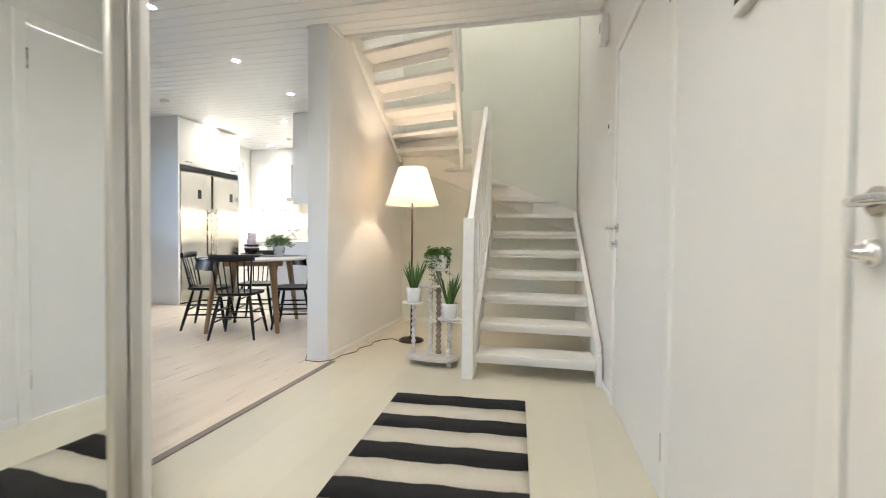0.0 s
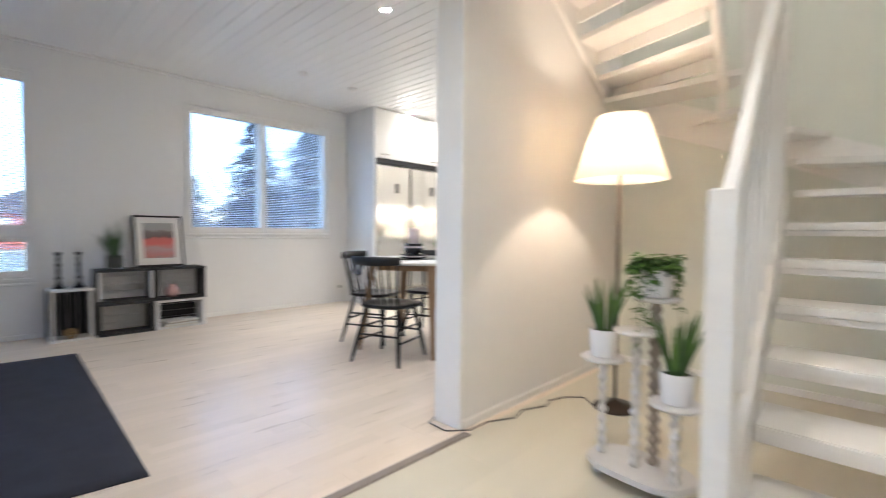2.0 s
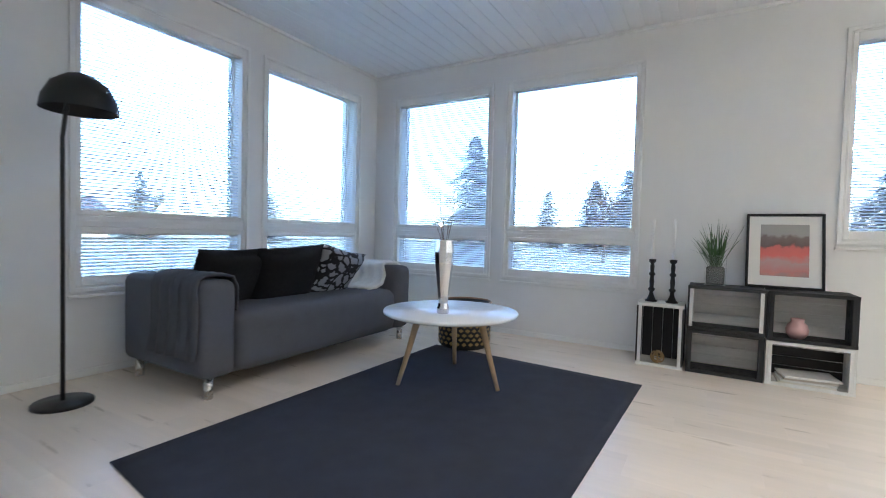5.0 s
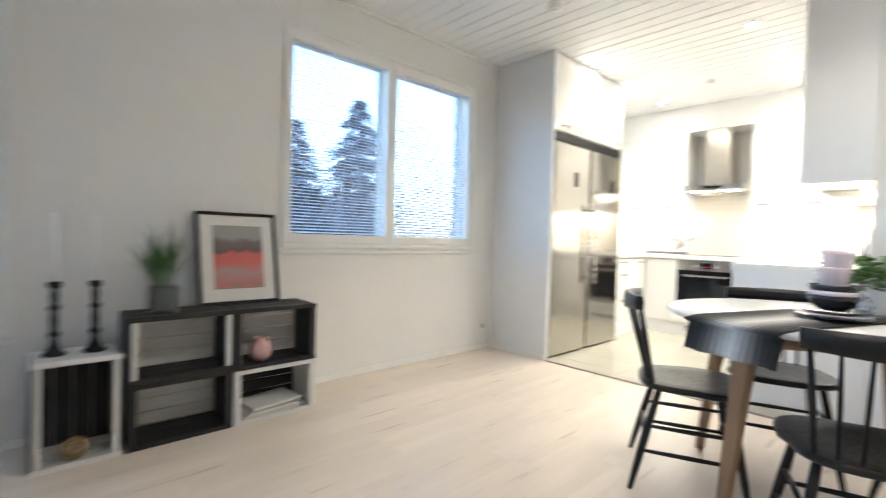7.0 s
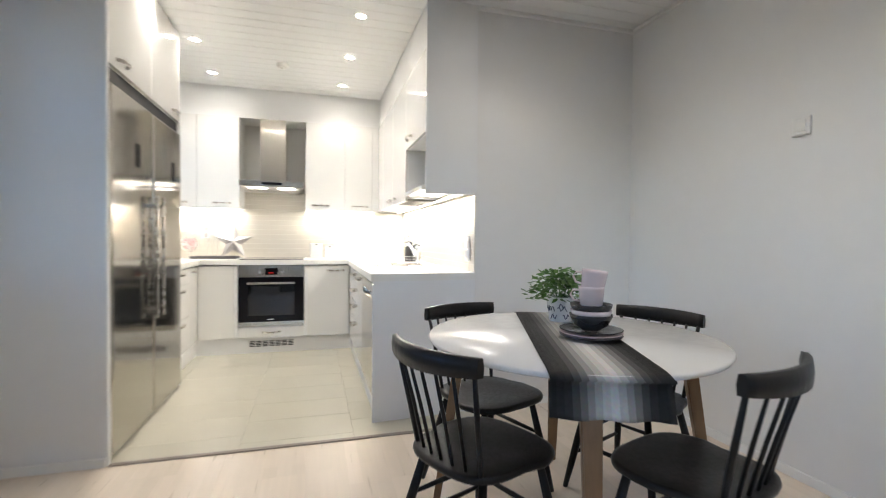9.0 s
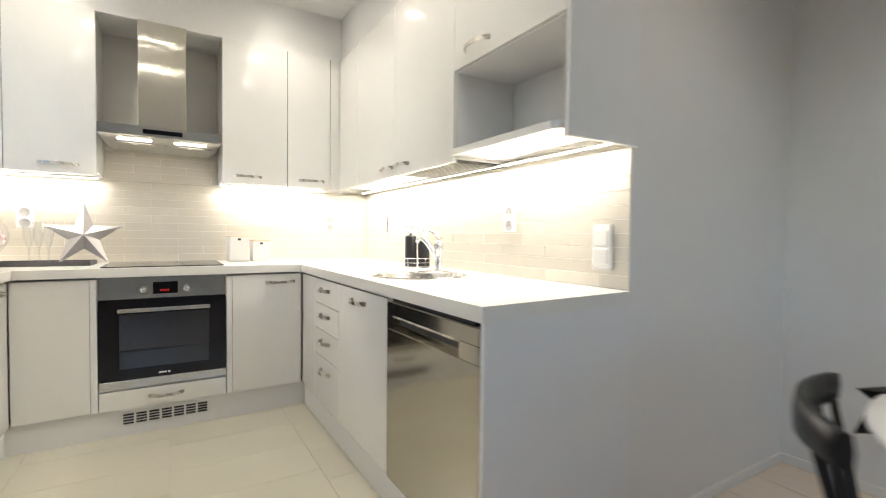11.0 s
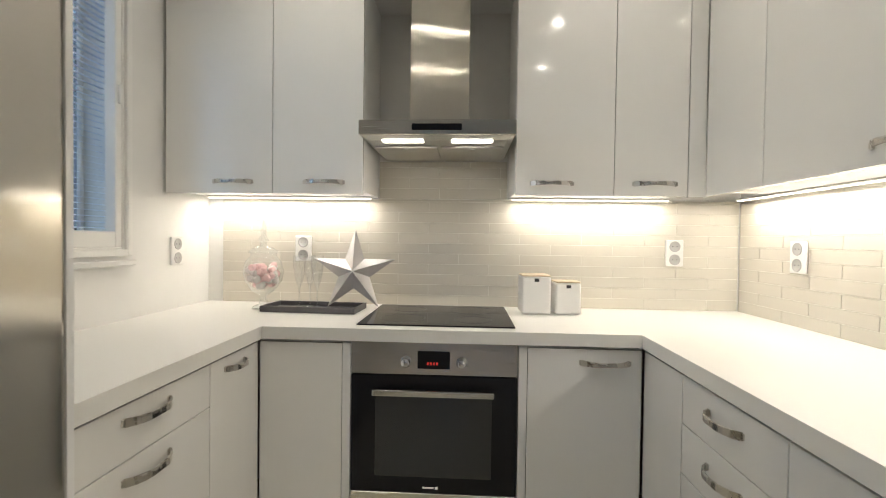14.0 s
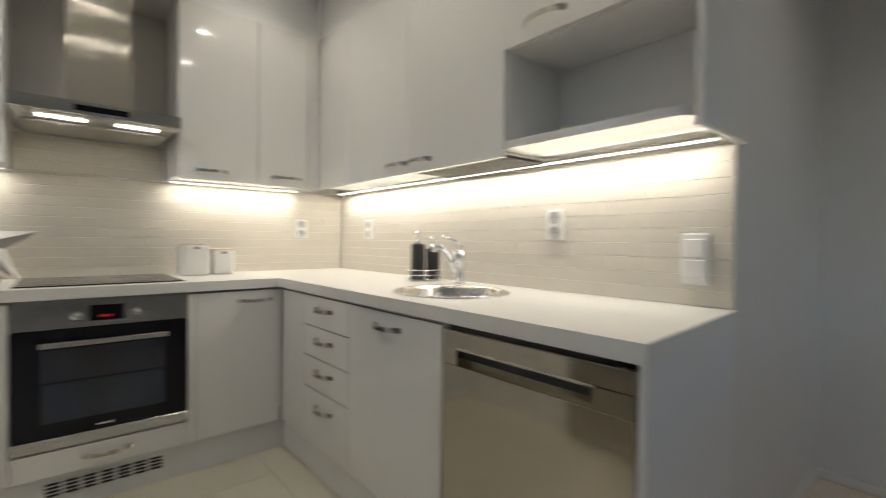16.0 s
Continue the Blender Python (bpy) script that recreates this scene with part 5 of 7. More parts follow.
for x, y, nm, lab in ((-4.51, 4.03, "ceiling_hook_plate", "small white ceiling lamp outlet"), (-4.56, 4.68, "smoke_detector", "round white smoke detector"), (-3.79, 0.20, "ceiling_hook_plate", "small white ceiling lamp outlet"), (-4.26, 6.92, "ceiling_vent", "round white ceiling vent")):
    d = thing(nm, lab + " on the ceiling", "ceiling fitting", pose(x, y, CEIL))
    bm = bmesh.new()
    r = 0.05 if nm != "ceiling_hook_plate" else 0.042
    lathe(bm, [(r, -0.001), (r, -0.022), (r * 0.9, -0.030), (r * 0.55, -0.034), (0.0, -0.034)], n=28, closed=False)
    part("cover", bm, white_plastic, d)
    bm = bmesh.new()
    lathe(bm, [(r * 0.35, -0.033), (r * 0.35, -0.040), (0.0, -0.041)], n=16, closed=False)
    part("cap", bm, white_plastic, d)

# recessed ceiling spots
# the last two, over the hall, are unseen and added to light it
for x, y in ((-2.85, 3.77), (-2.90, 4.77), (-2.78, 2.77), (-3.70, 5.87), (-3.72, 6.60), (-3.74, 7.32), (-4.87, 5.87), (-4.87, 6.60), (-4.89, 7.32), (-0.78, 0.8), (-0.78, 2.55)):
    sp = thing("ceiling_spot", "small round lit recessed ceiling spot; the hall pair is added", "spotlight", pose(x, y, CEIL), group="recessed ceiling spots")
    bm = bmesh.new()
    lathe(bm, [(0.034, -0.0005), (0.043, -0.001), (0.043, -0.004), (0.034, -0.006), (0.031, -0.003)], n=28, closed=False)
    part("ring", bm, white_plastic, sp)
    bm = bmesh.new()
    lathe(bm, [(0.031, -0.0025), (0.0, -0.0035)], n=24, closed=False)
    part("lens", bm, spot_glow, sp, "glowing lens")
    lamp("spot_light", "SPOT", pose(x, y, CEIL - 0.02), HALL_POWER if x > -1 else SPOT_POWER * (1.1 if y < 5 else 1.0), NEUTRAL, 0.02, spot=132, blend=0.8)

# ---------------------------------------------------------------- living room
rug_navy = material("rug_navy", (0.026, 0.029, 0.044), 0.95, vary=0.25, scale=50, bump=0.7, bump_scale=500)
bm = bmesh.new()
N = 30
grid = []
cs = [Vector((-4.79, 0.60, 0)), Vector((-2.445, 0.55, 0)), Vector((-2.23, 2.09, 0)), Vector((-4.67, 2.178, 0))]
for j in range(N + 1):
    row = []
    for i in range(N + 1):
        u, v = i / N, j / N
        p = (cs[0] * (1 - u) + cs[1] * u) * (1 - v) + (cs[3] * (1 - u) + cs[2] * u) * v
        edge = min(u, 1 - u, v, 1 - v)
        wav = 0.002 * math.sin(u * 21) * math.sin(v * 17)
        p.z = 0.0095 + 0.25 * wav - (0.003 if edge < 0.001 else 0)
        row.append(bm.verts.new(p))
    grid.append(row)
for a, b in zip(grid, grid[1:]):
    for i in range(N):
        bm.faces.new((a[i], a[i + 1], b[i + 1], b[i])).smooth = True
out = bmesh.ops.extrude_face_region(bm, geom=bm.faces[:])
for v in [g for g in out["geom"] if isinstance(g, bmesh.types.BMVert)]:
    v.co.z = 0.0006
tagged(part("area_rug", bm, rug_navy), "dark navy flat-woven rug on the laminate floor", "rug")

# sofa
sofa_cloth = material("sofa_cloth", (0.098, 0.102, 0.120), 0.95, vary=0.10, scale=60, bump=0.5, bump_scale=600)
dark_cloth = material("dark_cloth", (0.0035, 0.0035, 0.005), 0.97, vary=0.3, scale=40, bump=0.6, bump_scale=300)


sf = thing("sofa", "grey upholstered two-seat sofa with metal feet", "sofa")
SX0, SX1, SY0, SY1 = -4.86, -2.98, -0.56, 0.29
def rounded(name, b, r, label="", mat_=None):
    bm = bmesh.new()
    rbox(bm, *b, r=r, seg=4)
    for f in bm.faces:
        f.smooth = True
    return part(name, bm, mat_ or sofa_cloth, sf, label)


rounded("base", (SX0 + 0.05, SX1 - 0.05, SY0 + 0.05, SY1 - 0.06, 0.108, 0.20), 0.02)
rounded("seat", (SX0 + 0.195, SX1 - 0.195, SY0 + 0.20, SY1 + 0.004, 0.105, 0.452), 0.085)
rounded("backrest", (SX0 + 0.18, SX1 - 0.18, SY0, SY0 + 0.27, 0.12, 0.64), 0.06)
rounded("armrest", (SX1 - 0.205, SX1, SY0 + 0.005, SY1 - 0.002, 0.11, 0.64), 0.06)
rounded("armrest", (SX0, SX0 + 0.205, SY0 + 0.005, SY1 - 0.002, 0.11, 0.64), 0.06)
for x in (SX0 + 0.07, SX1 - 0.07):
    for y in (SY0 + 0.08, SY1 - 0.07):
        bm = bmesh.new()
        lathe(bm, [(0.023, 0.0), (0.025, 0.003), (0.025, 0.112)], (x, y, 0), n=20)
        part("foot", bm, steel_plain, sf, "round brushed metal foot")


def cushion(label, mat_, m, w, h, t):
    """A soft square cushion: pinched corners and a full middle."""
    bm = bmesh.new()
    n = 14
    for s in (-1, 1):
        g = []
        for j in range(n + 1):
            row = []
            for i in range(n + 1):
                u, v = i / n * 2 - 1, j / n * 2 - 1
                f = (1 - u ** 4) * (1 - v ** 4)
                pin = 1 - 0.07 * (1 - abs(u * v)) * max(abs(u), abs(v)) ** 3
                row.append(bm.verts.new((u * w / 2 * pin, s * (t / 2 * f ** 0.5 + 0.004) + 0.006 * math.sin(3 * u + 2 * v), v * h / 2 * pin)))
            g.append(row)
        for a, b in zip(g, g[1:]):
            for i in range(n):
                bm.faces.new((a[i], a[i + 1], b[i + 1], b[i])).smooth = True
    bmesh.ops.remove_doubles(bm, verts=bm.verts[:], dist=0.012)
    ob = part("cushion", bm, mat_)
    ob.matrix_world = m
    return tagged(ob, label, "cushion")


def blotch_material():
    m = material("leaf_print", (0.5, 0.5, 0.5), 0.9, bump=0.4, bump_scale=400)
    nt = m.node_tree
    b = nt.nodes["Principled BSDF"]
    tc = nt.nodes.new("ShaderNodeTexCoord")
    vo = nt.nodes.new("ShaderNodeTexVoronoi")
    vo.feature = "DISTANCE_TO_EDGE"
    vo.inputs["Scale"].default_value = 11
    ns = nt.nodes.new("ShaderNodeTexNoise")
    ns.inputs["Scale"].default_value = 9
    mixv = nt.nodes.new("ShaderNodeVectorMath")
    mixv.operation = "MULTIPLY_ADD"
    mixv.inputs[1].default_value = (0.12, 0.12, 0.12)
    nt.links.new(tc.outputs["Object"], ns.inputs["Vector"])
    nt.links.new(ns.outputs["Color"], mixv.inputs[0])
    nt.links.new(tc.outputs["Object"], mixv.inputs[2])
    nt.links.new(mixv.outputs[0], vo.inputs["Vector"])
    ramp = nt.nodes.new("ShaderNodeValToRGB")
    ramp.color_ramp.elements[0].position, ramp.color_ramp.elements[0].color = 0.10, (0.006, 0.006, 0.008, 1)
    ramp.color_ramp.elements[1].position, ramp.color_ramp.elements[1].color = 0.13, (0.30, 0.30, 0.31, 1)
    nt.links.new(vo.outputs["Distance"], ramp.inputs[0])
    nt.links.new(ramp.outputs[0], b.inputs["Base Color"])
    return m


cushion("black fluffy cushion leaning on the sofa back", dark_cloth, pose(-3.40, -0.10, 0.605, -28, 0, 4), 0.58, 0.42, 0.16)
cushion("black cushion leaning on the sofa back", dark_cloth, pose(-3.78, -0.04, 0.615, -28, 3, -4), 0.54, 0.43, 0.16)
cushion("black cushion behind the front cushions", dark_cloth, pose(-3.92, -0.16, 0.605, -22, 0, 2), 0.42, 0.40, 0.14)
cushion("black and grey patterned cushion on the sofa", blotch_material(), pose(-4.22, -0.02, 0.60, -34, -10, 4), 0.50, 0.42, 0.14)


def draped(name, label, mat_, profile, w0, w1, axis, m, wave=0.008, thick=0.010):
    """Cloth laid along a profile in (y, z), spread along x from w0 to w1, with soft folds."""
    bm = bmesh.new()
    pts = [Vector((0, a, b)) for a, b in profile]
    rows__ = []
    n = 22
    for k, p in enumerate(pts):
        row = []
        for j in range(n + 1):
            x = w0 + (w1 - w0) * j / n
            f = k / (len(pts) - 1)
            row.append(bm.verts.new((x + 0.02 * math.sin(k * 0.8), p.y + wave * math.sin(j * 1.3 + k * 0.35), p.z + wave * 0.6 * math.sin(j * 1.7 + 1))))
        rows__.append(row)
    for a, b in zip(rows__, rows__[1:]):
        for j in range(n):
            bm.faces.new((a[j], a[j + 1], b[j + 1], b[j])).smooth = True
    bm.normal_update()
    bmesh.ops.solidify(bm, geom=bm.faces[:], thickness=thick)
    ob = part(name, bm, mat_)
    ob.matrix_world = m
    return tagged(ob, label, "throw")


grey_throw = material("grey_throw", (0.075, 0.077, 0.088), 0.95, vary=0.15, scale=50, bump=0.6, bump_scale=300)
fleece = material("fleece", (0.70, 0.67, 0.62), 0.95, vary=0.08, scale=40, bump=1.0, bump_scale=160)
# over the arm nearest the dining corner: local y runs along world x
draped("throw_blanket", "dark grey throw folded over the sofa arm", grey_throw,
       [(0.217, 0.46), (0.217, 0.52), (0.213, 0.60), (0.195, 0.648), (0.16, 0.658), (0.12, 0.658), (0.06, 0.656), (0.018, 0.635), (-0.006, 0.59), (-0.010, 0.50), (-0.012, 0.40), (-0.014, 0.30), (-0.016, 0.22)], -0.08, 0.36, 0,
       pose(SX1, 0.0, 0, 0, 0, 90) @ pose(-0.12, 0, 0), 0.007)
draped("fleece_throw", "white fleece throw over the far sofa arm", fleece,
       [(-0.20, 0.468), (-0.12, 0.475), (-0.05, 0.50), (-0.012, 0.56), (-0.012, 0.62), (0.0, 0.658), (0.05, 0.670), (0.11, 0.670), (0.18, 0.662), (0.216, 0.63), (0.222, 0.55)], -0.22, 0.26, 0,
       pose(SX0 + 0.205, 0.0, 0, 0, 0, 90) @ pose(-0.12, 0, 0), 0.012, 0.026)

# coffee table with a tall vase
ct = thing("coffee_table", "round white coffee table on three pale wooden legs", "table", pose(-4.03, 1.15, 0.0095))
bm = bmesh.new()
lathe(bm, [(0.0, 0.415), (0.385, 0.415), (0.41, 0.424), (0.414, 0.434), (0.41, 0.442), (0.0, 0.442)], n=64, closed=False)
part("tabletop", bm, table_white, ct)
for fx, fy in ((-0.01, 0.325), (0.24, -0.215), (-0.345, -0.15)):
    bm = bmesh.new()
    tube(bm, [(fx, fy, 0.0), (fx * 0.80, fy * 0.80, 0.21), (fx * 0.62, fy * 0.62, 0.418)], [0.012, 0.017, 0.022], n=14)
    part("leg", bm, light_wood, ct)
va = thing("silver_vase", "tall faceted silver vase with small glowing lights", "vase", pose(-3.90, 1.17, 0.452))
bm = bmesh.new()
lathe(bm, [(0.0, 0.0), (0.036, 0.0), (0.036, 0.03), (0.028, 0.06), (0.040, 0.18), (0.055, 0.30), (0.058, 0.36), (0.050, 0.43), (0.046, 0.43), (0.052, 0.36), (0.046, 0.28), (0.0, 0.20)], n=9, closed=False)
for f in bm.faces:
    f.smooth = False
part("vase_body", bm, material("silver_glass", (0.62, 0.62, 0.64), 0.14, metal=1.0, vary=0.08, scale=18), va)
for i in range(9):
    a, hh, rr = i * 2.4, 0.52 + 0.035 * ((i * 5) % 9), 0.03 + 0.008 * (i % 5)
    bm = bmesh.new()
    tube(bm, [(0, 0, 0.30), (math.cos(a) * rr * 0.6, math.sin(a) * rr * 0.6, 0.45), (math.cos(a) * rr * 1.6, math.sin(a) * rr * 1.6, hh)], [0.0022, 0.0018, 0.001], n=5)
    tw = part("twig", bm, material("twig", (0.16, 0.12, 0.09), 0.7), va)
    bm = bmesh.new()
    lathe(bm, [(0.0, -0.012), (0.0085, 0.0), (0.0, 0.016)], (math.cos(a) * rr * 1.6, math.sin(a) * rr * 1.6, hh), n=8)
    part("light", bm, glow("fairy_light", (1.0, 0.75, 0.45), 1.0), va, "small glowing bulb")

# gold and black woven basket
bk = thing("basket", "round gold and black woven basket on the floor", "basket", pose(-4.93, 0.78, 0))
gold, black_metal = material("gold_weave", (0.45, 0.31, 0.12), 0.4, metal=0.7, vary=0.2, scale=40), material("black_metal", (0.012, 0.012, 0.012), 0.5, vary=0.2)
bm = bmesh.new()
lathe(bm, [(0.0, 0.004), (0.19, 0.004), (0.21, 0.03), (0.215, 0.36), (0.207, 0.36), (0.20, 0.035), (0.0, 0.012)], n=40, closed=False)
part("liner", bm, black_metal, bk)
bm = bmesh.new()
for r_ in range(9):
    for i in range(26):
        a = 2 * math.pi * (i + 0.5 * (r_ % 2)) / 26
        z = 0.035 + r_ * 0.036
        d0, d1 = 0.0215, 0.016
        c0 = Vector((math.cos(a) * 0.217, math.sin(a) * 0.217, z + 0.018))
        tx = Vector((-math.sin(a), math.cos(a), 0))
        vs = [bm.verts.new(c0 + tx * d0 * u + Vector((0, 0, d1 * v))) for u, v in ((-1, 0), (0, -1), (1, 0), (0, 1))]
        bm.faces.new(vs)
tagged(part("weave", bm, gold, bk), kind="stuff")
bm = bmesh.new()
tube(bm, [(math.cos(2 * math.pi * i / 40) * 0.214, math.sin(2 * math.pi * i / 40) * 0.214, 0.365) for i in range(41)], 0.009, n=8, caps=False)
part("rim", bm, walnut, bk)

# black dome floor lamp beside the sofa
fl = thing("floor_lamp", "black floor lamp with a dome shade beside the sofa", "lamp", pose(-2.60, -0.30, 0))
bm = bmesh.new()
lathe(bm, [(0.13, 0.0), (0.13, 0.012), (0.125, 0.018), (0.015, 0.022)], n=36)
part("base", bm, black_plastic, fl)
bm = bmesh.new()
tube(bm, [(0, 0, 0.02), (0, 0, 1.35), (-0.02, 0.02, 1.60), (-0.06, 0.04, 1.68)], 0.010, n=10)
part("pole", bm, black_plastic, fl)
bm = bmesh.new()
lathe(bm, [(0.165, 1.49), (0.155, 1.55), (0.12, 1.62), (0.06, 1.665), (0.015, 1.68), (0.0, 1.68), (0.015, 1.675), (0.058, 1.658), (0.116, 1.614), (0.150, 1.548), (0.160, 1.49)], (-0.06, 0.04, 0), n=40, closed=False)
part("shade", bm, black_metal, fl)

# wooden crates on the west wall
crate_black = material("crate_black", (0.012, 0.012, 0.013), 0.6, vary=0.3, scale=25, bump=0.2, bump_scale=90)
crate_white = material("crate_white", (0.66, 0.65, 0.62), 0.6, vary=0.06, scale=25, bump=0.2, bump_scale=90)
crate_grey = material("crate_grey", (0.82, 0.80, 0.76), 0.65, vary=0.08, scale=20, bump=0.2, bump_scale=90, stretch=(1, 1, 6))


def crate(m, w, h, label, post, board, back, d=0.27, upright=False, edge=None, top=None):
    """A slatted crate lying on its side, open towards y-: x across, z up."""
    c = thing("wooden_crate", label, "crate", m, group="stacked wooden crates")
    k = 0.012
    nb = 4
    for s in (0, 1):
        z0, z1 = (0.0, k) if s == 0 else (h - k, h)
        for i in range(3):
            y0 = i * d / 3
            bm = bmesh.new()
            rbox(bm, 0.004, w - 0.004, y0 + 0.003, y0 + d / 3 - 0.003, z0 + 0.0005, z1, r=0.0015)
            part("board", bm, top or board, c)
    for s in (0, 1):
        x0 = 0.0 if s == 0 else w - k
        for i in range(3):
            y0 = i * d / 3
            bm = bmesh.new()
            rbox(bm, x0, x0 + k, y0 + 0.003, y0 + d / 3 - 0.003, k + 0.001, h - k - 0.001, r=0.0015)
            part("board", bm, board, c)
    for i in range(nb):
        bm = bmesh.new()
        if upright:
            a = k + (w - 2 * k) * i / nb
            rbox(bm, a + 0.002, a + (w - 2 * k) / nb - 0.002, d, d + 0.01, 0.001, h - 0.001, r=0.0015)
        else:
            a = k + (h - 2 * k) * i / nb
            rbox(bm, 0.001, w - 0.001, d, d + 0.01, a + 0.002, a + (h - 2 * k) / nb - 0.002, r=0.0015)
        part("back_slat", bm, back, c)
    for x in (k, w - k - 0.022):
        bm = bmesh.new()
        rbox(bm, x, x + 0.022, -0.002, 0.024, k, h - k, r=0.002)
        part("post", bm, post, c)
    for lo in (h - 0.022, 0.0005):
        bm = bmesh.new()
        rbox(bm, 0.0, w, -0.004, 0.0, lo, lo + 0.0215, r=0.001)
        part("front_edge", bm, edge or post, c)
    return c


MC = lambda y, z: pose(-5.20, y, z, 0, 0, 90)
crate(MC(2.065, 0), 0.31, 0.455, "upright wooden crate with white edges and a black inside", crate_white, crate_black, crate_black, upright=True, top=crate_white)
crate(MC(2.392, 0), 0.452, 0.300, "black wooden crate with a pale slatted back", crate_black, crate_black, crate_grey)
crate(MC(2.392, 0.302), 0.452, 0.305, "wooden crate with white posts and black boards", crate_white, crate_black, crate_grey, edge=crate_black)
crate(MC(2.850, 0), 0.452, 0.285, "white-edged wooden crate with a black back", crate_white, crate_white, crate_black)
crate(MC(2.850, 0.287), 0.452, 0.320, "black wooden crate with a pale slatted back", crate_black, crate_black, crate_grey)
for i, (w_, col) in enumerate(((0.30, (0.62, 0.58, 0.50)), (0.29, (0.70, 0.69, 0.66)), (0.28, (0.45, 0.40, 0.34)), (0.30, (0.72, 0.71, 0.68)))):
    b = thing("magazine", "magazine lying in a stack in a crate", "magazine", pose(-5.33, 3.07 + 0.006 * i, 0.0135 + i * 0.0135, 0, 0, 90 + 3 * i), group="stack of magazines")
    bm = bmesh.new()
    rbox(bm, -w_ / 2, w_ / 2, -0.105, 0.105, 0.0, 0.0128, r=0.0015)
    part("page_block", bm, material("paper", col, 0.7, vary=0.05, scale=40), b)
pv = thing("pink_vase", "small pink ceramic vase standing in a crate", "vase", pose(-5.30, 3.02, 0.300))
bm = bmesh.new()
lathe(bm, [(0.0, 0.0), (0.035, 0.0), (0.058, 0.03), (0.062, 0.06), (0.050, 0.095), (0.034, 0.11), (0.038, 0.13), (0.034, 0.13), (0.030, 0.112), (0.0, 0.09)], n=32, closed=False)
part("vase_body", bm, material("pink_glaze", (0.62, 0.38, 0.36), 0.35, vary=0.05), pv)
bs = thing("wicker_ball", "small tan wicker ball in the upright crate", "ornament", pose(-5.25, 2.21, 0.062))
bm = bmesh.new()
for i in range(9):
    ax = Euler((i * 1.1, i * 0.7, i * 0.4)).to_matrix()
    tube(bm, [ax @ Vector((math.cos(2 * math.pi * k / 20) * 0.045, math.sin(2 * math.pi * k / 20) * 0.045, 0)) for k in range(21)], 0.004, n=5, caps=False)
part("wicker", bm, material("wicker", (0.34, 0.22, 0.10), 0.7, vary=0.2, scale=40), bs)

# on the crates
for y in (2.145, 2.285):
    cd = thing("candlestick", "turned black candlestick with a white candle", "candlestick", pose(-5.33, y, 0.4555), group="pair of candlesticks")
    bm = bmesh.new()
    lathe(bm, [(0.0, 0.0), (0.042, 0.0), (0.044, 0.006), (0.030, 0.016), (0.016, 0.05), (0.013, 0.075), (0.022, 0.085), (0.024, 0.095), (0.014, 0.105), (0.017, 0.15), (0.013, 0.19), (0.022, 0.20), (0.022, 0.21), (0.013, 0.22), (0.016, 0.26), (0.012, 0.285), (0.024, 0.295), (0.026, 0.315), (0.010, 0.318)], n=24)
    part("holder", bm, black_wood, cd)
    bm = bmesh.new()
    lathe(bm, [(0.011, 0.3185), (0.0095, 0.60), (0.006, 0.612), (0.0, 0.613)], n=16)
    part("candle", bm, material("candle_wax", (0.80, 0.79, 0.77), 0.45), cd, "tall white candle")
gv = thing("grass_vase", "clear square glass vase with green grass", "plant", pose(-5.33, 2.55, 0.6085))
bm = bmesh.new()
rbox(bm, -0.065, 0.065, -0.065, 0.065, 0.0005, 0.215, r=0.003)
part("vase_glass", bm, clear_glass, gv)
bm = bmesh.new()
rbox(bm, -0.056, 0.056, -0.056, 0.056, 0.006, 0.13, r=0.01)
part("soil", bm, material("dark_moss", (0.02, 0.025, 0.015), 0.9, vary=0.3, scale=50, bump=0.7), gv)
bm = bmesh.new()
rnd = random.Random(3)
for i in range(110):
    a, sp_ = rnd.uniform(0, 6.28), rnd.uniform(0.05, 0.6)
    leaf(bm, (rnd.uniform(-0.03, 0.03), rnd.uniform(-0.03, 0.03), 0.10), (math.cos(a) * sp_, math.sin(a) * sp_, 1), rnd.uniform(0.22, 0.40), 0.009, rnd.uniform(0.0, 0.5), n=4)
tagged(part("grass", bm, leaf_dark, gv), kind="stuff")

pc = thing("framed_picture", "black framed pink and grey abstract print leaning on the wall", "picture", pose(-5.405, 2.95, 0.6085, 0, 0, 90) @ pose(0, 0, 0, -12, 0, 0))
bm = bmesh.new()
W2, H2 = 0.218, 0.52
for b in ((-W2, -W2 + 0.016, 0, H2), (W2 - 0.016, W2, 0, H2), (-W2 + 0.016, W2 - 0.016, H2 - 0.016, H2), (-W2 + 0.016, W2 - 0.016, 0, 0.016)):
    rbox(bm, b[0], b[1], -0.012, 0.018, b[2], b[3], r=0.002)
part("frame", bm, black_wood, pc)
bm = bmesh.new()
rbox(bm, -W2 + 0.012, W2 - 0.012, 0.002, 0.010, 0.012, H2 - 0.012)
part("mat_board", bm, material("mat_board", (0.80, 0.78, 0.74), 0.85, vary=0.01), pc, "white mat board")


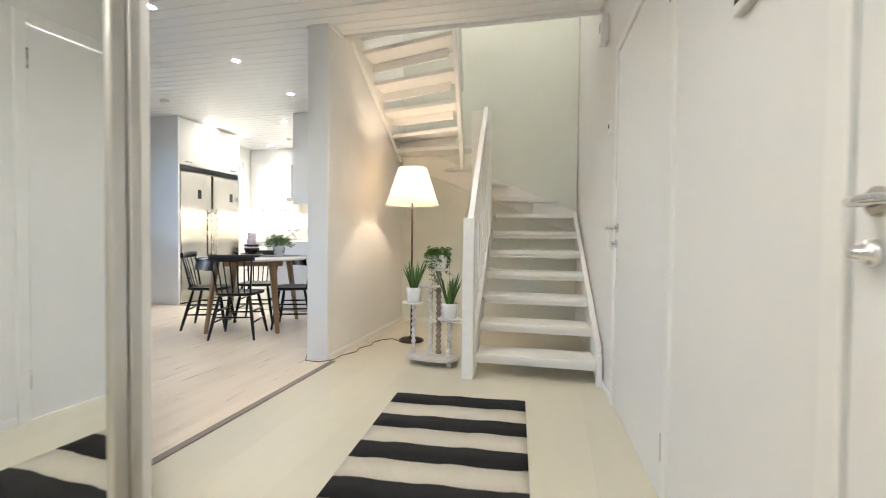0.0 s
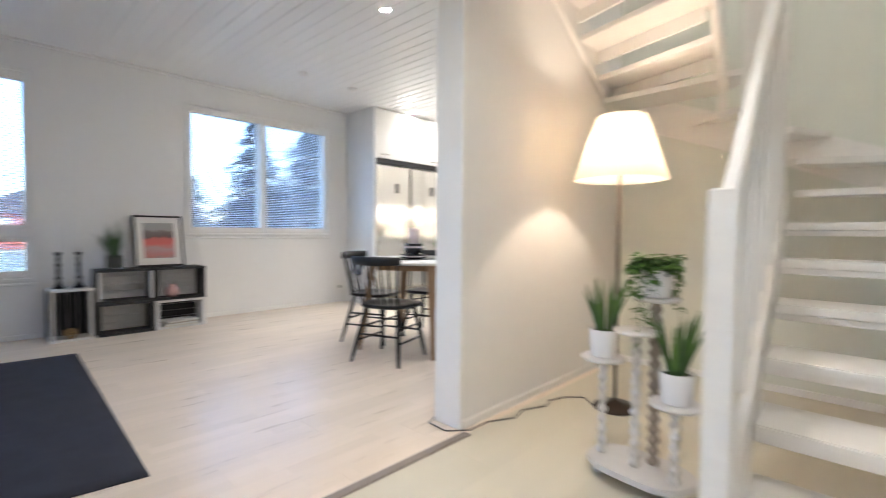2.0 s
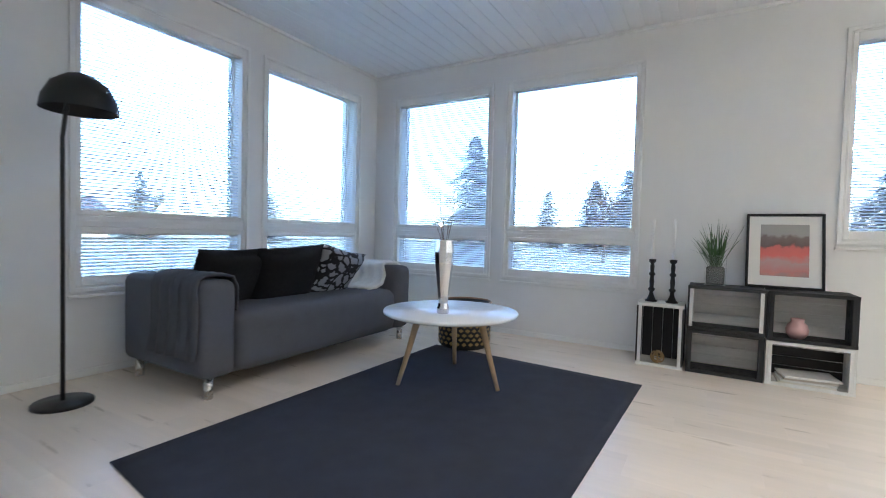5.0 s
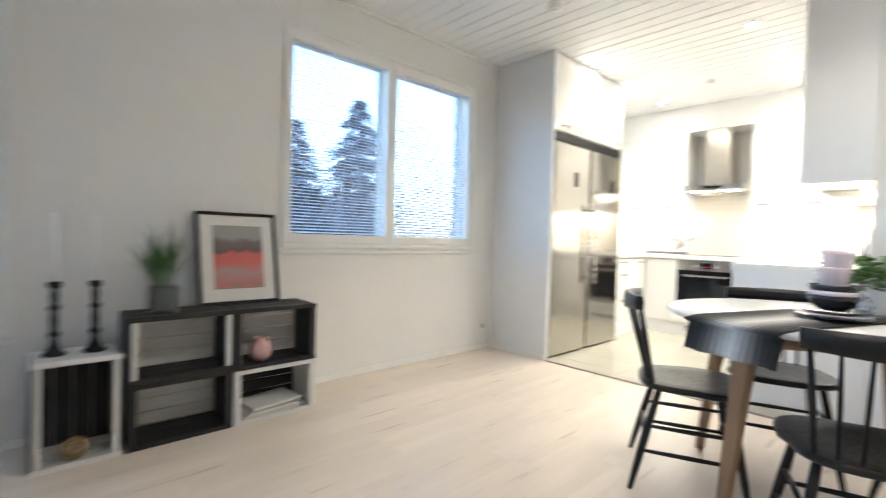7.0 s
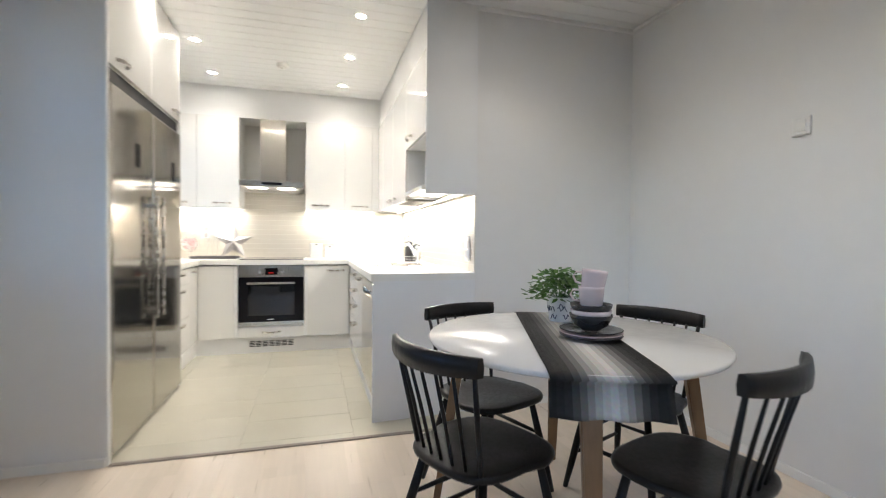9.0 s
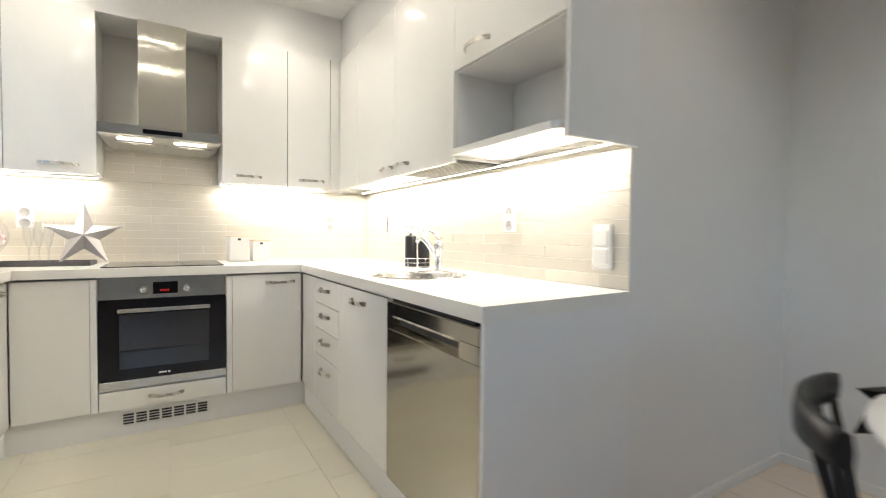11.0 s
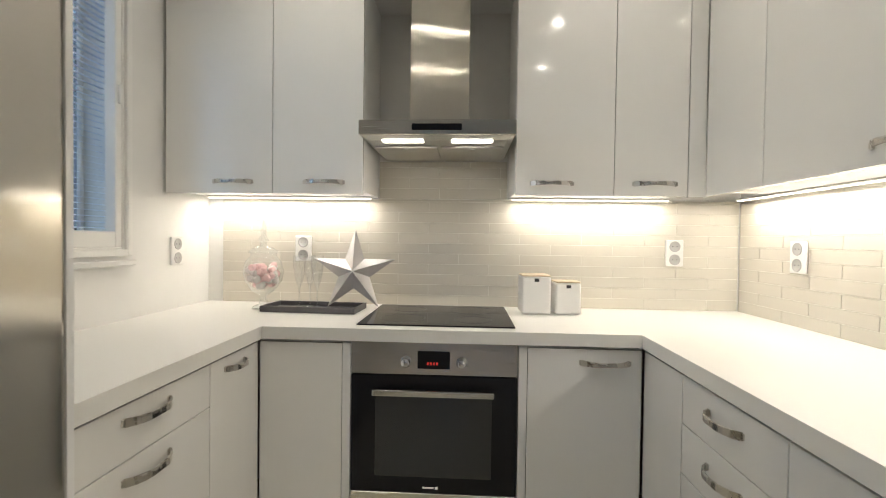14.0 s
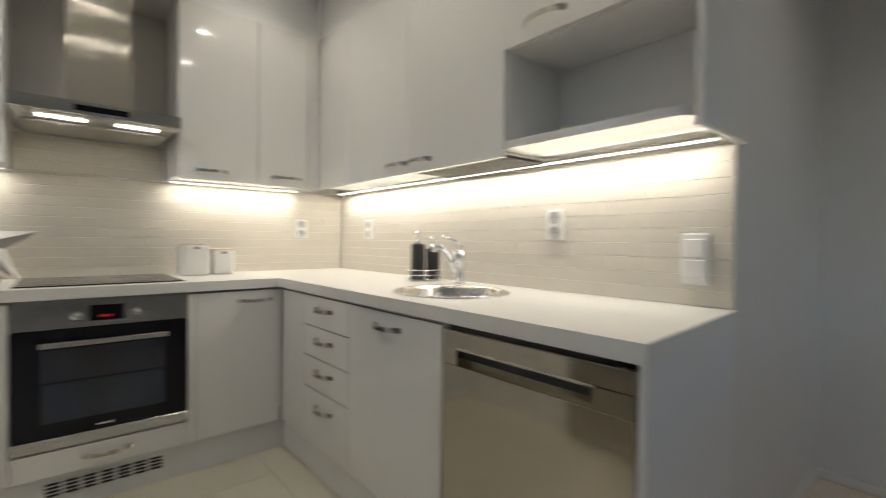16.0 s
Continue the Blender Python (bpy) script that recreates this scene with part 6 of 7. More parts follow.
def print_material():
    m = material("abstract_print", (0.5, 0.5, 0.5), 0.6)
    nt = m.node_tree
    b = nt.nodes["Principled BSDF"]
    tc = nt.nodes.new("ShaderNodeTexCoord")
    sep = nt.nodes.new("ShaderNodeSeparateXYZ")
    nt.links.new(tc.outputs["Object"], sep.inputs[0])
    ns = nt.nodes.new("ShaderNodeTexNoise")
    ns.inputs["Scale"].default_value, ns.inputs["Detail"].default_value = 14, 6
    nt.links.new(tc.outputs["Object"], ns.inputs["Vector"])
    ma = nt.nodes.new("ShaderNodeMath")
    ma.operation = "MULTIPLY_ADD"
    ma.inputs[1].default_value = 0.12
    nt.links.new(ns.outputs[0], ma.inputs[0])
    nt.links.new(sep.outputs["Z"], ma.inputs[2])
    mr = nt.nodes.new("ShaderNodeMapRange")
    mr.inputs["From Min"].default_value, mr.inputs["From Max"].default_value = 0.13, 0.51
    nt.links.new(ma.outputs[0], mr.inputs["Value"])
    ramp = nt.nodes.new("ShaderNodeValToRGB")
    el = ramp.color_ramp.elements
    el[0].color = (0.30, 0.26, 0.25, 1)
    el[1].color = (0.36, 0.36, 0.34, 1)
    for p, c in ((0.10, (0.55, 0.22, 0.20)), (0.30, (0.50, 0.33, 0.31)), (0.42, (0.68, 0.16, 0.14)), (0.56, (0.62, 0.15, 0.13)), (0.60, (0.16, 0.11, 0.10)), (0.74, (0.20, 0.16, 0.15)), (0.80, (0.36, 0.35, 0.33))):
        e = el.new(p)
        e.color = (*c, 1)
    nt.links.new(mr.outputs[0], ramp.inputs[0])
    nt.links.new(ramp.outputs[0], b.inputs["Base Color"])
    return m


bm = bmesh.new()
rbox(bm, -0.135, 0.135, 0.0, 0.004, 0.085, 0.445)
part("print", bm, print_material(), pc, "pink, red and grey abstract print")
# ---------------------------------------------------------------- hall: stairs
RISE, GO, Y1, Z1 = 0.177, 0.255, 3.20, 0.154
SXL, SXR = -0.455, 0.355
lean = lambda x, y: x - 0.055 * (y - Y1)         # the flight follows the slanting wall
stairs = thing("staircase", "white painted open-tread winding staircase", "staircase")


def tread(outline, z, name="tread"):
    bm = bmesh.new()
    prism(bm, outline, z - 0.036, z)
    bmesh.ops.bevel(bm, geom=bm.edges[:], offset=0.005, segments=2, affect="EDGES")
    return part(name, bm, stair_paint, stairs)


for n in range(6):
    y, z = Y1 + GO * n, Z1 + RISE * n
    tread([(lean(SXL, y), y), (lean(SXR, y), y), (lean(SXR, y + 0.285), y + 0.285), (lean(SXL, y + 0.285), y + 0.285)], z)
    bm = bmesh.new()
    rbox(bm, lean(SXL, y), lean(SXR, y), y + 0.020, y + 0.042, z - 0.066, z - 0.0365, r=0.003)
    part("tread_rail", bm, stair_paint, stairs)
# winders fan out round a pivot by the inner post
PV = Vector((-0.56, 4.66))
RX0, RX1, RY1 = -1.60, 0.265, SB - 0.045


def edge_point(a):
    d = Vector((math.cos(a), math.sin(a)))
    ts = []
    if d.x > 1e-6:
        ts.append((RX1 - PV.x) / d.x)
    if d.x < -1e-6:
        ts.append((RX0 - PV.x) / d.x)
    if d.y > 1e-6:
        ts.append((RY1 - PV.y) / d.y)
    t = min(ts)
    return PV + d * t


WIND = [8, 34, 70, 108, 142, 172]
for k in range(5):
    a0, a1 = radians(WIND[k] - 4), radians(WIND[k + 1] + 5)
    pts = [PV + Vector((math.cos(a0), math.sin(a0))) * 0.07, edge_point(a0)]
    for cx in ((RX1, RY1), (RX0, RY1)):
        ca = math.atan2(cx[1] - PV.y, cx[0] - PV.x)
        if a0 < ca < a1:
            pts.append(Vector(cx))
    pts += [edge_point(a1), PV + Vector((math.cos(a1), math.sin(a1))) * 0.07]
    tread([tuple(p) for p in pts], Z1 + RISE * (6 + k), "winder_tread")
UX0 = -1.60
ux = lambda y: -0.735 - 0.13 * (y - 3.52)      # inner ends of the upper treads
for k in range(5):
    y, z = 4.70 - 0.265 * k, 2.055 + 0.187 * k
    if z < 2.9:
        tread([(UX0, y - 0.08), (ux(y - 0.30), y - 0.30), (ux(y + 0.02), y + 0.02), (UX0, y + 0.24)], z)
        bm = bmesh.new()
        moved(bm, rbox(bm, 0, ux(y) - UX0 - 0.01, -0.011, 0.011, z - 0.115, z - 0.0365, r=0.003), pose(UX0, y + 0.17, 0, 0, 0, -16.6))
        part("tread_rail", bm, stair_paint, stairs)


def plank(name, a, b, h, th, up=(0, 0, 1), along_x=False):
    """An upright plank from a to b (its lower edge), h high and th thick, ends cut plumb."""
    bm = bmesh.new()
    a, b = Vector(a), Vector(b)
    side = (b - a).cross(Vector((0, 0, 1))).normalized() * th / 2
    vs = []
    for p in (a, b):
        vs.append([bm.verts.new(q) for q in (p - side, p + side, p + side + Vector((0, 0, h)), p - side + Vector((0, 0, h)))])
    for i in range(4):
        bm.faces.new((vs[0][i], vs[0][(i + 1) % 4], vs[1][(i + 1) % 4], vs[1][i]))
    bm.faces.new(vs[0][::-1])
    bm.faces.new(vs[1])
    bmesh.ops.bevel(bm, geom=bm.edges[:], offset=0.004, segments=2, affect="EDGES")
    return part(name, bm, stair_paint, stairs)


plank("stringer", (SXR + 0.016, 3.24, 0.0), (SXR - 0.078, 4.95, 1.00), 0.25, 0.036)
plank("stringer", (SXL - 0.018, 3.17, 0.0), (SXL - 0.098, 4.62, 0.97), 0.24, 0.036)
bm = bmesh.new()
rbox(bm, SXR - 0.004, SXR + 0.032, 3.16, 3.25, 0.0, 0.20, r=0.004)
part("stringer_foot", bm, stair_paint, stairs)
plank("wall_stringer", (0.290, SB - 0.024, 1.02), (-0.66, SB - 0.024, 1.42), 0.24, 0.036)
plank("wall_stringer", (-0.66, SB - 0.024, 1.42), (-1.62, SB - 0.024, 1.80), 0.24, 0.036)
plank("stringer", (UX0 - 0.018, 4.95, 1.82), (UX0 - 0.018, 3.52, 2.68), 0.25, 0.036)
plank("stringer", (-0.875, 4.75, 1.68), (-0.715, 3.52, 2.64), 0.26, 0.036)
bm = bmesh.new()
rbox(bm, -0.540, -0.460, 3.095, 3.165, 0.0, 1.108, r=0.006, seg=2)
part("newel_post", bm, stair_paint, stairs)
bm = bmesh.new()
rbox(bm, -0.735, -0.535, 4.50, 4.54, 0.93, 2.22, r=0.006, seg=2)
part("newel_post", bm, stair_paint, stairs)
plank("handrail", (-0.495, 3.13, 0.96), (-0.60, 4.54, 2.14), 0.13, 0.04)
plank("handrail", (-0.86, 4.60, 2.45), (-0.72, 3.54, 3.25), 0.12, 0.04)
for i in range(1, 9):
    s = i / 9
    y = 3.13 + 1.42 * s
    x = -0.495 - 0.105 * s * 0.5
    bm = bmesh.new()
    z0, z1 = 0.05 + 0.93 * (y - 3.17) / 1.45 + 0.21, 0.96 + 1.20 * s + 0.02
    moved(bm, rbox(bm, x - 0.009, x + 0.009, y - 0.022, y + 0.022, z0, z1, r=0.003), Matrix())
    part("baluster", bm, stair_paint, stairs)

# ---------------------------------------------------------------- hall: doors, wardrobe, wall fittings
def hall_door(name, label, y0, y1, hinge_north, latch, lever=1.035, lock=0.945, k=1.0, s=1, off=0.052):
    d = thing(name, label, "door", ASKEW, kind="structure")
    bm = bmesh.new()
    c = 0.042
    for a, b, lo, hi in ((y0 - c, y0 + 0.012, 0.0, 2.05 + c), (y1 - 0.012, y1 + c, 0.0, 2.05 + c), (y0 + 0.012, y1 - 0.012, 2.038, 2.05 + c)):
        rbox(bm, EX - 0.014, EX + 0.01, a, b, lo, hi, r=0.003)
    part("casing", bm, trim_paint, d)
    bm = bmesh.new()
    rbox(bm, EX - 0.004, EX + 0.036, y0 + 0.018, y1 - 0.018, 0.008, 2.032, r=0.003)
    leaf_ = part("door_leaf", bm, door_paint, d)
    yh = latch
    bm = bmesh.new()
    moved(bm, lathe(bm, [(0.026 * k, 0.0), (0.026 * k, 0.006), (0.022 * k, 0.009), (0.0, 0.009)], n=28), pose(EX - 0.0035, yh, lever, 0, -90, 0))
    h = part("rosette", bm, steel_plain, leaf_)
    bm = bmesh.new()
    rod(bm, (EX - 0.008, yh, lever), (EX - off, yh, lever), 0.010 * k, n=14)
    tube(bm, [(EX - off + 0.004, yh - s * 0.005, lever), (EX - off, yh + s * 0.03 * k, lever + 0.001), (EX - off + 0.002, yh + s * 0.125 * k, lever - 0.001)], [0.010 * k, 0.0095 * k, 0.008 * k], n=12)
    part("door_handle", bm, chrome, leaf_, "chrome lever handle")
    bm = bmesh.new()
    moved(bm, lathe(bm, [(0.025 * k, 0.0), (0.025 * k, 0.008), (0.020 * k, 0.012), (0.013 * k, 0.014), (0.012 * k, 0.030), (0.0, 0.031)], n=24), pose(EX - 0.008, yh, lock, 0, -90, 0))
    part("lock_knob", bm, chrome, leaf_, "round chrome lock knob")
    yo = y1 - 0.014 if hinge_north else y0 + 0.014
    for z in (0.22, 1.86):
        bm = bmesh.new()
        rod(bm, (EX - 0.010, yo, z - 0.05), (EX - 0.010, yo, z + 0.05), 0.007, n=10)
        part("hinge", bm, steel_plain, d)
    return d


hall_door("door_1", "flush white hall door with a chrome lever", 1.80, 2.83, False, 2.765)
hall_door("door_2", "flush white door with a chrome lever and lock", -0.10, 0.885, False, 0.815, 1.028, 0.955, 0.85, -1, 0.042)

wd = thing("wardrobe", "built-in wardrobe with a mirrored sliding door", "wardrobe")
bm = bmesh.new()
rbox(bm, -1.70, CX + 0.006, CY - 0.035, CY, 0.0, CEIL - 0.002, r=0.002)
part("end_panel", bm, trim_paint, wd)
bm = bmesh.new()
rbox(bm, CX - 0.004, CX, -0.62, CY - 0.09, 0.05, 2.50)
md = part("mirror_door", bm, mirror_silver, wd, "full-height mirrored sliding door")
bm = bmesh.new()
rbox(bm, CX - 0.02, CX + 0.012, CY - 0.125, CY - 0.075, 0.03, 2.53, r=0.008, seg=3)
part("frame_profile", bm, aluminium, md, "rounded satin aluminium profile")
bm = bmesh.new()
rbox(bm, CX - 0.02, CX + 0.016, CY - 0.073, CY - 0.037, 0.03, 2.53, r=0.006, seg=2)
part("jamb_profile", bm, aluminium, wd)
bm = bmesh.new()
rbox(bm, CX - 0.004, CX, -1.66, -0.66, 0.05, 2.50)
md = part("sliding_door", bm, trim_paint, wd, "white sliding door")
bm = bmesh.new()
rbox(bm, CX - 0.02, CX + 0.010, -0.665, -0.622, 0.03, 2.53, r=0.008, seg=3)
part("frame_profile", bm, aluminium, md)
bm = bmesh.new()
rbox(bm, CX - 0.06, CX + 0.02, -1.68, CY - 0.036, 2.531, CEIL - 0.002, r=0.002)
part("top_track", bm, trim_paint, wd)
bm = bmesh.new()
rbox(bm, CX - 0.06, CX + 0.02, -1.68, CY - 0.036, 0.0, 0.029, r=0.002)
part("floor_track", bm, aluminium, wd)

th = thing("thermostat", "small white wall thermostat with a dark display", "thermostat", ASKEW @ pose(EX, 3.03, 1.655, 0, 0, -90))
bm = bmesh.new()
rbox(bm, -0.042, 0.042, -0.022, -0.0005, -0.042, 0.042, r=0.004, seg=2)
part("case", bm, white_plastic, th)
bm = bmesh.new()
rbox(bm, -0.018, 0.018, -0.0235, -0.0215, -0.002, 0.024)
part("display", bm, black_plastic, th)
sw = thing("light_switch", "tall white double wall switch beside the door", "switch", ASKEW @ pose(EX, 3.01, 0.985, 0, 0, -90))
bm = bmesh.new()
rbox(bm, -0.041, 0.041, -0.010, -0.0005, -0.080, 0.080, r=0.004, seg=2)
part("plate", bm, white_plastic, sw)
for z in (-0.038, 0.038):
    bm = bmesh.new()
    rbox(bm, -0.029, 0.029, -0.015, -0.009, z - 0.030, z + 0.030, r=0.002)
    part("rocker", bm, white_plastic, sw)
chm = thing("door_chime", "white door chime box with a dark slot", "chime", ASKEW @ pose(EX, 3.28, 2.36, 0, 0, -90))
bm = bmesh.new()
rbox(bm, -0.06, 0.06, -0.05, -0.0005, -0.085, 0.085, r=0.006, seg=2)
part("case", bm, white_plastic, chm)
bm = bmesh.new()
rbox(bm, -0.012, 0.012, -0.0515, -0.0495, -0.01, 0.05)
part("slot", bm, black_plastic, chm)
ip = thing("intercom", "white wall panel with a black screen", "intercom", ASKEW @ pose(EX, 1.217, 1.585, 0, 0, -90))
bm = bmesh.new()
rbox(bm, -0.06, 0.06, -0.022, -0.0005, -0.085, 0.085, r=0.005, seg=2)
part("case", bm, white_plastic, ip)
bm = bmesh.new()
rbox(bm, -0.045, 0.045, -0.0235, -0.0215, -0.06, 0.07, r=0.0005)
part("screen", bm, black_glass, ip)

# ---------------------------------------------------------------- hall: floor lamp, plant stand, striped rug, cable
def shade_material():
    m = bpy.data.materials.new("lamp_shade_cloth")
    m.use_nodes = True
    nt = m.node_tree
    nt.nodes.clear()
    out = nt.nodes.new("ShaderNodeOutputMaterial")
    df, tl, mx = nt.nodes.new("ShaderNodeBsdfDiffuse"), nt.nodes.new("ShaderNodeBsdfTranslucent"), nt.nodes.new("ShaderNodeMixShader")
    df.inputs[0].default_value = (0.80, 0.76, 0.68, 1)
    tl.inputs[0].default_value = (0.86, 0.80, 0.70, 1)
    mx.inputs[0].default_value = 0.6
    nt.links.new(df.outputs[0], mx.inputs[1])
    nt.links.new(tl.outputs[0], mx.inputs[2])
    nt.links.new(mx.outputs[0], out.inputs[0])
    return m


bronze = material("bronze", (0.05, 0.035, 0.025), 0.4, metal=0.6, vary=0.15, scale=20)
LP = (-1.215, 4.10)
lf = thing("floor_lamp", "lit floor lamp with a white cone shade on a dark pole", "lamp", pose(LP[0], LP[1], 0))
bm = bmesh.new()
lathe(bm, [(0.0, 0.0), (0.115, 0.0), (0.118, 0.008), (0.10, 0.024), (0.03, 0.036), (0.012, 0.05)], n=40)
part("base", bm, bronze, lf)
bm = bmesh.new()
rod(bm, (0, 0, 0.045), (0, 0, 1.40), 0.009, n=12)
part("pole", bm, bronze, lf)
bm = bmesh.new()
lathe(bm, [(0.012, 1.36), (0.024, 1.37), (0.024, 1.42), (0.016, 1.43)], n=16)
part("bulb_socket", bm, white_plastic, lf)
bm = bmesh.new()
lathe(bm, [(0.012, 1.432), (0.020, 1.445), (0.030, 1.475), (0.026, 1.50), (0.0, 1.515)], n=20)
bulb = part("bulb", bm, glow("bulb_glow", (1.0, 0.78, 0.50), 1.0), lf, "glowing bulb")
bulb.visible_shadow = False
bm = bmesh.new()
lathe(bm, [(0.245, 1.270), (0.130, 1.615), (0.128, 1.615), (0.243, 1.270)], n=56, closed=False)
sd = part("shade", bm, shade_material(), lf, "white pleated cone shade, lit from inside")
bm = bmesh.new()
for i in range(3):
    a = 2 * math.pi * i / 3
    rod(bm, (0, 0, 1.60), (math.cos(a) * 0.130, math.sin(a) * 0.130, 1.608), 0.002, n=5)
rod(bm, (0, 0, 1.425), (0, 0, 1.604), 0.003, n=6)
part("shade_carrier", bm, bronze, sd)
lamp("floor_lamp_light", "POINT", pose(LP[0], LP[1], 1.475), LAMP_POWER, WARM, 0.035)

cable = thing("lamp_cable", "thin dark lamp cable lying on the floor", "cable")
bm = bmesh.new()
tube(bm, [(-1.30, 4.03, 0.004), (-1.41, 4.12, 0.004), (-1.49, 4.05, 0.004), (-1.53, 3.93, 0.004), (-1.50, 3.84, 0.004), (-1.56, 3.70, 0.004), (-1.53, 3.58, 0.004), (-1.60, 3.44, 0.004), (-1.60, 3.30, 0.004), (-1.68, 3.21, 0.004), (-1.80, 3.22, 0.004), (-1.87, 3.36, 0.004), (-1.86, 3.6, 0.03), (-1.83, 3.75, 0.12), (-1.822, 3.86, 0.22)], 0.0032, n=6)
part("cord", bm, black_plastic, cable)
socket(pose(DE, 3.88, 0.25, 0, 0, -90))

stand_grey = material("stand_grey", (0.60, 0.59, 0.57), 0.5, vary=0.06, scale=18, bump=0.15, bump_scale=80)
stand_dark = material("stand_dark", (0.30, 0.26, 0.22), 0.55, vary=0.15, scale=20, bump=0.2, bump_scale=80)
ps = thing("plant_stand", "grey painted wooden plant stand with three turned posts", "plant stand", pose(-0.83, 3.42, 0, 0, 0, -6))
bm = bmesh.new()
pts = []
for i in range(36):
    a = 2 * math.pi * i / 36
    pts.append((math.copysign(abs(math.cos(a)) ** 0.6, math.cos(a)) * 0.205, math.copysign(abs(math.sin(a)) ** 0.8, math.sin(a)) * 0.125))
prism(bm, pts, 0.045, 0.068)
bmesh.ops.bevel(bm, geom=[e for e in bm.edges if abs(e.verts[0].co.z - e.verts[1].co.z) < 1e-4], offset=0.006, segments=2, affect="EDGES")
part("base_board", bm, stand_grey, ps)
for x, y in ((-0.15, -0.05), (0.15, -0.05), (-0.12, 0.08), (0.12, 0.08)):
    bm = bmesh.new()
    lathe(bm, [(0.014, 0.0), (0.020, 0.012), (0.020, 0.030), (0.012, 0.045)], (x, y, 0), n=16)
    part("foot", bm, stand_grey, ps)


def twisted(name, x, y, z0, z1, r, mat_, turns):
    bm = bmesh.new()
    n = 14
    prev = None
    steps = 60
    for k in range(steps + 1):
        z = z0 + (z1 - z0) * k / steps
        q = r * (1 + 0.28 * math.sin(k / steps * turns * 2 * math.pi))
        c = (x + 0.0, y)
        ring = [bm.verts.new((c[0] + math.cos(2 * math.pi * i / n) * q, c[1] + math.sin(2 * math.pi * i / n) * q, z)) for i in range(n)]
        if prev:
            for i in range(n):
                bm.faces.new((prev[i], prev[(i + 1) % n], ring[(i + 1) % n], ring[i])).smooth = True
        else:
            bm.faces.new(ring[::-1])
        prev = ring
    bm.faces.new(prev)
    return part(name, bm, mat_, ps)


twisted("turned_post", -0.155, -0.01, 0.068, 0.455, 0.015, stand_grey, 9)
twisted("turned_post", -0.01, -0.02, 0.068, 0.590, 0.016, stand_grey, 13)
twisted("turned_post", 0.03, 0.05, 0.068, 0.715, 0.019, stand_dark, 15)
twisted("turned_post", 0.145, -0.03, 0.068, 0.350, 0.016, stand_grey, 7)
for x, y, z, r in ((-0.155, -0.01, 0.455, 0.088), (-0.01, -0.02, 0.590, 0.085), (0.03, 0.05, 0.715, 0.085), (0.145, -0.03, 0.350, 0.090)):
    bm = bmesh.new()
    lathe(bm, [(0.0, z), (r - 0.006, z), (r, z + 0.005), (r, z + 0.011), (r - 0.005, z + 0.016), (0.0, z + 0.016)], (x, y, 0), n=36, closed=False)
    part("shelf_disc", bm, stand_grey, ps)


def on_stand(x, y, z):
    return pose(-0.83, 3.42, 0, 0, 0, -6) @ pose(x, y, z)


rnd = random.Random(21)
for x, y, z, hh in ((-0.155, -0.01, 0.4715, 0.20), (0.145, -0.03, 0.3665, 0.22)):
    al = thing("aloe_plant", "spiky green aloe in a plain white pot", "plant", on_stand(x, y, z), group="aloes on the stand")
    pot(al, white_ceramic, 0.050, 0.060, 0.112)
    for i in range(24):
        a, sp_ = rnd.uniform(0, 6.28), rnd.uniform(0.03, 0.34)
        ln = hh * rnd.uniform(0.75, 1.15)
        d = Vector((math.cos(a) * sp_, math.sin(a) * sp_, 1)).normalized()
        p0 = Vector((math.cos(a) * 0.022, math.sin(a) * 0.022, 0.10))
        bm = bmesh.new()
        tube(bm, [p0 + d * ln * s + Vector((math.cos(a), math.sin(a), 0)) * 0.05 * s * s * sp_ * 2 for s in (0, 0.25, 0.55, 0.8, 1.0)], [0.007, 0.0075, 0.006, 0.0035, 0.0006], n=6)
        part("leaf", bm, leaf_dark if i % 3 else leaf_green, al)
iv = thing("ivy_plant", "trailing ivy in a small white patterned pot", "plant", on_stand(0.03, 0.05, 0.7315))
pot(iv, white_ceramic, 0.050, 0.064, 0.105)
bm = bmesh.new()
for i in range(12):
    a, zq = i * 0.52, 0.03 + 0.03 * (i % 3)
    q = 0.0505 + 0.013 * zq / 0.1 + 0.001
    vs = [bm.verts.new((math.cos(a + u * 0.14) * q, math.sin(a + u * 0.14) * q, zq + v * 0.011)) for u, v in ((-1, 0), (0, -1), (1, 0), (0, 1))]
    bm.faces.new(vs)
part("pattern", bm, material("pot_grey", (0.10, 0.11, 0.13), 0.4), iv, "dark grey leaf pattern")
bm = bmesh.new()
vines = []
for i in range(15):
    a = rnd.uniform(0, 6.28)
    drop = rnd.uniform(0.08, 0.36) if i < 12 else -0.02
    r1 = rnd.uniform(0.07, 0.125)
    pts = [Vector((math.cos(a) * 0.03, math.sin(a) * 0.03, 0.10)), Vector((math.cos(a) * r1 * 0.8, math.sin(a) * r1 * 0.8, 0.15)), Vector((math.cos(a) * r1, math.sin(a) * r1, 0.10)), Vector((math.cos(a + 0.2) * r1 * 1.05, math.sin(a + 0.2) * r1 * 1.05, 0.10 - drop))]
    vines.append(pts)
    tube(bm, pts, 0.0014, n=4)
part("vines", bm, leaf_dark, iv)
bm = bmesh.new()
for pts in vines:
    for k in range(34):
        s = rnd.uniform(0.2, 2.98)
        i = int(s)
        p = pts[i].lerp(pts[i + 1], s - i)
        a = rnd.uniform(0, 6.28)
        leaf(bm, p, (math.cos(a), math.sin(a), rnd.uniform(-0.2, 0.5)), rnd.uniform(0.018, 0.034), rnd.uniform(0.016, 0.028), rnd.uniform(0.2, 0.8), rnd.uniform(-0.6, 0.6), n=2)
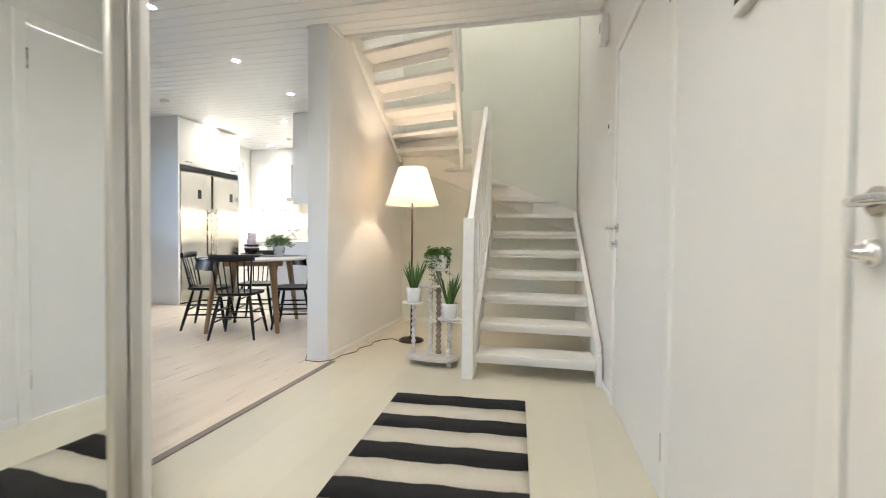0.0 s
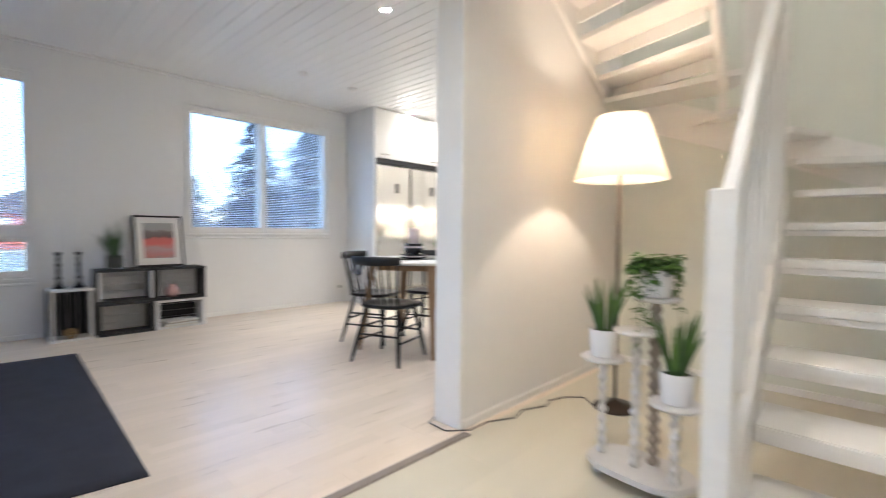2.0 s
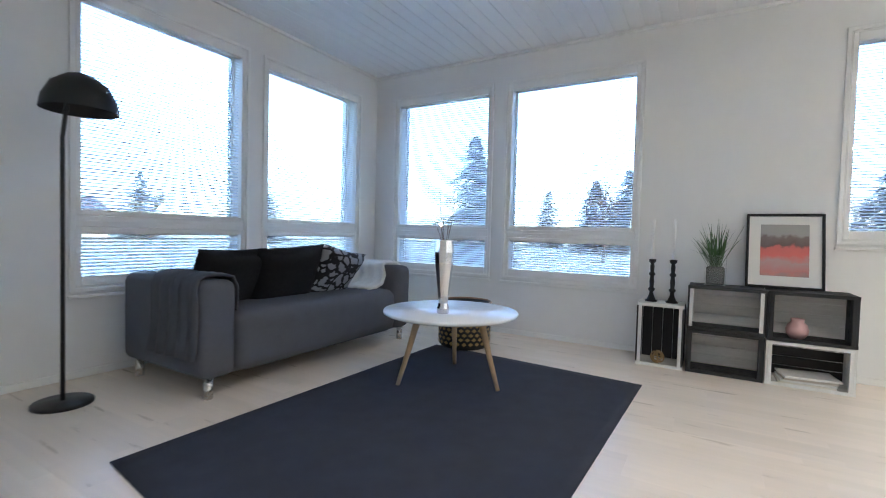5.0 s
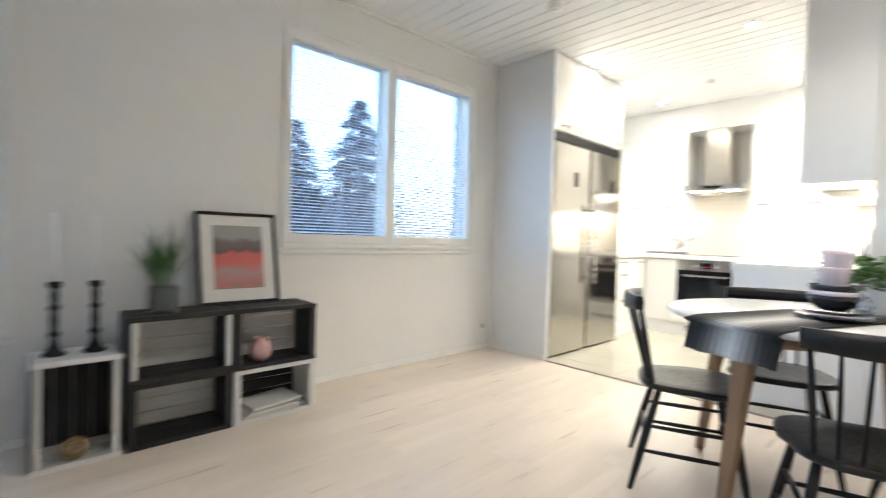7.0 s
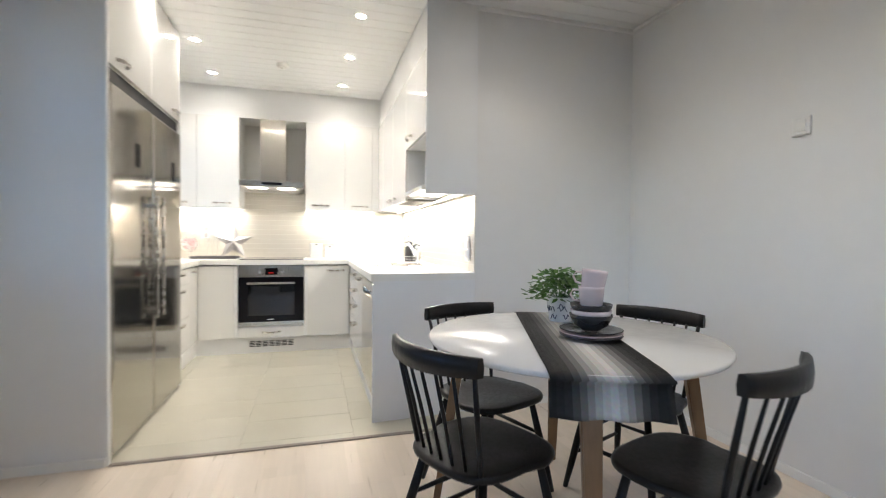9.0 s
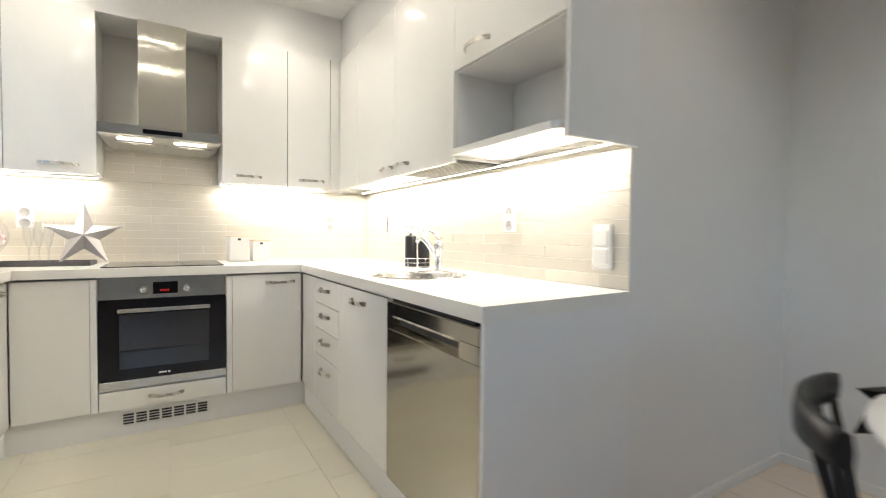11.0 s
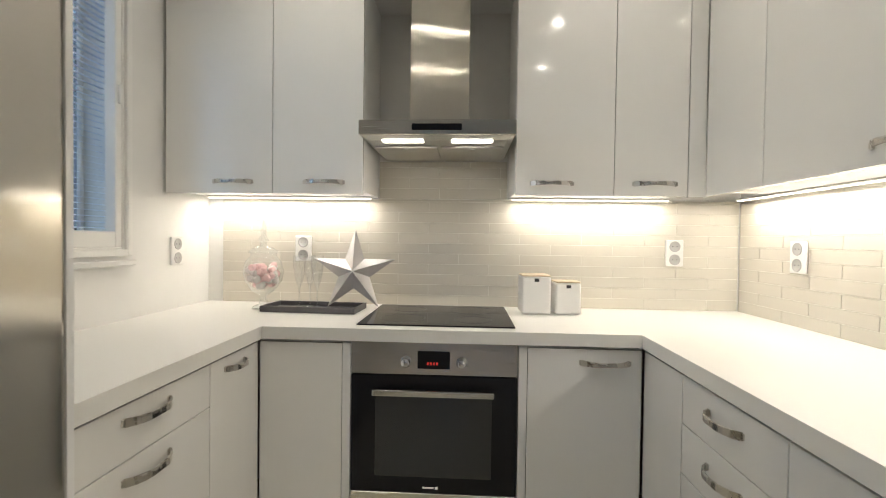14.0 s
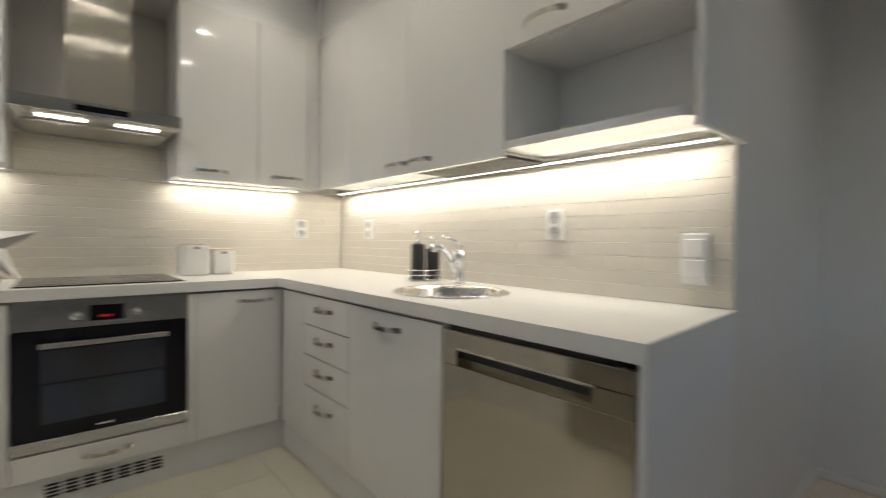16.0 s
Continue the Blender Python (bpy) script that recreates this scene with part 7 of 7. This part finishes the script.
for k in range(90):
    a, q = rnd.uniform(0, 6.28), rnd.uniform(0, 0.09)
    leaf(bm, (math.cos(a) * q, math.sin(a) * q, 0.115 + rnd.uniform(0, 0.05)), (math.cos(a), math.sin(a), rnd.uniform(0, 0.8)), 0.03, 0.024, 0.4, rnd.uniform(-0.5, 0.5), n=2)
tagged(part("foliage", bm, leaf_green, iv), kind="stuff")

rug_black, rug_cream = material("rug_black", (0.008, 0.008, 0.009), 0.95, vary=0.3, scale=60, bump=0.7, bump_scale=500), material("rug_cream", (0.60, 0.56, 0.47), 0.95, vary=0.06, scale=60, bump=0.7, bump_scale=500)
sr = thing("striped_rug", "black and cream striped cotton rug in the hall", "rug", pose(-0.477, 2.735, 0, 0, 0, 4.2))
WS = 0.166
for i in range(12):
    bm = bmesh.new()
    n = 14
    y0, y1 = -i * WS, -(i + 1) * WS
    rows__ = []
    for y in (y0, (y0 + y1) / 2, y1):
        rows__.append([bm.verts.new((-0.391 + 0.782 * j / n, y + 0.005 * math.sin(j * 1.1 + i), 0.0062 + 0.0008 * math.sin(j * 2.1 + i * 1.7))) for j in range(n + 1)])
    for a, b in zip(rows__, rows__[1:]):
        for j in range(n):
            bm.faces.new((a[j], a[j + 1], b[j + 1], b[j])).smooth = True
    out = bmesh.ops.extrude_face_region(bm, geom=bm.faces[:])
    for v in [g for g in out["geom"] if isinstance(g, bmesh.types.BMVert)]:
        v.co.z = 0.0005
    part("stripe", bm, rug_cream if i % 2 else rug_black, sr, "cream stripe" if i % 2 else "black stripe")

# unseen fill lamps added: a dome in the entrance, one above the upper landing
for x, y, z, pw in ((-0.45, -0.75, CEIL, 0.40), (-0.5, 4.3, 5.2, 0.85)):
    dl = thing("ceiling_lamp", "unseen dome lamp added to light the hall and stairs", "ceiling lamp", pose(x, y, z))
    bm = bmesh.new()
    lathe(bm, [(0.15, -0.001), (0.15, -0.02), (0.13, -0.055), (0.08, -0.075), (0.0, -0.08)], n=36, closed=False)
    part("dome", bm, glow("fill_dome_glow", (1.0, 0.93, 0.83), 0.8), dl)
    lamp("unseen_fill_light", "POINT", pose(x, y, z - 0.16), pw, NEUTRAL, 0.07)
# ---------------------------------------------------------------- outdoors
frost_grass = material("frost_grass", (0.30, 0.33, 0.24), 0.95, vary=0.25, scale=0.6, bump=0.4, bump_scale=6)
bm = bmesh.new()
vs = [bm.verts.new((x, y, -0.55)) for x, y in ((-900, -900), (900, -900), (900, 900), (-900, 900))]
bm.faces.new(vs)
tagged(part("ground", bm, frost_grass), "pale frosty lawn around the house", "ground", kind="structure")
# paler and bluer than real spruce: the distant haze is put into this colour
hazed_needle = material("hazed_needle", (0.105, 0.125, 0.135), 0.8, vary=0.35, scale=2)
bare = material("bare_twigs", (0.10, 0.09, 0.075), 0.8, vary=0.3, scale=2)
bark = material("bark", (0.10, 0.075, 0.055), 0.9, vary=0.3, scale=8, bump=0.6, bump_scale=20)


def spruce(h, seed):
    """A spruce: a tapered trunk and whorls of drooping boughs set with clumps of foliage."""
    q = random.Random(seed)
    t = thing("spruce_tree", "tall spruce on the lawn, pale haze in its colour", "tree")
    bm = bmesh.new()
    tube(bm, [(0, 0, 0), (0.02, 0, h * 0.5), (0, 0.02, h)], [h * 0.018, h * 0.011, 0.01], n=8)
    part("trunk", bm, bark, t)
    bm = bmesh.new()
    z = h * 0.06
    while z < h * 0.99:
        f = 1 - z / h
        reach = h * 0.44 * f ** 0.8 + 0.05
        for b in range(q.randint(6, 9)):
            a, ln = q.uniform(0, 6.28), reach * q.uniform(0.55, 1.15)
            for k in range(int(16 + 42 * f)):
                s = q.uniform(0.12, 1)
                p = Vector((math.cos(a) * ln * s, math.sin(a) * ln * s, z - ln * 0.35 * s * s + q.uniform(-0.08, 0.08)))
                leaf(bm, p, (math.cos(a + q.uniform(-1.1, 1.1)), math.sin(a + q.uniform(-1.1, 1.1)), q.uniform(-0.8, 0.1)), q.uniform(0.22, 0.50) * (0.5 + f), q.uniform(0.12, 0.24), 0.2, q.uniform(-0.8, 0.8), n=1)
        z += h * q.uniform(0.018, 0.032)
    tagged(part("crown", bm, hazed_needle, t), kind="stuff")
    return t


def broadleaf(h, seed):
    """A winter broadleaf tree: forking limbs and a thin crown of fine twigs."""
    q = random.Random(seed)
    t = thing("bare_tree", "bare broadleaf tree with fine twigs", "tree")
    bm, tw = bmesh.new(), bmesh.new()

    def grow(p, d, ln, r, depth):
        e = p + d * ln
        tube(bm, [p, p.lerp(e, 0.5) + Vector((q.uniform(-1, 1), q.uniform(-1, 1), 0)) * ln * 0.05, e], [r, r * 0.8, r * 0.6], n=5)
        if depth == 0:
            for k in range(22):
                u = Vector((q.uniform(-1, 1), q.uniform(-1, 1), q.uniform(-0.3, 1))).normalized()
                leaf(tw, p.lerp(e, q.uniform(0.2, 1)), u, ln * q.uniform(0.4, 0.9), 0.035, -0.1, q.uniform(-1, 1), n=1)
            return
        for k in range(q.randint(3, 4)):
            nd = (d + Vector((q.uniform(-1, 1), q.uniform(-1, 1), q.uniform(-0.1, 0.6))) * 0.75).normalized()
            grow(p.lerp(e, q.uniform(0.55, 1)), nd, ln * q.uniform(0.6, 0.8), r * 0.6, depth - 1)

    grow(Vector((0, 0, 0)), Vector((0, 0, 1)), h * 0.36, h * 0.02, 3)
    part("trunk", bm, bark, t)
    tagged(part("crown", tw, bare, t), kind="stuff")
    return t


def place(src, rows):
    first = True
    for x, y, s, turn in rows:
        m = pose(x, y, -0.56, 0, 0, turn)
        if first:
            src.matrix_world = m @ Matrix.Scale(s, 4)
            first = False
        else:
            c = copy_thing(src, m)
            c.scale = (s, s, s)


place(spruce(7.0, 1), [(-29.8, 14.6, 1.27, 0), (-26.5, 17.0, 1.42, 25), (-31, 9.9, 0.80, 60), (-23.5, -8.5, 0.98, 40), (-46, -7.0, 1.0, 90), (-47, -4.2, 1.15, 150), (-40, 26, 1.0, 200), (-52, 8, 0.9, 10), (-16, -44, 0.95, 70), (-33, -38, 1.05, 300)])
place(spruce(9.0, 2), [(-58, 20, 0.9, 0), (-60, -16, 0.85, 50), (-44, -30, 0.8, 110), (-28, -52, 0.85, 170), (-70, 2, 1.0, 230), (-64, 34, 1.0, 280), (-6, -56, 0.9, 20)])
place(broadleaf(7.0, 3), [(-30, -3.0, 0.9, 0), (-36, 17, 0.9, 60), (-50, -22, 1.0, 110), (-54, 13, 1.0, 190), (-38, -45, 1.0, 240), (-21, -36, 0.85, 300), (-10, -40, 0.9, 30), (-62, -8, 1.1, 80), (-57, 27, 1.1, 140), (-34, 9, 0.75, 210)])
# a far belt of trees round the lawn
q = random.Random(8)
bm = bmesh.new()
for k in range(9000):
    a = radians(q.uniform(20, 205))
    top = 3.4 + 1.5 * math.sin(a * 9) + 1.1 * math.sin(a * 23 + 1) + 0.8 * math.sin(a * 51 + 2)
    d = q.uniform(76, 84)
    z = -0.5 + (max(1.6, top) + 0.5) * q.uniform(0, 1) ** 0.8
    u = q.uniform(0, 6.28)
    leaf(bm, (-3 - math.sin(a) * d, math.cos(a) * d, z), (math.cos(u), math.sin(u), q.uniform(0.1, 1.2)), q.uniform(0.5, 1.3), q.uniform(0.25, 0.6), 0.1, q.uniform(-0.8, 0.8), n=1)
tagged(part("far_woods", bm, hazed_needle), "far belt of trees beyond the lawn, haze in their colour", "woods", kind="stuff")
for x0, x1, y0, y1, col, lab in ((-52, -44, 1.5, 8.0, (0.35, 0.10, 0.07), "red painted timber house far across the lawn"), (-24, -13, -58, -50, (0.55, 0.52, 0.44), "pale timber house far across the lawn")):
    hs = thing("house", lab, "house")
    bm = bmesh.new()
    rbox(bm, x0, x1, y0, y1, -0.55, 2.2)
    part("wall", bm, material("house_wall", col, 0.8, vary=0.1, scale=3, stretch=(6, 6, 0.3)), hs)
    bm = bmesh.new()
    ym = (y0 + y1) / 2
    va_ = [bm.verts.new(p) for p in ((x0 - 0.4, y0 - 0.5, 2.1), (x1 + 0.4, y0 - 0.5, 2.1), (x1 + 0.4, ym, 4.0), (x0 - 0.4, ym, 4.0), (x1 + 0.4, y1 + 0.5, 2.1), (x0 - 0.4, y1 + 0.5, 2.1))]
    bm.faces.new((va_[0], va_[1], va_[2], va_[3]))
    bm.faces.new((va_[3], va_[2], va_[4], va_[5]))
    bm.faces.new((va_[0], va_[3], va_[5]))
    bm.faces.new((va_[1], va_[4], va_[2]))
    part("roof", bm, material("roof_tiles", (0.10, 0.09, 0.09), 0.8, vary=0.2, scale=4), hs)
    for k in range(3):
        w = thing("window", "", "")
        w.parent = hs
        bm = bmesh.new()
        if x0 < -40:
            yy = y0 + 1.0 + k * 1.9
            rbox(bm, x1, x1 + 0.05, yy, yy + 1.1, 0.5, 1.7, r=0.02)
        else:
            xx = x0 + 1.5 + k * 3.2
            rbox(bm, xx, xx + 1.3, y1, y1 + 0.05, 0.5, 1.7, r=0.02)
        part("frame", bm, trim_paint, w)
# ---------------------------------------------------------------- floor boards and tiles
def planks(parent, material_, x0, x1, y0, y1, w, length, gap, name="plank", edge=0.0004):
    """Boards along y on shared meshes, joints staggered from row to row."""
    meshes = {}
    k = 0
    x = x0
    while x < x1 - 0.01:
        ww = min(w, x1 - x)
        y = y0 - ((k * 0.37) % 1.0) * length
        while y < y1:
            a, b = max(y0, y), min(y1, y + length)
            if b - a > 0.02:
                key = (round(ww, 3), round(b - a, 3))
                if key not in meshes:
                    bm = bmesh.new()
                    rbox(bm, gap / 2, ww - gap / 2, gap / 2, b - a - gap / 2, -0.011, 0.0, r=edge)
                    bmesh.ops.recalc_face_normals(bm, faces=bm.faces[:])
                    mesh = bpy.data.meshes.new(name)
                    bm.to_mesh(mesh)
                    bm.free()
                    mesh.materials.append(material_)
                    meshes[key] = mesh
                ob = new(name, meshes[key])
                ob.parent = parent
                ob.location = (x, a, 0)
            y += length
        x += w
        k += 1


floor_living = thing("floor_living", "pale whitewashed oak laminate floor", "floor", kind="structure")
planks(floor_living, oak_laminate, WX, -1.59, SY, TH, 0.193, 1.29, 0.0)
floor_dining = thing("floor_dining", "pale whitewashed oak laminate floor by the dining table", "floor", kind="structure")
planks(floor_dining, oak_laminate, KR, DE, TH, DN, 0.193, 1.29, 0.0)
floor_hall = thing("floor_hall", "pale beige vinyl plank floor in the hall", "floor", kind="structure")
planks(floor_hall, vinyl_floor, -1.59, EX + 0.66, -1.7, SB, 0.305, 2.4, 0.0)
floor_kitchen = thing("floor_kitchen", "glossy pale beige floor tiles", "floor", kind="structure")
solid("tile_grout", grout, "", "", (WX, KR, TH, KB, -0.010, -0.003), parent=floor_kitchen)
planks(floor_kitchen, floor_tile, WX, KR, TH + 0.02, KB, 0.60, 0.30, 0.0016, "tile")
